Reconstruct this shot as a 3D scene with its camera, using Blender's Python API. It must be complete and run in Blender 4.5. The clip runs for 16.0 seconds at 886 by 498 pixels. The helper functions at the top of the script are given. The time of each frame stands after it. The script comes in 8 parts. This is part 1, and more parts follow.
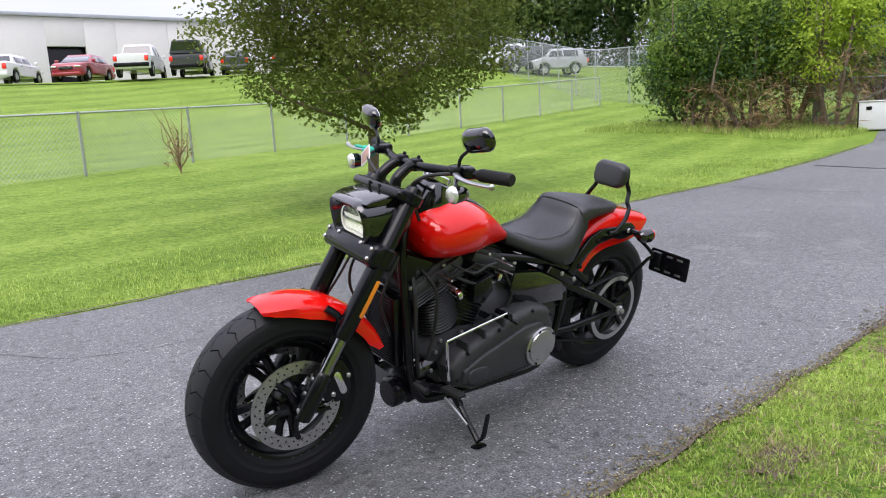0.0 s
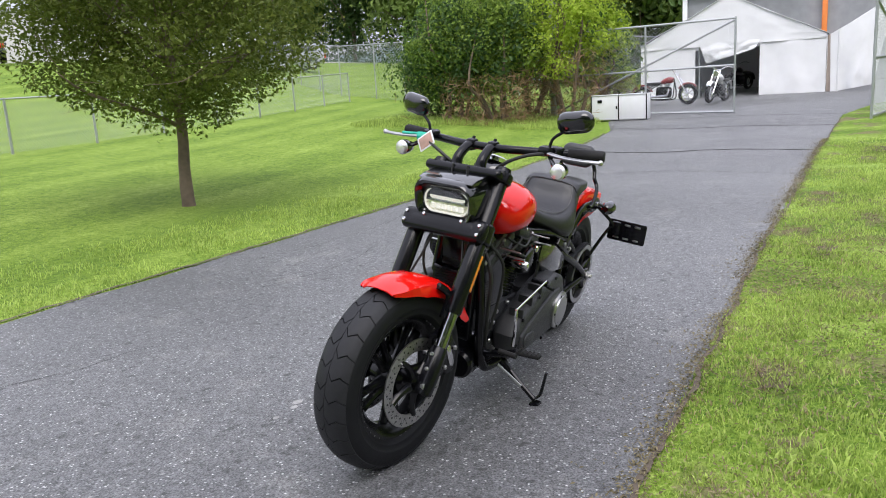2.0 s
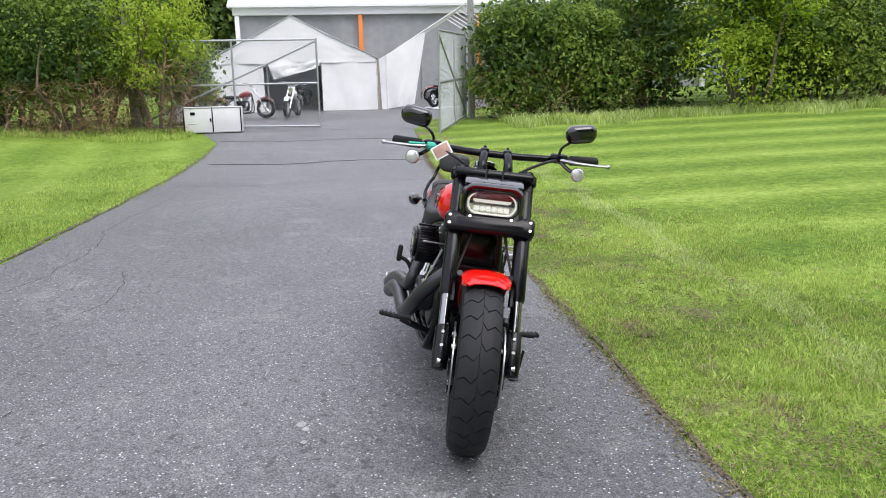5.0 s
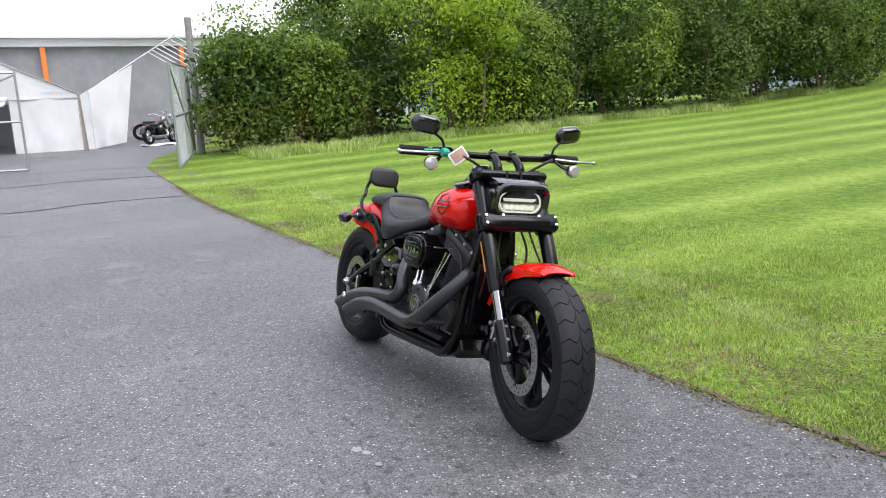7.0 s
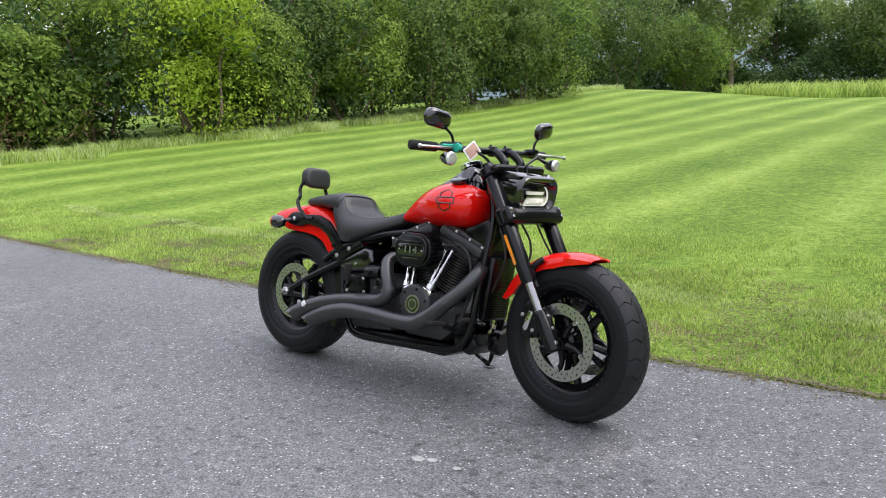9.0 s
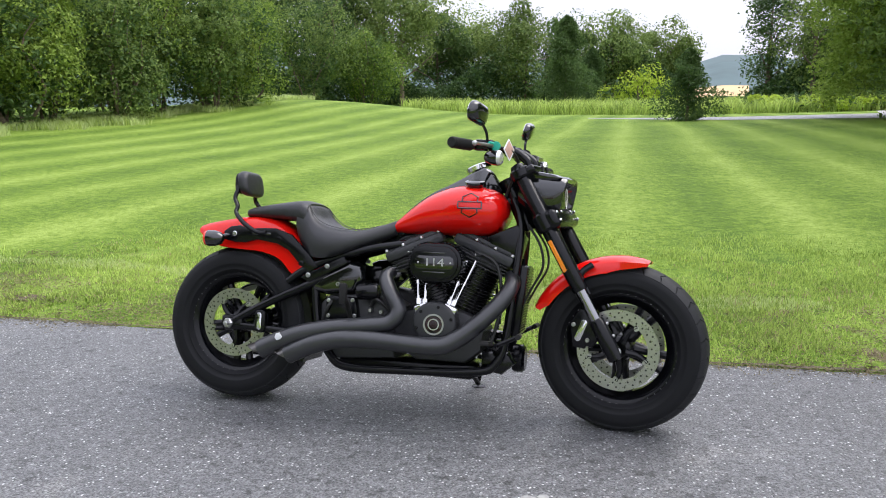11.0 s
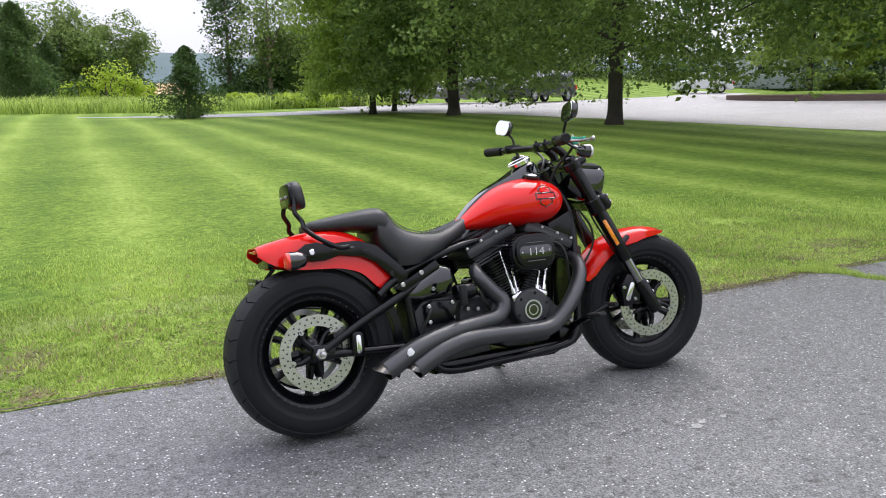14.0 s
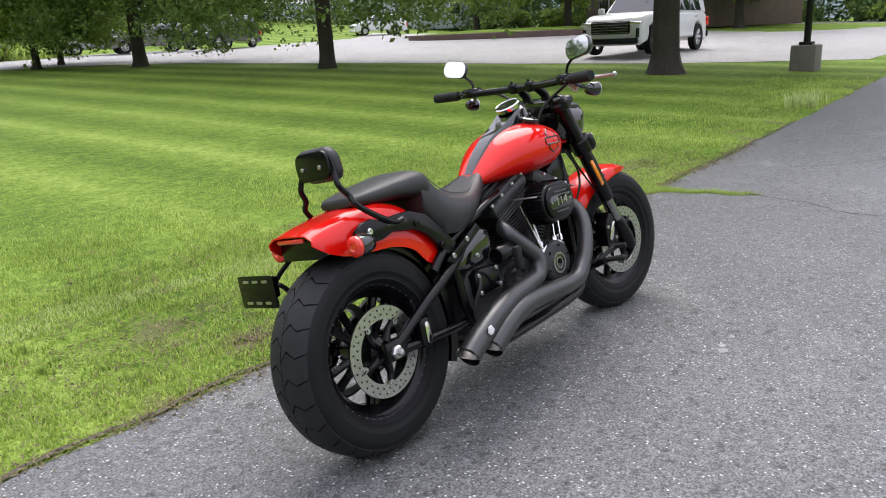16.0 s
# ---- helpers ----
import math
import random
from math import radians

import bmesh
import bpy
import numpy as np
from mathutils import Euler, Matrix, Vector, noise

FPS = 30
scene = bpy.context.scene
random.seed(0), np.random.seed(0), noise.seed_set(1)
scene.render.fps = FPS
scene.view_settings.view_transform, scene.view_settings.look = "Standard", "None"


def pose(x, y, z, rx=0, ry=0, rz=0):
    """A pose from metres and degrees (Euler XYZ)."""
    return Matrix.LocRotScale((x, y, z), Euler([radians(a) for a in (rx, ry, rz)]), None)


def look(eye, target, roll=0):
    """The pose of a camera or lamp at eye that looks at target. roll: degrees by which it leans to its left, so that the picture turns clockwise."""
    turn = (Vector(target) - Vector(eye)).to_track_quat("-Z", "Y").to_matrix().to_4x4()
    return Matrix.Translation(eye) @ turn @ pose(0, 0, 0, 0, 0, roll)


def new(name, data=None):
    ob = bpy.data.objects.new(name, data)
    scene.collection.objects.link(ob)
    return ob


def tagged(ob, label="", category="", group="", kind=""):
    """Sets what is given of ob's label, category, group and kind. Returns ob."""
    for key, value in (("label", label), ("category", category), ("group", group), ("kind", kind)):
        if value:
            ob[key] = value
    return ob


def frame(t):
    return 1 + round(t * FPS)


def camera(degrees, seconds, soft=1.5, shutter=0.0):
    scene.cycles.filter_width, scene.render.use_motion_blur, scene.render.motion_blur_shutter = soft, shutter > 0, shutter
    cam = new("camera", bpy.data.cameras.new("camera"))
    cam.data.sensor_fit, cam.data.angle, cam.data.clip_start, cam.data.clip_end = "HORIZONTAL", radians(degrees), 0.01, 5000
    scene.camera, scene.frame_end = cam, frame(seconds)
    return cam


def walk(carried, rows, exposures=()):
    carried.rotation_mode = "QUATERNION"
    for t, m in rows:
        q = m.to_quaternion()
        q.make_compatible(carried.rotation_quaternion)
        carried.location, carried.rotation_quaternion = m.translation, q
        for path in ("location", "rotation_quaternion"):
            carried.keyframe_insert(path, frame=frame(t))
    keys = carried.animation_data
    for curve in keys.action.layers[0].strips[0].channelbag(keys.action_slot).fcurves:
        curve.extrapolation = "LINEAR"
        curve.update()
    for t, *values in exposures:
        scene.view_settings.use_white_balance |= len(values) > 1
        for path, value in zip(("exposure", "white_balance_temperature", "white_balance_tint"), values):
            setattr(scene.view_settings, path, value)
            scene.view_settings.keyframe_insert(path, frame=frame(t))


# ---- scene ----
cam = camera(60.9, 16.0, 1.0)
PATH = [
    (0, (1.902, 2.221, 1.212), (0.634, 0.715, 0.858), -3.2),
    (0.5, (2.144, 2.036, 1.217), (0.75, 0.648, 0.855), -3.1),
    (1, (2.356, 1.878, 1.213), (0.85, 0.617, 0.838), -3.2),
    (1.5, (2.597, 1.655, 1.249), (0.986, 0.535, 0.861), -3.3),
    (2, (2.806, 1.409, 1.249), (1.101, 0.443, 0.845), -3.4),
    (2.5, (2.968, 1.191, 1.289), (1.184, 0.392, 0.869), -3.5),
    (3, (3.161, 0.949, 1.332), (1.309, 0.329, 0.898), -3.2),
    (3.5, (3.268, 0.668, 1.321), (1.365, 0.238, 0.88), -2.6),
    (4, (3.308, 0.335, 1.34), (1.371, 0.105, 0.902), -1.9),
    (4.5, (3.377, 0.005, 1.33), (1.424, -0.016, 0.901), -1.3),
    (5, (3.394, -0.329, 1.327), (1.447, -0.141, 0.908), -1.2),
    (5.2, (3.36, -0.482, 1.309), (1.423, -0.206, 0.898), -0.9),
    (7.3, (3.006, -1.781, 1.268), (1.328, -0.755, 0.905), -3.3),
    (7.5, (2.946, -1.91, 1.286), (1.309, -0.82, 0.922), -3.3),
    (8, (2.744, -2.156, 1.271), (1.222, -0.912, 0.904), -3.1),
    (8.5, (2.484, -2.338, 1.275), (1.091, -0.952, 0.902), -2.7),
    (9, (2.231, -2.538, 1.273), (0.983, -1.022, 0.895), -2.3),
    (9.5, (1.906, -2.675, 1.276), (0.823, -1.038, 0.895), -2.1),
    (9.7, (1.753, -2.708, 1.274), (0.742, -1.026, 0.89), -2.1),
    (11.8, (0.172, -2.939, 1.228), (0.042, -0.973, 0.881), 0.6),
    (12, (-0.004, -2.954, 1.248), (-0.041, -0.984, 0.905), 0.7),
    (12.5, (-0.402, -2.937, 1.247), (-0.203, -0.976, 0.904), 0.5),
    (13, (-0.813, -2.896, 1.264), (-0.385, -0.975, 0.912), 0.2),
    (13.5, (-1.219, -2.858, 1.28), (-0.578, -1.0, 0.912), -0.2),
    (14, (-1.568, -2.7, 1.27), (-0.719, -0.931, 0.88), -0.6),
    (14.5, (-1.886, -2.486, 1.277), (-0.846, -0.828, 0.864), -0.9),
    (15, (-2.131, -2.223, 1.291), (-0.923, -0.693, 0.843), -1.3),
    (15.5, (-2.273, -1.903, 1.264), (-0.925, -0.51, 0.771), -2.0),
    (16, (-2.35, -1.62, 1.278), (-0.887, -0.37, 0.733), -2.4),
]
walk(cam, [(t, look(eye, target, roll)) for t, eye, target, roll in PATH], [(0.0, 1.13, 6380, 14), (1.2, 1.11, 6420, 12), (2.5, 1.1, 6480, 10.5), (5.0, 1.08, 6500, 10), (8.5, 1.19, 6480, 10), (12.0, 1.19, 6460, 10), (16.0, 1.11, 6560, 10.5)])

# ---- light: a bright overcast day ----
world = bpy.data.worlds.new("overcast_sky")
scene.world = world
world.use_nodes = True
wn, wl = world.node_tree.nodes, world.node_tree.links
wn.clear()
w_out = wn.new("ShaderNodeOutputWorld")
w_bg = wn.new("ShaderNodeBackground")
w_sky = wn.new("ShaderNodeTexSky")
w_sky.sky_type = "NISHITA"
w_sky.sun_disc = False
w_sky.sun_elevation = radians(56)
w_sky.sun_rotation = radians(58)
w_sky.dust_density = 3.0
w_mix = wn.new("ShaderNodeMixRGB")
w_noise = wn.new("ShaderNodeTexNoise")
w_noise.inputs["Scale"].default_value = 1.6
w_noise.inputs["Detail"].default_value = 5.0
w_ramp = wn.new("ShaderNodeValToRGB")
w_ramp.color_ramp.elements[0].position = 0.3
w_ramp.color_ramp.elements[0].color = (0.72, 0.72, 0.72, 1)
w_ramp.color_ramp.elements[1].position = 0.7
w_ramp.color_ramp.elements[1].color = (0.97, 0.97, 0.97, 1)
w_mix.inputs["Color2"].default_value = (6.95, 7.0, 8.05, 1)
wl.new(w_noise.outputs["Fac"], w_ramp.inputs["Fac"])
wl.new(w_ramp.outputs["Color"], w_mix.inputs["Fac"])
wl.new(w_sky.outputs["Color"], w_mix.inputs["Color1"])
# an overcast sky is brighter overhead than at the horizon
w_tc = wn.new("ShaderNodeTexCoord")
w_sep = wn.new("ShaderNodeSeparateXYZ")
wl.new(w_tc.outputs["Generated"], w_sep.inputs[0])
w_grad = wn.new("ShaderNodeMapRange")
w_grad.inputs["To Min"].default_value, w_grad.inputs["To Max"].default_value = 0.54, 1.26
wl.new(w_sep.outputs["Z"], w_grad.inputs["Value"])
w_mul = wn.new("ShaderNodeVectorMath")
w_mul.operation = "SCALE"
wl.new(w_mix.outputs["Color"], w_mul.inputs[0])
wl.new(w_grad.outputs[0], w_mul.inputs["Scale"])
wl.new(w_mul.outputs[0], w_bg.inputs["Color"])
w_bg.inputs["Strength"].default_value = 0.112
wl.new(w_bg.outputs["Background"], w_out.inputs["Surface"])

sun_data = bpy.data.lights.new("sun", "SUN")
sun_data.energy = 1.0
sun_data.angle = radians(45)
sun_data.color = (1.0, 0.965, 0.93)
sun = new("sun", sun_data)
sun.matrix_world = look((8, 5, 14), (0, 0, 0))

# ---- helpers for meshes and materials ----
def link_nodes(m):
    m.use_nodes = True
    return m.node_tree.nodes, m.node_tree.links


def mat(name, color, rough=0.5, metal=0.0, var=0.12, scale=30.0, bump=0.0, bump_scale=200.0, coat=0.0, rough_var=0.1, spec=0.5, island=0.0, objvar=0.0):
    """A procedural surface: base colour with variation at two scales, worn gloss and fine relief."""
    m = bpy.data.materials.new(name)
    n, l = link_nodes(m)
    b = n["Principled BSDF"]
    tc = n.new("ShaderNodeTexCoord")
    big, fine = n.new("ShaderNodeTexNoise"), n.new("ShaderNodeTexNoise")
    big.inputs["Scale"].default_value, big.inputs["Detail"].default_value = scale * 0.15, 4
    fine.inputs["Scale"].default_value, fine.inputs["Detail"].default_value = scale, 6
    add = n.new("ShaderNodeMath")
    add.operation = "ADD"
    for t in (big, fine):
        l.new(tc.outputs["Object"], t.inputs["Vector"])
    l.new(big.outputs["Fac"], add.inputs[0])
    l.new(fine.outputs["Fac"], add.inputs[1])
    src = add.outputs[0]
    if island or objvar:
        g = n.new("ShaderNodeNewGeometry") if island else n.new("ShaderNodeObjectInfo")
        sc = n.new("ShaderNodeMath")
        sc.operation = "MULTIPLY_ADD"
        sc.inputs[1].default_value = island or objvar
        l.new(g.outputs["Random Per Island" if island else "Random"], sc.inputs[0])
        l.new(src, sc.inputs[2])
        src = sc.outputs[0]
    mr = n.new("ShaderNodeMapRange")
    mr.inputs["From Min"].default_value, mr.inputs["From Max"].default_value = 0.5, 1.5 + (island or objvar)
    l.new(src, mr.inputs["Value"])
    mix = n.new("ShaderNodeMixRGB")
    c = Vector(color[:3])
    mix.inputs["Color1"].default_value = (*(c * (1 - var)), 1)
    mix.inputs["Color2"].default_value = (*(c * (1 + var)), 1)
    l.new(mr.outputs[0], mix.inputs["Fac"])
    l.new(mix.outputs["Color"], b.inputs["Base Color"])
    rr = n.new("ShaderNodeMapRange")
    rr.inputs["To Min"].default_value, rr.inputs["To Max"].default_value = max(0.02, rough - rough_var), min(1, rough + rough_var)
    l.new(fine.outputs["Fac"], rr.inputs["Value"])
    l.new(rr.outputs[0], b.inputs["Roughness"])
    b.inputs["Metallic"].default_value = metal
    b.inputs["Coat Weight"].default_value = coat
    b.inputs["Coat Roughness"].default_value = 0.03
    b.inputs["Specular IOR Level"].default_value = spec
    if bump:
        bn = n.new("ShaderNodeTexNoise")
        bn.inputs["Scale"].default_value, bn.inputs["Detail"].default_value = bump_scale, 5
        bp = n.new("ShaderNodeBump")
        bp.inputs["Strength"].default_value, bp.inputs["Distance"].default_value = bump, 0.004
        l.new(tc.outputs["Object"], bn.inputs["Vector"])
        l.new(bn.outputs["Fac"], bp.inputs["Height"])
        l.new(bp.outputs["Normal"], b.inputs["Normal"])
    return m


def leaf_mat(name, dark, light, trans=0.35, own=0.45):
    """Leaves: each one with its own green, letting some light through."""
    m = bpy.data.materials.new(name)
    n, l = link_nodes(m)
    b = n["Principled BSDF"]
    g = n.new("ShaderNodeNewGeometry")
    tc = n.new("ShaderNodeTexCoord")
    no = n.new("ShaderNodeTexNoise")
    no.inputs["Scale"].default_value = 0.9
    no.inputs["Detail"].default_value = 3
    l.new(tc.outputs["Object"], no.inputs["Vector"])
    ad = n.new("ShaderNodeMath")
    ad.operation = "MULTIPLY_ADD"
    ad.inputs[1].default_value = 0.6
    l.new(g.outputs["Random Per Island"], ad.inputs[0])
    oi = n.new("ShaderNodeObjectInfo")
    om = n.new("ShaderNodeMath")
    om.operation = "MULTIPLY_ADD"
    om.inputs[1].default_value = own
    l.new(oi.outputs["Random"], om.inputs[0])
    om.inputs[2].default_value = -0.5 * own
    oa = n.new("ShaderNodeMath")
    oa.operation = "ADD"
    l.new(no.outputs["Fac"], oa.inputs[0])
    l.new(om.outputs[0], oa.inputs[1])
    l.new(oa.outputs[0], ad.inputs[2])
    mr = n.new("ShaderNodeMapRange")
    mr.inputs["From Min"].default_value, mr.inputs["From Max"].default_value = 0.3, 1.25
    l.new(ad.outputs[0], mr.inputs["Value"])
    mix = n.new("ShaderNodeMixRGB")
    mix.inputs["Color1"].default_value, mix.inputs["Color2"].default_value = (*dark, 1), (*light, 1)
    l.new(mr.outputs[0], mix.inputs["Fac"])
    l.new(mix.outputs["Color"], b.inputs["Base Color"])
    b.inputs["Roughness"].default_value = 0.55
    b.inputs["Specular IOR Level"].default_value = 0.3
    tr = n.new("ShaderNodeBsdfTranslucent")
    l.new(mix.outputs["Color"], tr.inputs["Color"])
    ms = n.new("ShaderNodeMixShader")
    ms.inputs["Fac"].default_value = trans
    l.new(b.outputs["BSDF"], ms.inputs[1])
    l.new(tr.outputs["BSDF"], ms.inputs[2])
    l.new(ms.outputs["Shader"], n["Material Output"].inputs["Surface"])
    return m


def glass_mat(name, color=(0.9, 0.95, 0.95), rough=0.02):
    m = bpy.data.materials.new(name)
    n, l = link_nodes(m)
    b = n["Principled BSDF"]
    b.inputs["Base Color"].default_value = (*color, 1)
    b.inputs["Roughness"].default_value = rough
    b.inputs["Transmission Weight"].default_value = 1.0
    b.inputs["IOR"].default_value = 1.45
    return m


def link_mesh(name, bm, material, smooth=True, angle=35):
    me = bpy.data.meshes.new(name)
    bmesh.ops.recalc_face_normals(bm, faces=bm.faces)
    if smooth:
        for f in bm.faces:
            f.smooth = True
        for e in bm.edges:
            if len(e.link_faces) == 2 and e.calc_face_angle(0) > radians(angle):
                e.smooth = False
    bm.to_mesh(me)
    bm.free()
    me.materials.append(material)
    return me


def thing(name, label, category, group="", kind="", m=None):
    ob = new(name)
    ob.empty_display_size = 0.1
    if m is not None:
        ob.matrix_world = m
    return tagged(ob, label, category, group, kind)


def part(name, bm, material, parent, label="", smooth=True, angle=35):
    ob = new(name, link_mesh(name, bm, material, smooth, angle))
    ob.parent = parent
    if label:
        tagged(ob, label)
    return ob


def solo(name, bm, material, label, category, group="", kind="", smooth=True, m=None, angle=35):
    ob = new(name, link_mesh(name, bm, material, smooth, angle))
    if m is not None:
        ob.matrix_world = m
    return tagged(ob, label, category, group, kind)


def spline(pts, k=6):
    """A smooth line through points."""
    p = [Vector(q) for q in pts]
    if len(p) < 3:
        return p
    out = []
    for i in range(len(p) - 1):
        a, b, c, d = p[max(i - 1, 0)], p[i], p[i + 1], p[min(i + 2, len(p) - 1)]
        for j in range(k):
            t = j / k
            out.append(0.5 * (2 * b + (c - a) * t + (2 * a - 5 * b + 4 * c - d) * t * t + (3 * b - a - 3 * c + d) * t ** 3))
    return out + [p[-1]]


def ring_bridge(bm, rings, close=True, caps=True):
    vs = [[bm.verts.new(v) for v in r] for r in rings]
    n = len(vs[0])
    for a, b in zip(vs, vs[1:]):
        for i in range(n if close else n - 1):
            bm.faces.new((a[i], a[(i + 1) % n], b[(i + 1) % n], b[i]))
    if caps and close:
        bm.faces.new(vs[0][::-1])
        bm.faces.new(vs[-1])
    return vs


def tube(bm, pts, r, n=10, smooth=True, k=6, caps=True, flat=1.0):
    """A round bar along points; r may be a list for a taper."""
    p = spline(pts, k) if smooth else [Vector(q) for q in pts]
    rr = [r] * len(p) if isinstance(r, (int, float)) else [float(np.interp(i / (len(p) - 1), np.linspace(0, 1, len(r)), r)) for i in range(len(p))]
    up = Vector((0, 0, 1))
    rings, last = [], None
    for i, q in enumerate(p):
        d = (p[min(i + 1, len(p) - 1)] - p[max(i - 1, 0)]).normalized()
        s = last if last is not None else (d.cross(up) if abs(d.z) < 0.95 else d.cross(Vector((0, 1, 0))))
        s = (s - d * s.dot(d)).normalized()
        last = s
        u = d.cross(s)
        rings.append([q + (s * math.cos(a) + u * math.sin(a) * flat) * rr[i] for a in (2 * math.pi * j / n for j in range(n))])
    ring_bridge(bm, rings, True, caps)
    return bm


def lathe(bm, profile, m, n=32, closed=False):
    """Turn (radius, height) pairs round the z axis of m."""
    rings = [[m @ Vector((r * math.cos(a), r * math.sin(a), h)) for a in (2 * math.pi * j / n for j in range(n))] for r, h in profile]
    vs = [[bm.verts.new(v) for v in r] for r in rings]
    pairs = list(zip(vs, vs[1:])) + ([(vs[-1], vs[0])] if closed else [])
    for a, b in pairs:
        for i in range(n):
            bm.faces.new((a[i], a[(i + 1) % n], b[(i + 1) % n], b[i]))
    if not closed:
        bm.faces.new(vs[0][::-1])
        bm.faces.new(vs[-1])
    return bm


def rbox(bm, c, s, bevel=0.004, rot=None, seg=2):
    """A box of size s at c with rounded edges."""
    r = bmesh.ops.create_cube(bm, size=1)
    m = Matrix.Translation(c) @ (rot.to_4x4() if rot is not None else Matrix.Identity(4)) @ Matrix.Diagonal((*s, 1))
    bmesh.ops.transform(bm, matrix=m, verts=r["verts"])
    if bevel:
        es = list({e for v in r["verts"] for e in v.link_edges})
        bmesh.ops.bevel(bm, geom=es, offset=min(bevel, min(s) * 0.45), segments=seg, affect="EDGES", profile=0.5)
    return bm


def prism(bm, outline, lo, hi, bevel=0.004, axis="y", seg=2):
    """A plate with an outline, between two places on an axis, edges rounded."""
    def put(a, b, h):
        return {"y": (a, h, b), "x": (h, a, b), "z": (a, b, h)}[axis]
    v0 = [bm.verts.new(put(a, b, lo)) for a, b in outline]
    v1 = [bm.verts.new(put(a, b, hi)) for a, b in outline]
    n = len(outline)
    fs = [bm.faces.new(v0), bm.faces.new(v1[::-1])]
    for i in range(n):
        fs.append(bm.faces.new((v0[i], v1[i], v1[(i + 1) % n], v0[(i + 1) % n])))
    bmesh.ops.recalc_face_normals(bm, faces=fs)
    if bevel:
        es = list({e for f in fs[:2] for e in f.edges})
        bmesh.ops.bevel(bm, geom=es, offset=bevel, segments=seg, affect="EDGES", profile=0.5)
    return bm


def rrect(w, h, r, n=5, cx=0.0, cz=0.0):
    """The outline of a rounded rectangle."""
    out = []
    for sx, sz, a0 in ((1, 1, 0), (-1, 1, 90), (-1, -1, 180), (1, -1, 270)):
        for j in range(n + 1):
            a = radians(a0 + 90 * j / n)
            out.append((cx + sx * (w / 2 - r) + r * math.cos(a), cz + sz * (h / 2 - r) + r * math.sin(a)))
    return out


def raw_mesh(name, verts, faces, material, smooth=False):
    """A large mesh from arrays: verts (N, 3), faces (M, k), all with k corners."""
    verts, faces = np.asarray(verts, np.float32), np.asarray(faces, np.int32)
    me = bpy.data.meshes.new(name)
    k = faces.shape[1]
    me.vertices.add(len(verts))
    me.vertices.foreach_set("co", verts.ravel())
    me.loops.add(faces.size)
    me.loops.foreach_set("vertex_index", faces.ravel())
    me.polygons.add(len(faces))
    me.polygons.foreach_set("loop_start", np.arange(len(faces), dtype=np.int32) * k)
    me.polygons.foreach_set("loop_total", np.full(len(faces), k, np.int32))
    me.polygons.foreach_set("use_smooth", np.full(len(faces), smooth))
    me.update(calc_edges=True)
    me.materials.append(material)
    return me


# ---- materials ----
M_PAINT = mat("red_paint", (0.74, 0.007, 0.004), 0.4, 0.0, 0.05, 6, coat=1.0, rough_var=0.04, spec=0.02)
M_GLOSS = mat("gloss_black", (0.003, 0.0035, 0.0045), 0.1, 0.0, 0.2, 20, coat=1.0, rough_var=0.04, spec=0.5)
M_SATIN = mat("satin_black", (0.0035, 0.0037, 0.005), 0.21, 0.0, 0.25, 40, bump=0.05, bump_scale=300, spec=0.3)
M_WRINKLE = mat("wrinkle_black", (0.03, 0.031, 0.034), 0.42, 0.0, 0.2, 90, bump=0.35, bump_scale=500, spec=0.4)
M_PIPE = mat("matte_black_pipe", (0.018, 0.019, 0.022), 0.33, 0.0, 0.3, 25, bump=0.12, bump_scale=350, spec=0.75)
M_CHROME = mat("chrome", (0.75, 0.75, 0.76), 0.1, 1.0, 0.06, 30, rough_var=0.06)
M_ALU = mat("brushed_metal", (0.5, 0.5, 0.5), 0.32, 1.0, 0.12, 60, rough_var=0.1)
M_DISC = mat("brake_steel", (0.46, 0.455, 0.44), 0.3, 1.0, 0.15, 120, rough_var=0.1)
M_RUBBER = mat("tyre_rubber", (0.0095, 0.0098, 0.0115), 0.58, 0.0, 0.3, 50, bump=0.15, bump_scale=260, spec=0.2)
M_LEATHER = mat("black_vinyl", (0.015, 0.0155, 0.018), 0.42, 0.0, 0.2, 60, bump=0.3, bump_scale=420, spec=0.6)
# worn tread grey, paler than the carcass to paint the grooves' shade in
M_TREAD = mat("tread_rubber", (0.0155, 0.0162, 0.0185), 0.6, 0.0, 0.4, 60, bump=0.2, bump_scale=200, spec=0.32)
M_TIP = mat("scorched_steel", (0.13, 0.125, 0.12), 0.35, 1.0, 0.3, 60)
M_GRIP = mat("grip_rubber", (0.01, 0.01, 0.01), 0.65, 0.0, 0.2, 80, bump=0.3, bump_scale=300, spec=0.3)
M_AMBER = mat("amber_reflector", (0.85, 0.25, 0.015), 0.15, 0.0, 0.1, 90, coat=1.0)
M_REDLENS = mat("red_lens", (0.8, 0.03, 0.015), 0.12, 0.0, 0.12, 150, coat=1.0)
M_MIRROR = mat("mirror_glass", (0.9, 0.9, 0.9), 0.02, 1.0, 0.01, 5, rough_var=0.01)
M_GLASS = glass_mat("clear_lens")
M_THREAD = mat("grey_thread", (0.09, 0.09, 0.09), 0.8)
M_SLIDER = mat("dark_chrome", (0.3, 0.3, 0.31), 0.1, 1.0, 0.1, 40)
M_FIN = mat("machined_fin", (0.075, 0.075, 0.078), 0.34, 0.7, 0.2, 60)
M_TEAL = mat("teal_tape", (0.02, 0.42, 0.3), 0.5)
M_PAPER = mat("printed_tag", (0.45, 0.28, 0.22), 0.6, var=0.35, scale=60)
M_WHITE = mat("white_paint", (0.75, 0.76, 0.77), 0.35, coat=0.6, var=0.04, scale=4)
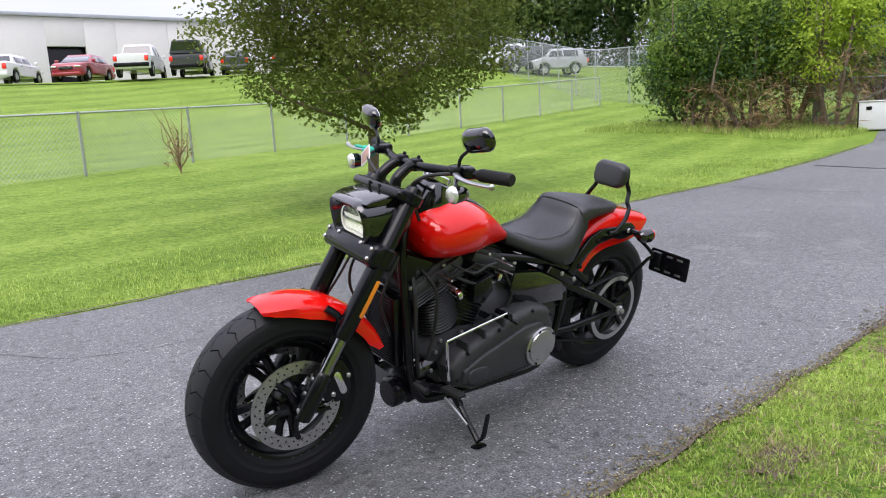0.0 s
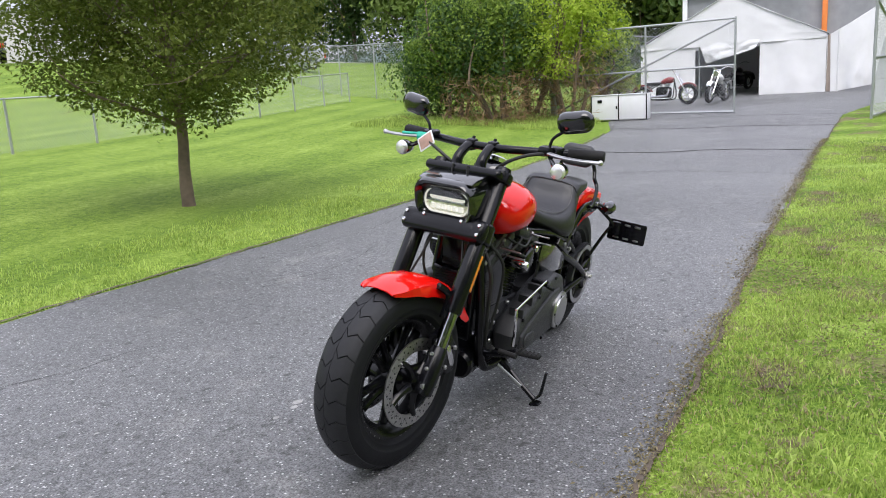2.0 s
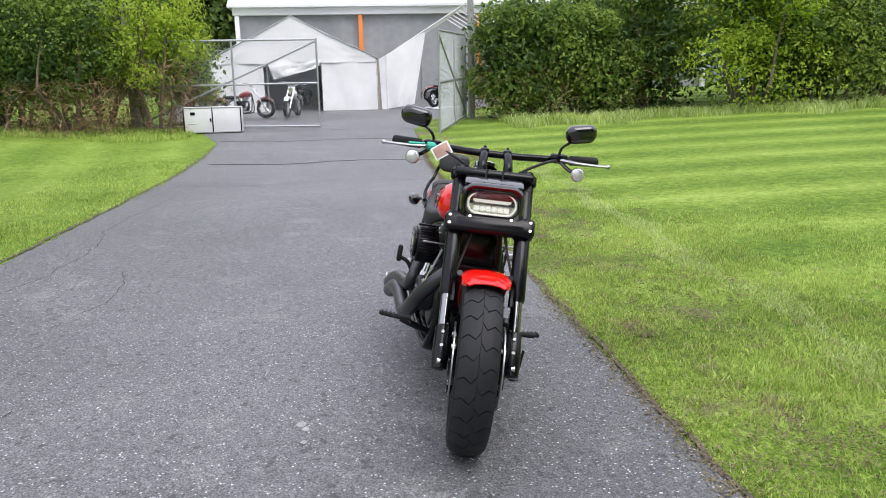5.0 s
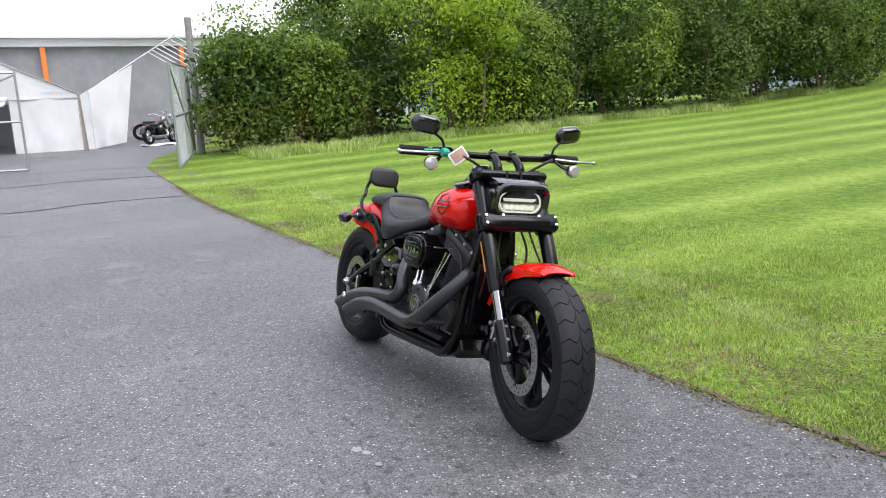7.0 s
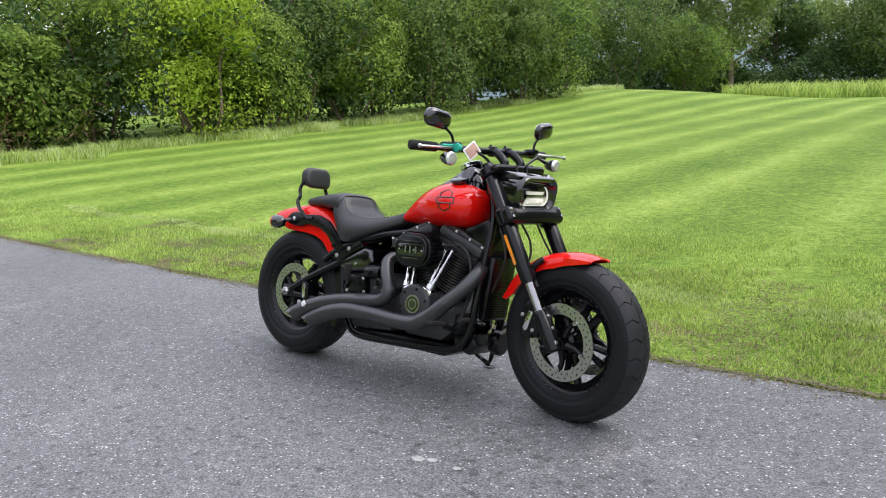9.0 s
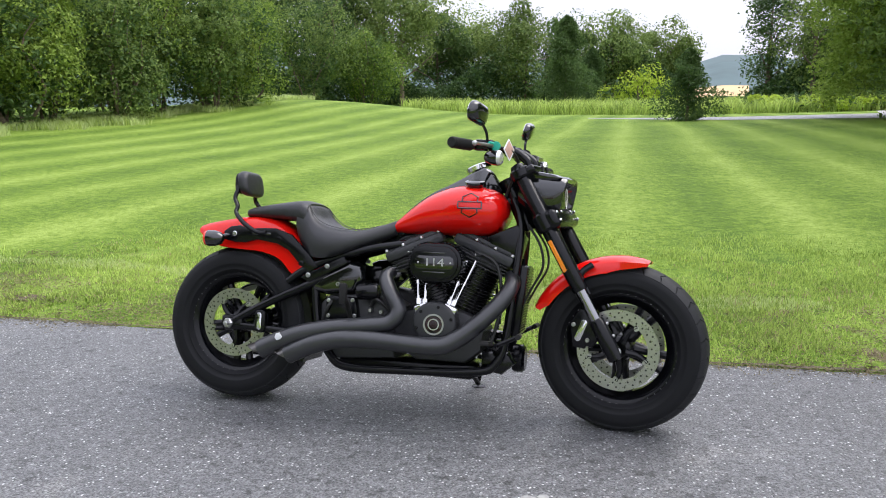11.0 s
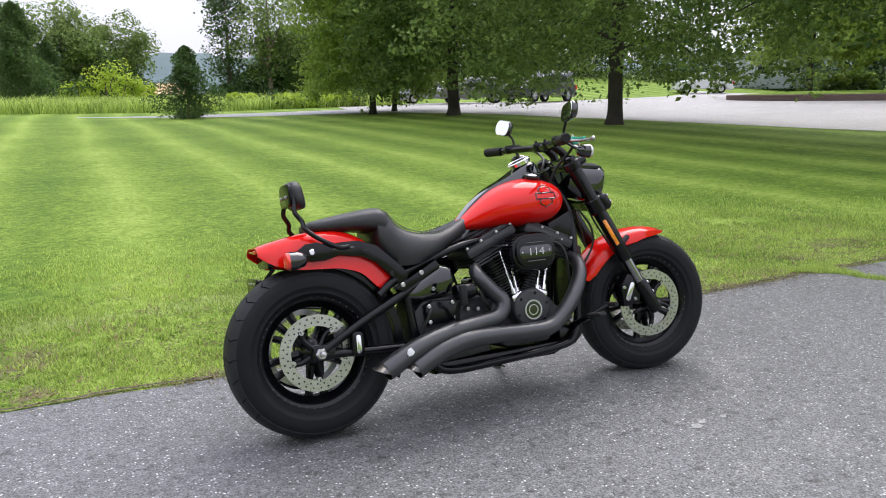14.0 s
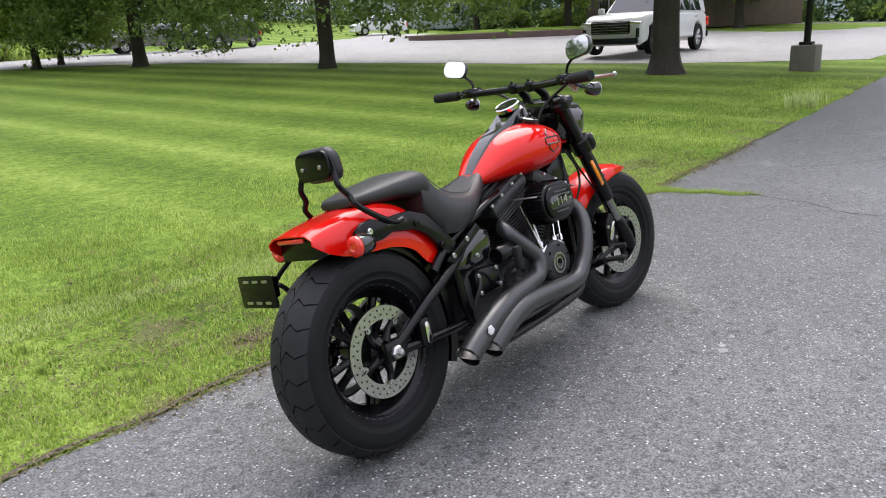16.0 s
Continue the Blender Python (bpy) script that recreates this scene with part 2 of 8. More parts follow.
M_WIRE = mat("black_cable", (0.012, 0.012, 0.012), 0.5)
M_GALV = mat("galvanised_steel", (0.42, 0.44, 0.45), 0.45, 0.7, 0.15, 20)
M_BARK = mat("bark", (0.16, 0.12, 0.09), 0.9, var=0.4, scale=14, bump=0.9, bump_scale=30)
M_LEAF_PEAR = leaf_mat("pear_leaf", (0.05, 0.085, 0.012), (0.2, 0.24, 0.05), 0.4)
M_LEAF_OAK = leaf_mat("oak_leaf", (0.06, 0.115, 0.028), (0.28, 0.38, 0.1), 0.5)
M_LEAF_LIME = leaf_mat("light_oak_leaf", (0.12, 0.21, 0.025), (0.38, 0.49, 0.1), 0.48)
M_LEAF_WOOD = leaf_mat("wood_leaf", (0.055, 0.11, 0.025), (0.24, 0.32, 0.08), 0.45)
M_LEAF_HEDGE = leaf_mat("hedge_leaf", (0.075, 0.155, 0.022), (0.33, 0.44, 0.08), 0.48)
M_LEAF_BRIGHT = leaf_mat("young_leaf", (0.21, 0.34, 0.022), (0.6, 0.72, 0.1), 0.52, 0.1)
# dark green plants, and shrub cores where it paints the inner shade
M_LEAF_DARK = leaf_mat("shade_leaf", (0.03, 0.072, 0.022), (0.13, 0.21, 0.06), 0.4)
M_LEAF_DRY = leaf_mat("dry_vine", (0.11, 0.065, 0.035), (0.34, 0.22, 0.12), 0.2)
M_BLADE = leaf_mat("grass_blade", (0.085, 0.17, 0.016), (0.66, 0.8, 0.22), 0.5, 0.0)
M_TARP = mat("white_tarpaulin", (0.8, 0.81, 0.82), 0.55, var=0.06, scale=3, bump=0.5, bump_scale=6)
M_SHEET = mat("grey_plastic_sheet", (0.3, 0.31, 0.32), 0.4, var=0.2, scale=3, bump=0.8, bump_scale=4)


def glow_mat(name, color, strength, base):
    m = bpy.data.materials.new(name)
    n, l = link_nodes(m)
    b = n["Principled BSDF"]
    b.inputs["Base Color"].default_value = (*base, 1)
    b.inputs["Emission Color"].default_value = (*color, 1)
    b.inputs["Emission Strength"].default_value = strength
    b.inputs["Roughness"].default_value = 0.15
    return m


M_SIGNAL = mat("signal_lens", (0.78, 0.78, 0.77), 0.2, 0.65, 0.3, 260, coat=1.0, rough_var=0.12)
M_LED = glow_mat("lit_led", (1.0, 0.93, 0.82), 0.28, (0.6, 0.58, 0.53))
M_BOWL = mat("reflector_metal", (0.72, 0.68, 0.58), 0.3, 0.8, 0.3, 200, rough_var=0.15)
M_TEXTILE = mat("car_glass", (0.02, 0.025, 0.03), 0.05, 0.0, 0.1, 5, coat=1.0)

# ---- the lie of the land ----
def smooth_ramp(v, cap):
    v = np.maximum(0.0, v)
    return np.minimum(v * v / (v + 2.0) * 1.0, cap)


def gz(x, y):
    """Height of the ground: level at the motorcycle, rising gently all round and steeply to the car park behind the long fence."""
    x, y = np.asarray(x, float), np.asarray(y, float)
    z = 0.8 * (1 - np.exp(-smooth_ramp(y - 1.0, 200) / 22))
    z = z + 0.02 * smooth_ramp(x - 4, 40) + 0.033 * smooth_ramp(-x - 8, 22)
    z = z + 0.05 * smooth_ramp(-y - 5, 15) + 0.18 * smooth_ramp(-y - 22, 17.5)
    z = z + 0.1 * smooth_ramp(0.97 * y - 0.23 * x - 31.5, 24) * np.clip((x - 25) / 7, 0, 1)
    z = z + 0.85 * np.exp(-((x + 15.5) / 8) ** 2 - ((y - 33) / 9) ** 2)
    return z


def gzf(x, y):
    return float(gz(x, y))


def sheet(name, xs, ys, zf, material):
    X, Y = np.meshgrid(xs, ys)
    V = np.stack([X, Y, zf(X, Y)], -1).reshape(-1, 3)
    nx, ny = len(xs), len(ys)
    i = (np.arange(ny - 1)[:, None] * nx + np.arange(nx - 1)[None]).ravel()
    return raw_mesh(name, V, np.stack([i, i + 1, i + nx + 1, i + nx], 1), material, True)


def lawn_material():
    """Mown grass: blades, patches and the pale and dark bands left by the mower."""
    m = bpy.data.materials.new("lawn")
    n, l = link_nodes(m)
    b = n["Principled BSDF"]
    tc = n.new("ShaderNodeTexCoord")
    sep = n.new("ShaderNodeSeparateXYZ")
    l.new(tc.outputs["Object"], sep.inputs[0])

    def tex(scale, detail=5, vec=None):
        t = n.new("ShaderNodeTexNoise")
        t.inputs["Scale"].default_value, t.inputs["Detail"].default_value = scale, detail
        l.new(vec or tc.outputs["Object"], t.inputs["Vector"])
        return t.outputs["Fac"]

    def math_node(op, a, c=None, d=None):
        t = n.new("ShaderNodeMath")
        t.operation = op
        for k, v in enumerate((a, c, d)):
            if v is None:
                continue
            if isinstance(v, (int, float)):
                t.inputs[k].default_value = v
            else:
                l.new(v, t.inputs[k])
        return t.outputs[0]

    warp = math_node("MULTIPLY_ADD", tex(0.05, 1), 2.0, -1.0)
    sx = math_node("ADD", sep.outputs["X"], warp)
    sy = math_node("ADD", sep.outputs["Y"], warp)
    side = n.new("ShaderNodeMapRange")
    side.inputs["From Min"].default_value, side.inputs["From Max"].default_value = -2.0, 0.0
    l.new(sep.outputs["Y"], side.inputs["Value"])
    def streak(u, v):
        """Uneven bands that run along v."""
        cv = n.new("ShaderNodeCombineXYZ")
        l.new(u, cv.inputs[0])
        l.new(math_node("MULTIPLY", v, 0.035), cv.inputs[1])
        return math_node("MULTIPLY_ADD", tex(1.5, 2.5, cv.outputs[0]), 5.0, -2.5)

    def mown(u):
        """Broad bands with a narrow pale line in each."""
        sn = math_node("SINE", math_node("MULTIPLY", u, 3.5))
        return math_node("ADD", math_node("MULTIPLY", sn, 0.85), math_node("MULTIPLY", math_node("POWER", math_node("MAXIMUM", sn, 0.0), 6.0), 0.55))

    band_n = math_node("ADD", mown(sx), math_node("MULTIPLY", streak(sx, sep.outputs["Y"]), 0.35))
    u_s = math_node("MULTIPLY_ADD", sep.outputs["X"], -0.25, sy)
    band_s = math_node("ADD", math_node("MULTIPLY", mown(u_s), 0.45), math_node("MULTIPLY", streak(u_s, sep.outputs["X"]), 0.55))
    band = n.new("ShaderNodeMixRGB")
    l.new(side.outputs[0], band.inputs["Fac"])
    l.new(band_s, band.inputs["Color1"])
    l.new(band_n, band.inputs["Color2"])
    fine, mid, big = tex(75, 6), tex(6, 6), tex(0.5, 4)
    tone = math_node("MULTIPLY_ADD", band.outputs["Color"], 0.15, 0.46)
    tone = math_node("ADD", tone, math_node("MULTIPLY_ADD", fine, 1.6, -0.8))
    tone = math_node("ADD", tone, math_node("MULTIPLY_ADD", mid, 0.55, -0.275))
    tone = math_node("ADD", tone, math_node("MULTIPLY_ADD", tex(18, 5), 1.0, -0.5))
    tone = math_node("ADD", tone, math_node("MULTIPLY_ADD", big, 0.5, -0.25))
    tone = math_node("ADD", tone, math_node("MULTIPLY_ADD", side.outputs[0], -0.03, 0.03))
    ramp = n.new("ShaderNodeValToRGB")
    e = ramp.color_ramp.elements
    e[0].position, e[0].color = 0.1, (0.055, 0.115, 0.01, 1)
    e[1].position, e[1].color = 0.95, (0.315, 0.415, 0.09, 1)
    mid_e = ramp.color_ramp.elements.new(0.5)
    mid_e.color = (0.155, 0.247, 0.026, 1)
    l.new(tone, ramp.inputs["Fac"])
    # worn patches of earth and dead grass in the verge beside the driveway
    near_y, far_y, worn = (n.new("ShaderNodeMapRange") for _ in range(3))
    near_y.inputs["From Min"].default_value, near_y.inputs["From Max"].default_value = 0.6, 0.9
    far_y.inputs["From Min"].default_value, far_y.inputs["From Max"].default_value = 2.1, 1.2
    worn.inputs["From Min"].default_value, worn.inputs["From Max"].default_value = 0.54, 0.63
    l.new(sep.outputs["Y"], near_y.inputs["Value"])
    l.new(sep.outputs["Y"], far_y.inputs["Value"])
    l.new(tex(2.3, 7), worn.inputs["Value"])
    bare = math_node("MULTIPLY", math_node("MULTIPLY", near_y.outputs[0], far_y.outputs[0]), worn.outputs[0])
    soil = n.new("ShaderNodeMixRGB")
    soil.inputs["Color1"].default_value, soil.inputs["Color2"].default_value = (0.075, 0.055, 0.035, 1), (0.27, 0.22, 0.13, 1)
    l.new(tex(60, 4), soil.inputs["Fac"])
    grown = n.new("ShaderNodeMixRGB")
    l.new(bare, grown.inputs["Fac"])
    l.new(ramp.outputs["Color"], grown.inputs["Color1"])
    l.new(soil.outputs["Color"], grown.inputs["Color2"])
    l.new(grown.outputs["Color"], b.inputs["Base Color"])
    b.inputs["Roughness"].default_value = 0.85
    b.inputs["Specular IOR Level"].default_value = 0.2
    bp = n.new("ShaderNodeBump")
    bp.inputs["Strength"].default_value, bp.inputs["Distance"].default_value = 0.9, 0.03
    l.new(tex(45, 6), bp.inputs["Height"])
    l.new(bp.outputs["Normal"], b.inputs["Normal"])
    return m


def asphalt_material(name, lo, hi, chips=0.85):
    """Worn asphalt: pale stone chips in dark binder, with scuffs and stains."""
    m = bpy.data.materials.new(name)
    n, l = link_nodes(m)
    b = n["Principled BSDF"]
    tc = n.new("ShaderNodeTexCoord")

    def tex(scale, detail=5):
        t = n.new("ShaderNodeTexNoise")
        t.inputs["Scale"].default_value, t.inputs["Detail"].default_value = scale, detail
        l.new(tc.outputs["Object"], t.inputs["Vector"])
        return t.outputs["Fac"]

    base = n.new("ShaderNodeMixRGB")
    base.inputs["Color1"].default_value, base.inputs["Color2"].default_value = (*lo, 1), (*hi, 1)
    s = n.new("ShaderNodeMath")
    s.operation = "ADD"
    l.new(tex(0.35, 3), s.inputs[0])
    l.new(tex(26, 5), s.inputs[1])
    mr = n.new("ShaderNodeMapRange")
    mr.inputs["From Min"].default_value, mr.inputs["From Max"].default_value = 0.7, 1.3
    l.new(s.outputs[0], mr.inputs["Value"])
    l.new(mr.outputs[0], base.inputs["Fac"])
    vo = n.new("ShaderNodeTexVoronoi")
    vo.inputs["Scale"].default_value = 80
    l.new(tc.outputs["Object"], vo.inputs["Vector"])
    hue = n.new("ShaderNodeSeparateColor")
    l.new(vo.outputs["Color"], hue.inputs[0])
    pick = n.new("ShaderNodeMapRange")
    pick.inputs["From Min"].default_value, pick.inputs["From Max"].default_value = 0.8, 0.9
    pick.inputs["To Max"].default_value = chips
    l.new(hue.outputs[0], pick.inputs["Value"])
    edge = n.new("ShaderNodeMapRange")
    edge.inputs["From Min"].default_value, edge.inputs["From Max"].default_value = 0.42, 0.32
    l.new(vo.outputs["Distance"], edge.inputs["Value"])
    f = n.new("ShaderNodeMath")
    f.operation = "MULTIPLY"
    l.new(pick.outputs[0], f.inputs[0])
    l.new(edge.outputs[0], f.inputs[1])
    chip = n.new("ShaderNodeMixRGB")
    chip.inputs["Color2"].default_value = (0.58, 0.58, 0.58, 1)
    l.new(f.outputs[0], chip.inputs["Fac"])
    l.new(base.outputs["Color"], chip.inputs["Color1"])
    # dark pits where the binder has worn away, and a few pale scuffs
    pit, wear = n.new("ShaderNodeMapRange"), n.new("ShaderNodeMapRange")
    pit.inputs["From Min"].default_value, pit.inputs["From Max"].default_value = 0.33, 0.4
    pit.inputs["To Min"].default_value = 0.38
    l.new(tex(17, 8), pit.inputs["Value"])
    wear.inputs["From Min"].default_value, wear.inputs["From Max"].default_value = 0.58, 0.74
    wear.inputs["To Max"].default_value = 0.4
    l.new(tex(2.6, 9), wear.inputs["Value"])
    pitted, scuffed = n.new("ShaderNodeMixRGB"), n.new("ShaderNodeMixRGB")
    pitted.blend_type, pitted.inputs["Fac"].default_value = "MULTIPLY", 1.0
    l.new(chip.outputs["Color"], pitted.inputs["Color1"])
    l.new(pit.outputs[0], pitted.inputs["Color2"])
    l.new(wear.outputs[0], scuffed.inputs["Fac"])
    l.new(pitted.outputs["Color"], scuffed.inputs["Color1"])
    scuffed.inputs["Color2"].default_value = (0.3, 0.295, 0.28, 1)
    chip = scuffed
    gr = n.new("ShaderNodeMixRGB")
    gr.blend_type = "MULTIPLY"
    gr.inputs["Fac"].default_value = 0.85
    gm = n.new("ShaderNodeMapRange")
    gm.inputs["From Min"].default_value, gm.inputs["From Max"].default_value = 0.36, 0.64
    gm.inputs["To Min"].default_value, gm.inputs["To Max"].default_value = 0.22, 1.68
    l.new(tex(140, 3), gm.inputs["Value"])
    l.new(chip.outputs["Color"], gr.inputs["Color1"])
    l.new(gm.outputs[0], gr.inputs["Color2"])
    l.new(gr.outputs["Color"], b.inputs["Base Color"])
    b.inputs["Roughness"].default_value = 0.54
    b.inputs["Specular IOR Level"].default_value = 0.95
    bp = n.new("ShaderNodeBump")
    bp.inputs["Strength"].default_value, bp.inputs["Distance"].default_value = 1.0, 0.006
    ad = n.new("ShaderNodeMath")
    ad.operation = "ADD"
    l.new(tex(120, 4), ad.inputs[0])
    l.new(edge.outputs[0], ad.inputs[1])
    l.new(ad.outputs[0], bp.inputs["Height"])
    l.new(bp.outputs["Normal"], b.inputs["Normal"])
    return m


M_LAWN = lawn_material()
M_ASPHALT = asphalt_material("driveway_asphalt", (0.074, 0.076, 0.078), (0.164, 0.168, 0.172), 0.85)
M_LOT = asphalt_material("car_park_asphalt", (0.28, 0.27, 0.265), (0.4, 0.385, 0.375), 0.2)
M_DIRT = mat("bare_earth", (0.11, 0.08, 0.055), 0.95, var=0.5, scale=25, bump=1.0, bump_scale=60)


def spread(lo, hi, step, far, growth=1.18):
    """Coordinates that are close together between lo and hi and ever wider beyond."""
    mid = list(np.arange(lo, hi + step / 2, step))
    s, a, left = step, lo, []
    while a > -far:
        s *= growth
        a -= s
        left.append(a)
    s, a, right = step, mid[-1], []
    while a < far:
        s *= growth
        a += s
        right.append(a)
    return np.array(left[::-1] + mid + right)


ground = new("ground", sheet("ground", spread(-32, 32, 0.5, 1400), spread(-46, 46, 0.5, 1400), lambda x, y: gz(x, y) - 0.006, M_LAWN))
tagged(ground, "mown green lawn with pale mower stripes", "lawn", kind="structure")


def edge_n(x):
    return np.interp(x, [-40, -26, -20, -17, -10, -3, 1, 3, 4, 16, 40], [6.0, 4.5, 1.6, 0.95, 0.78, 0.79, 0.86, 0.98, 1.03, 1.5, 2.4])


def edge_s(x):
    return np.interp(x, [-40, -26, -22, -18, -14.6, -12, -9, -5, 0, 20, 40], [-9.0, -8.0, -6.5, -4.9, -3.8, -3.55, -3.45, -3.38, -3.3, -3.4, -3.6])


def driveway():
    xs = np.concatenate([np.arange(-40, -8, 0.25), np.arange(-8, 6, 0.05), np.arange(6, 40, 0.25)])
    fr = np.concatenate([[0, 0.004, 0.012, 0.03], np.linspace(0.06, 0.94, 14), [0.97, 0.988, 0.996, 1.0]])
    V = np.zeros((len(fr), len(xs), 3))
    for j, x in enumerate(xs):
        wob = [0.04 * noise.noise((x * 1.4, k, 0)) + 0.022 * noise.noise((x * 9, k, 3)) for k in (0, 7)]
        a, b = float(edge_s(x)) + wob[0], float(edge_n(x)) + wob[1]
        y = a + (b - a) * fr
        z = gz(x, y) + 0.004
        z[0] -= 0.035
        z[-1] -= 0.035
        z[1] -= 0.01
        z[-2] -= 0.01
        V[:, j] = np.stack([np.full(len(fr), x), y, z], -1)
    nx, ny = len(xs), len(fr)
    i = (np.arange(ny - 1)[:, None] * nx + np.arange(nx - 1)[None]).ravel()
    return raw_mesh("driveway", V.reshape(-1, 3), np.stack([i, i + 1, i + nx + 1, i + nx], 1), M_ASPHALT, True)


drive = tagged(new("driveway", driveway()), "worn dark grey asphalt driveway with pale stone chips", "driveway", kind="structure")


def patch(name, outline, lift, material, label, category, cell=1.0):
    """A flat-lying area that follows the ground."""
    bm = bmesh.new()
    vs = [bm.verts.new((x, y, 0)) for x, y in outline]
    f = bm.faces.new(vs)
    bmesh.ops.triangulate(bm, faces=[f])
    for _ in range(5):
        es = [e for e in bm.edges if e.calc_length() > cell * 2]
        if not es:
            break
        bmesh.ops.subdivide_edges(bm, edges=es, cuts=1)
    bmesh.ops.triangulate(bm, faces=bm.faces)
    for v in bm.verts:
        v.co.z = gzf(v.co.x, v.co.y) + lift
    return solo(name, bm, material, label, category, kind="structure")


M_ROAD = asphalt_material("road_asphalt", (0.19, 0.19, 0.2), (0.28, 0.28, 0.29), 0.2)
patch("car_park", [(19, 2.6), (16.6, 6.5), (15.4, 10.8), (14.0, 20.5), (13.7, 24.8), (12.6, 27.6), (12.0, 37.7), (14, 46), (22.5, 46), (26.5, 38.8), (38, 41.2), (47, 47.5), (50, 43), (43, 33), (44, 22), (60, 12), (60, 2)], 0.006, M_LOT, "pale sun-bleached asphalt car park", "car park")
patch("road", [(12.6, 27.6), (11.4, 30.3), (8.5, 31.3), (4.5, 31.9), (1.6, 32.6), (-1.5, 33.4), (-1.5, 34.4), (1.6, 35.4), (4.0, 36.6), (12.0, 37.7)], 0.006, M_ROAD, "grey asphalt road along the lawn's end", "road")
patch("upper_car_park", [(30, -40.3), (-60, -40.3), (-60, -62), (30, -62)], 0.03, M_LOT, "grey asphalt car park on the embankment", "car park", 3)

# ---- plants ----
RNG = np.random.default_rng(7)


def leaf_cloud(name, centres, size, material, parent=None, rng=None, aspect=0.55, upward=0.35, facing=None):
    """Many small separate leaves at the given places."""
    rng = rng or RNG
    c = np.asarray(centres, float)
    n = len(c)
    nrm = rng.normal(size=(n, 3))
    if facing is not None:
        nrm = nrm * 0.5 + facing
    else:
        nrm[:, 2] = np.abs(nrm[:, 2]) + upward
    nrm /= np.linalg.norm(nrm, axis=1, keepdims=True)
    u = np.cross(nrm, rng.normal(size=(n, 3)))
    u /= np.linalg.norm(u, axis=1, keepdims=True) + 1e-9
    v = np.cross(nrm, u)
    s = (size * rng.uniform(0.6, 1.35, n))[:, None]
    bend = nrm * s * 0.12
    V = np.stack([c - u * s * 0.5, c - v * s * aspect * 0.5 + bend, c + u * s * 0.5, c + v * s * aspect * 0.5 + bend], 1).reshape(-1, 3)
    F = np.arange(4 * n).reshape(n, 4)
    ob = new(name, raw_mesh(name, V, F, material))
    if parent is not None:
        ob.parent = parent
    return ob


def clump_points(rng, centre, radii, n_clumps, per, spread_r, hollow=0.55, floor=None, gap=0.0):
    """Leaves gathered in clumps in and near the skin of a lumpy body."""
    out = []
    ph = rng.uniform(0, 9, 3)
    k = 0
    while k < n_clumps:
        d = rng.normal(size=3)
        d /= np.linalg.norm(d)
        lump = 1 + 0.28 * noise.noise(Vector(d * 1.7) + Vector(ph)) + 0.16 * noise.noise(Vector(d * 4.5) + Vector(ph))
        r = (hollow + (1 - hollow) * rng.uniform() ** 0.6) * lump
        p = np.array(centre) + d * r * np.array(radii)
        if floor is not None and p[2] < floor + 0.15 * rng.uniform():
            continue
        if gap and noise.noise(Vector(p * 0.9) + Vector(ph)) < -gap:
            k += 0.3
            continue
        out.append(p + rng.normal(size=(per, 3)) * spread_r * np.array([1, 1, 0.75]))
        k += 1
    return np.concatenate(out)


def billows(rng, centre, radii, n, per, size=0.42, floor=0.05):
    """Leaves on the skins of many rounded billows, with the way each leaf faces."""
    P, N = [], []
    c0, rad = np.array(centre, float), np.array(radii, float)
    small = min(rad)
    for k in range(n):
        d = rng.normal(size=3)
        d /= np.linalg.norm(d)
        c = c0 + d * rad * rng.uniform(0.35, 0.88)
        rb = small * size * rng.uniform(0.35, 1.3)
        v = rng.normal(size=(per, 3))
        v[:, 2] += 0.35
        v /= np.linalg.norm(v, axis=1, keepdims=True)
        lump = 1 + 0.3 * np.sin(v[:, :1] * 5 + k) * np.cos(v[:, 1:2] * 4 - k)
        p = c + v * rb * lump * rng.uniform(0.7, 1.08, (per, 1)) * np.array([1.1, 1.1, 0.85])
        ok = p[:, 2] > floor
        P.append(p[ok])
        N.append(v[ok] + np.array([0, 0, 0.25]))
    return np.concatenate(P), np.concatenate(N)


def limb_mesh(bm, a, b, r0, r1, rng, wig=0.08, n=7):
    a, b = Vector(a), Vector(b)
    L = (b - a).length
    pts = [a.lerp(b, t) + Vector(rng.normal(size=3)) * wig * L * math.sin(math.pi * t) * 0.5 for t in (0, 0.33, 0.66, 1)]
    tube(bm, pts, [r0, r0 * 0.75 + r1 * 0.25, (r0 + r1) / 2, r1], n, k=3)


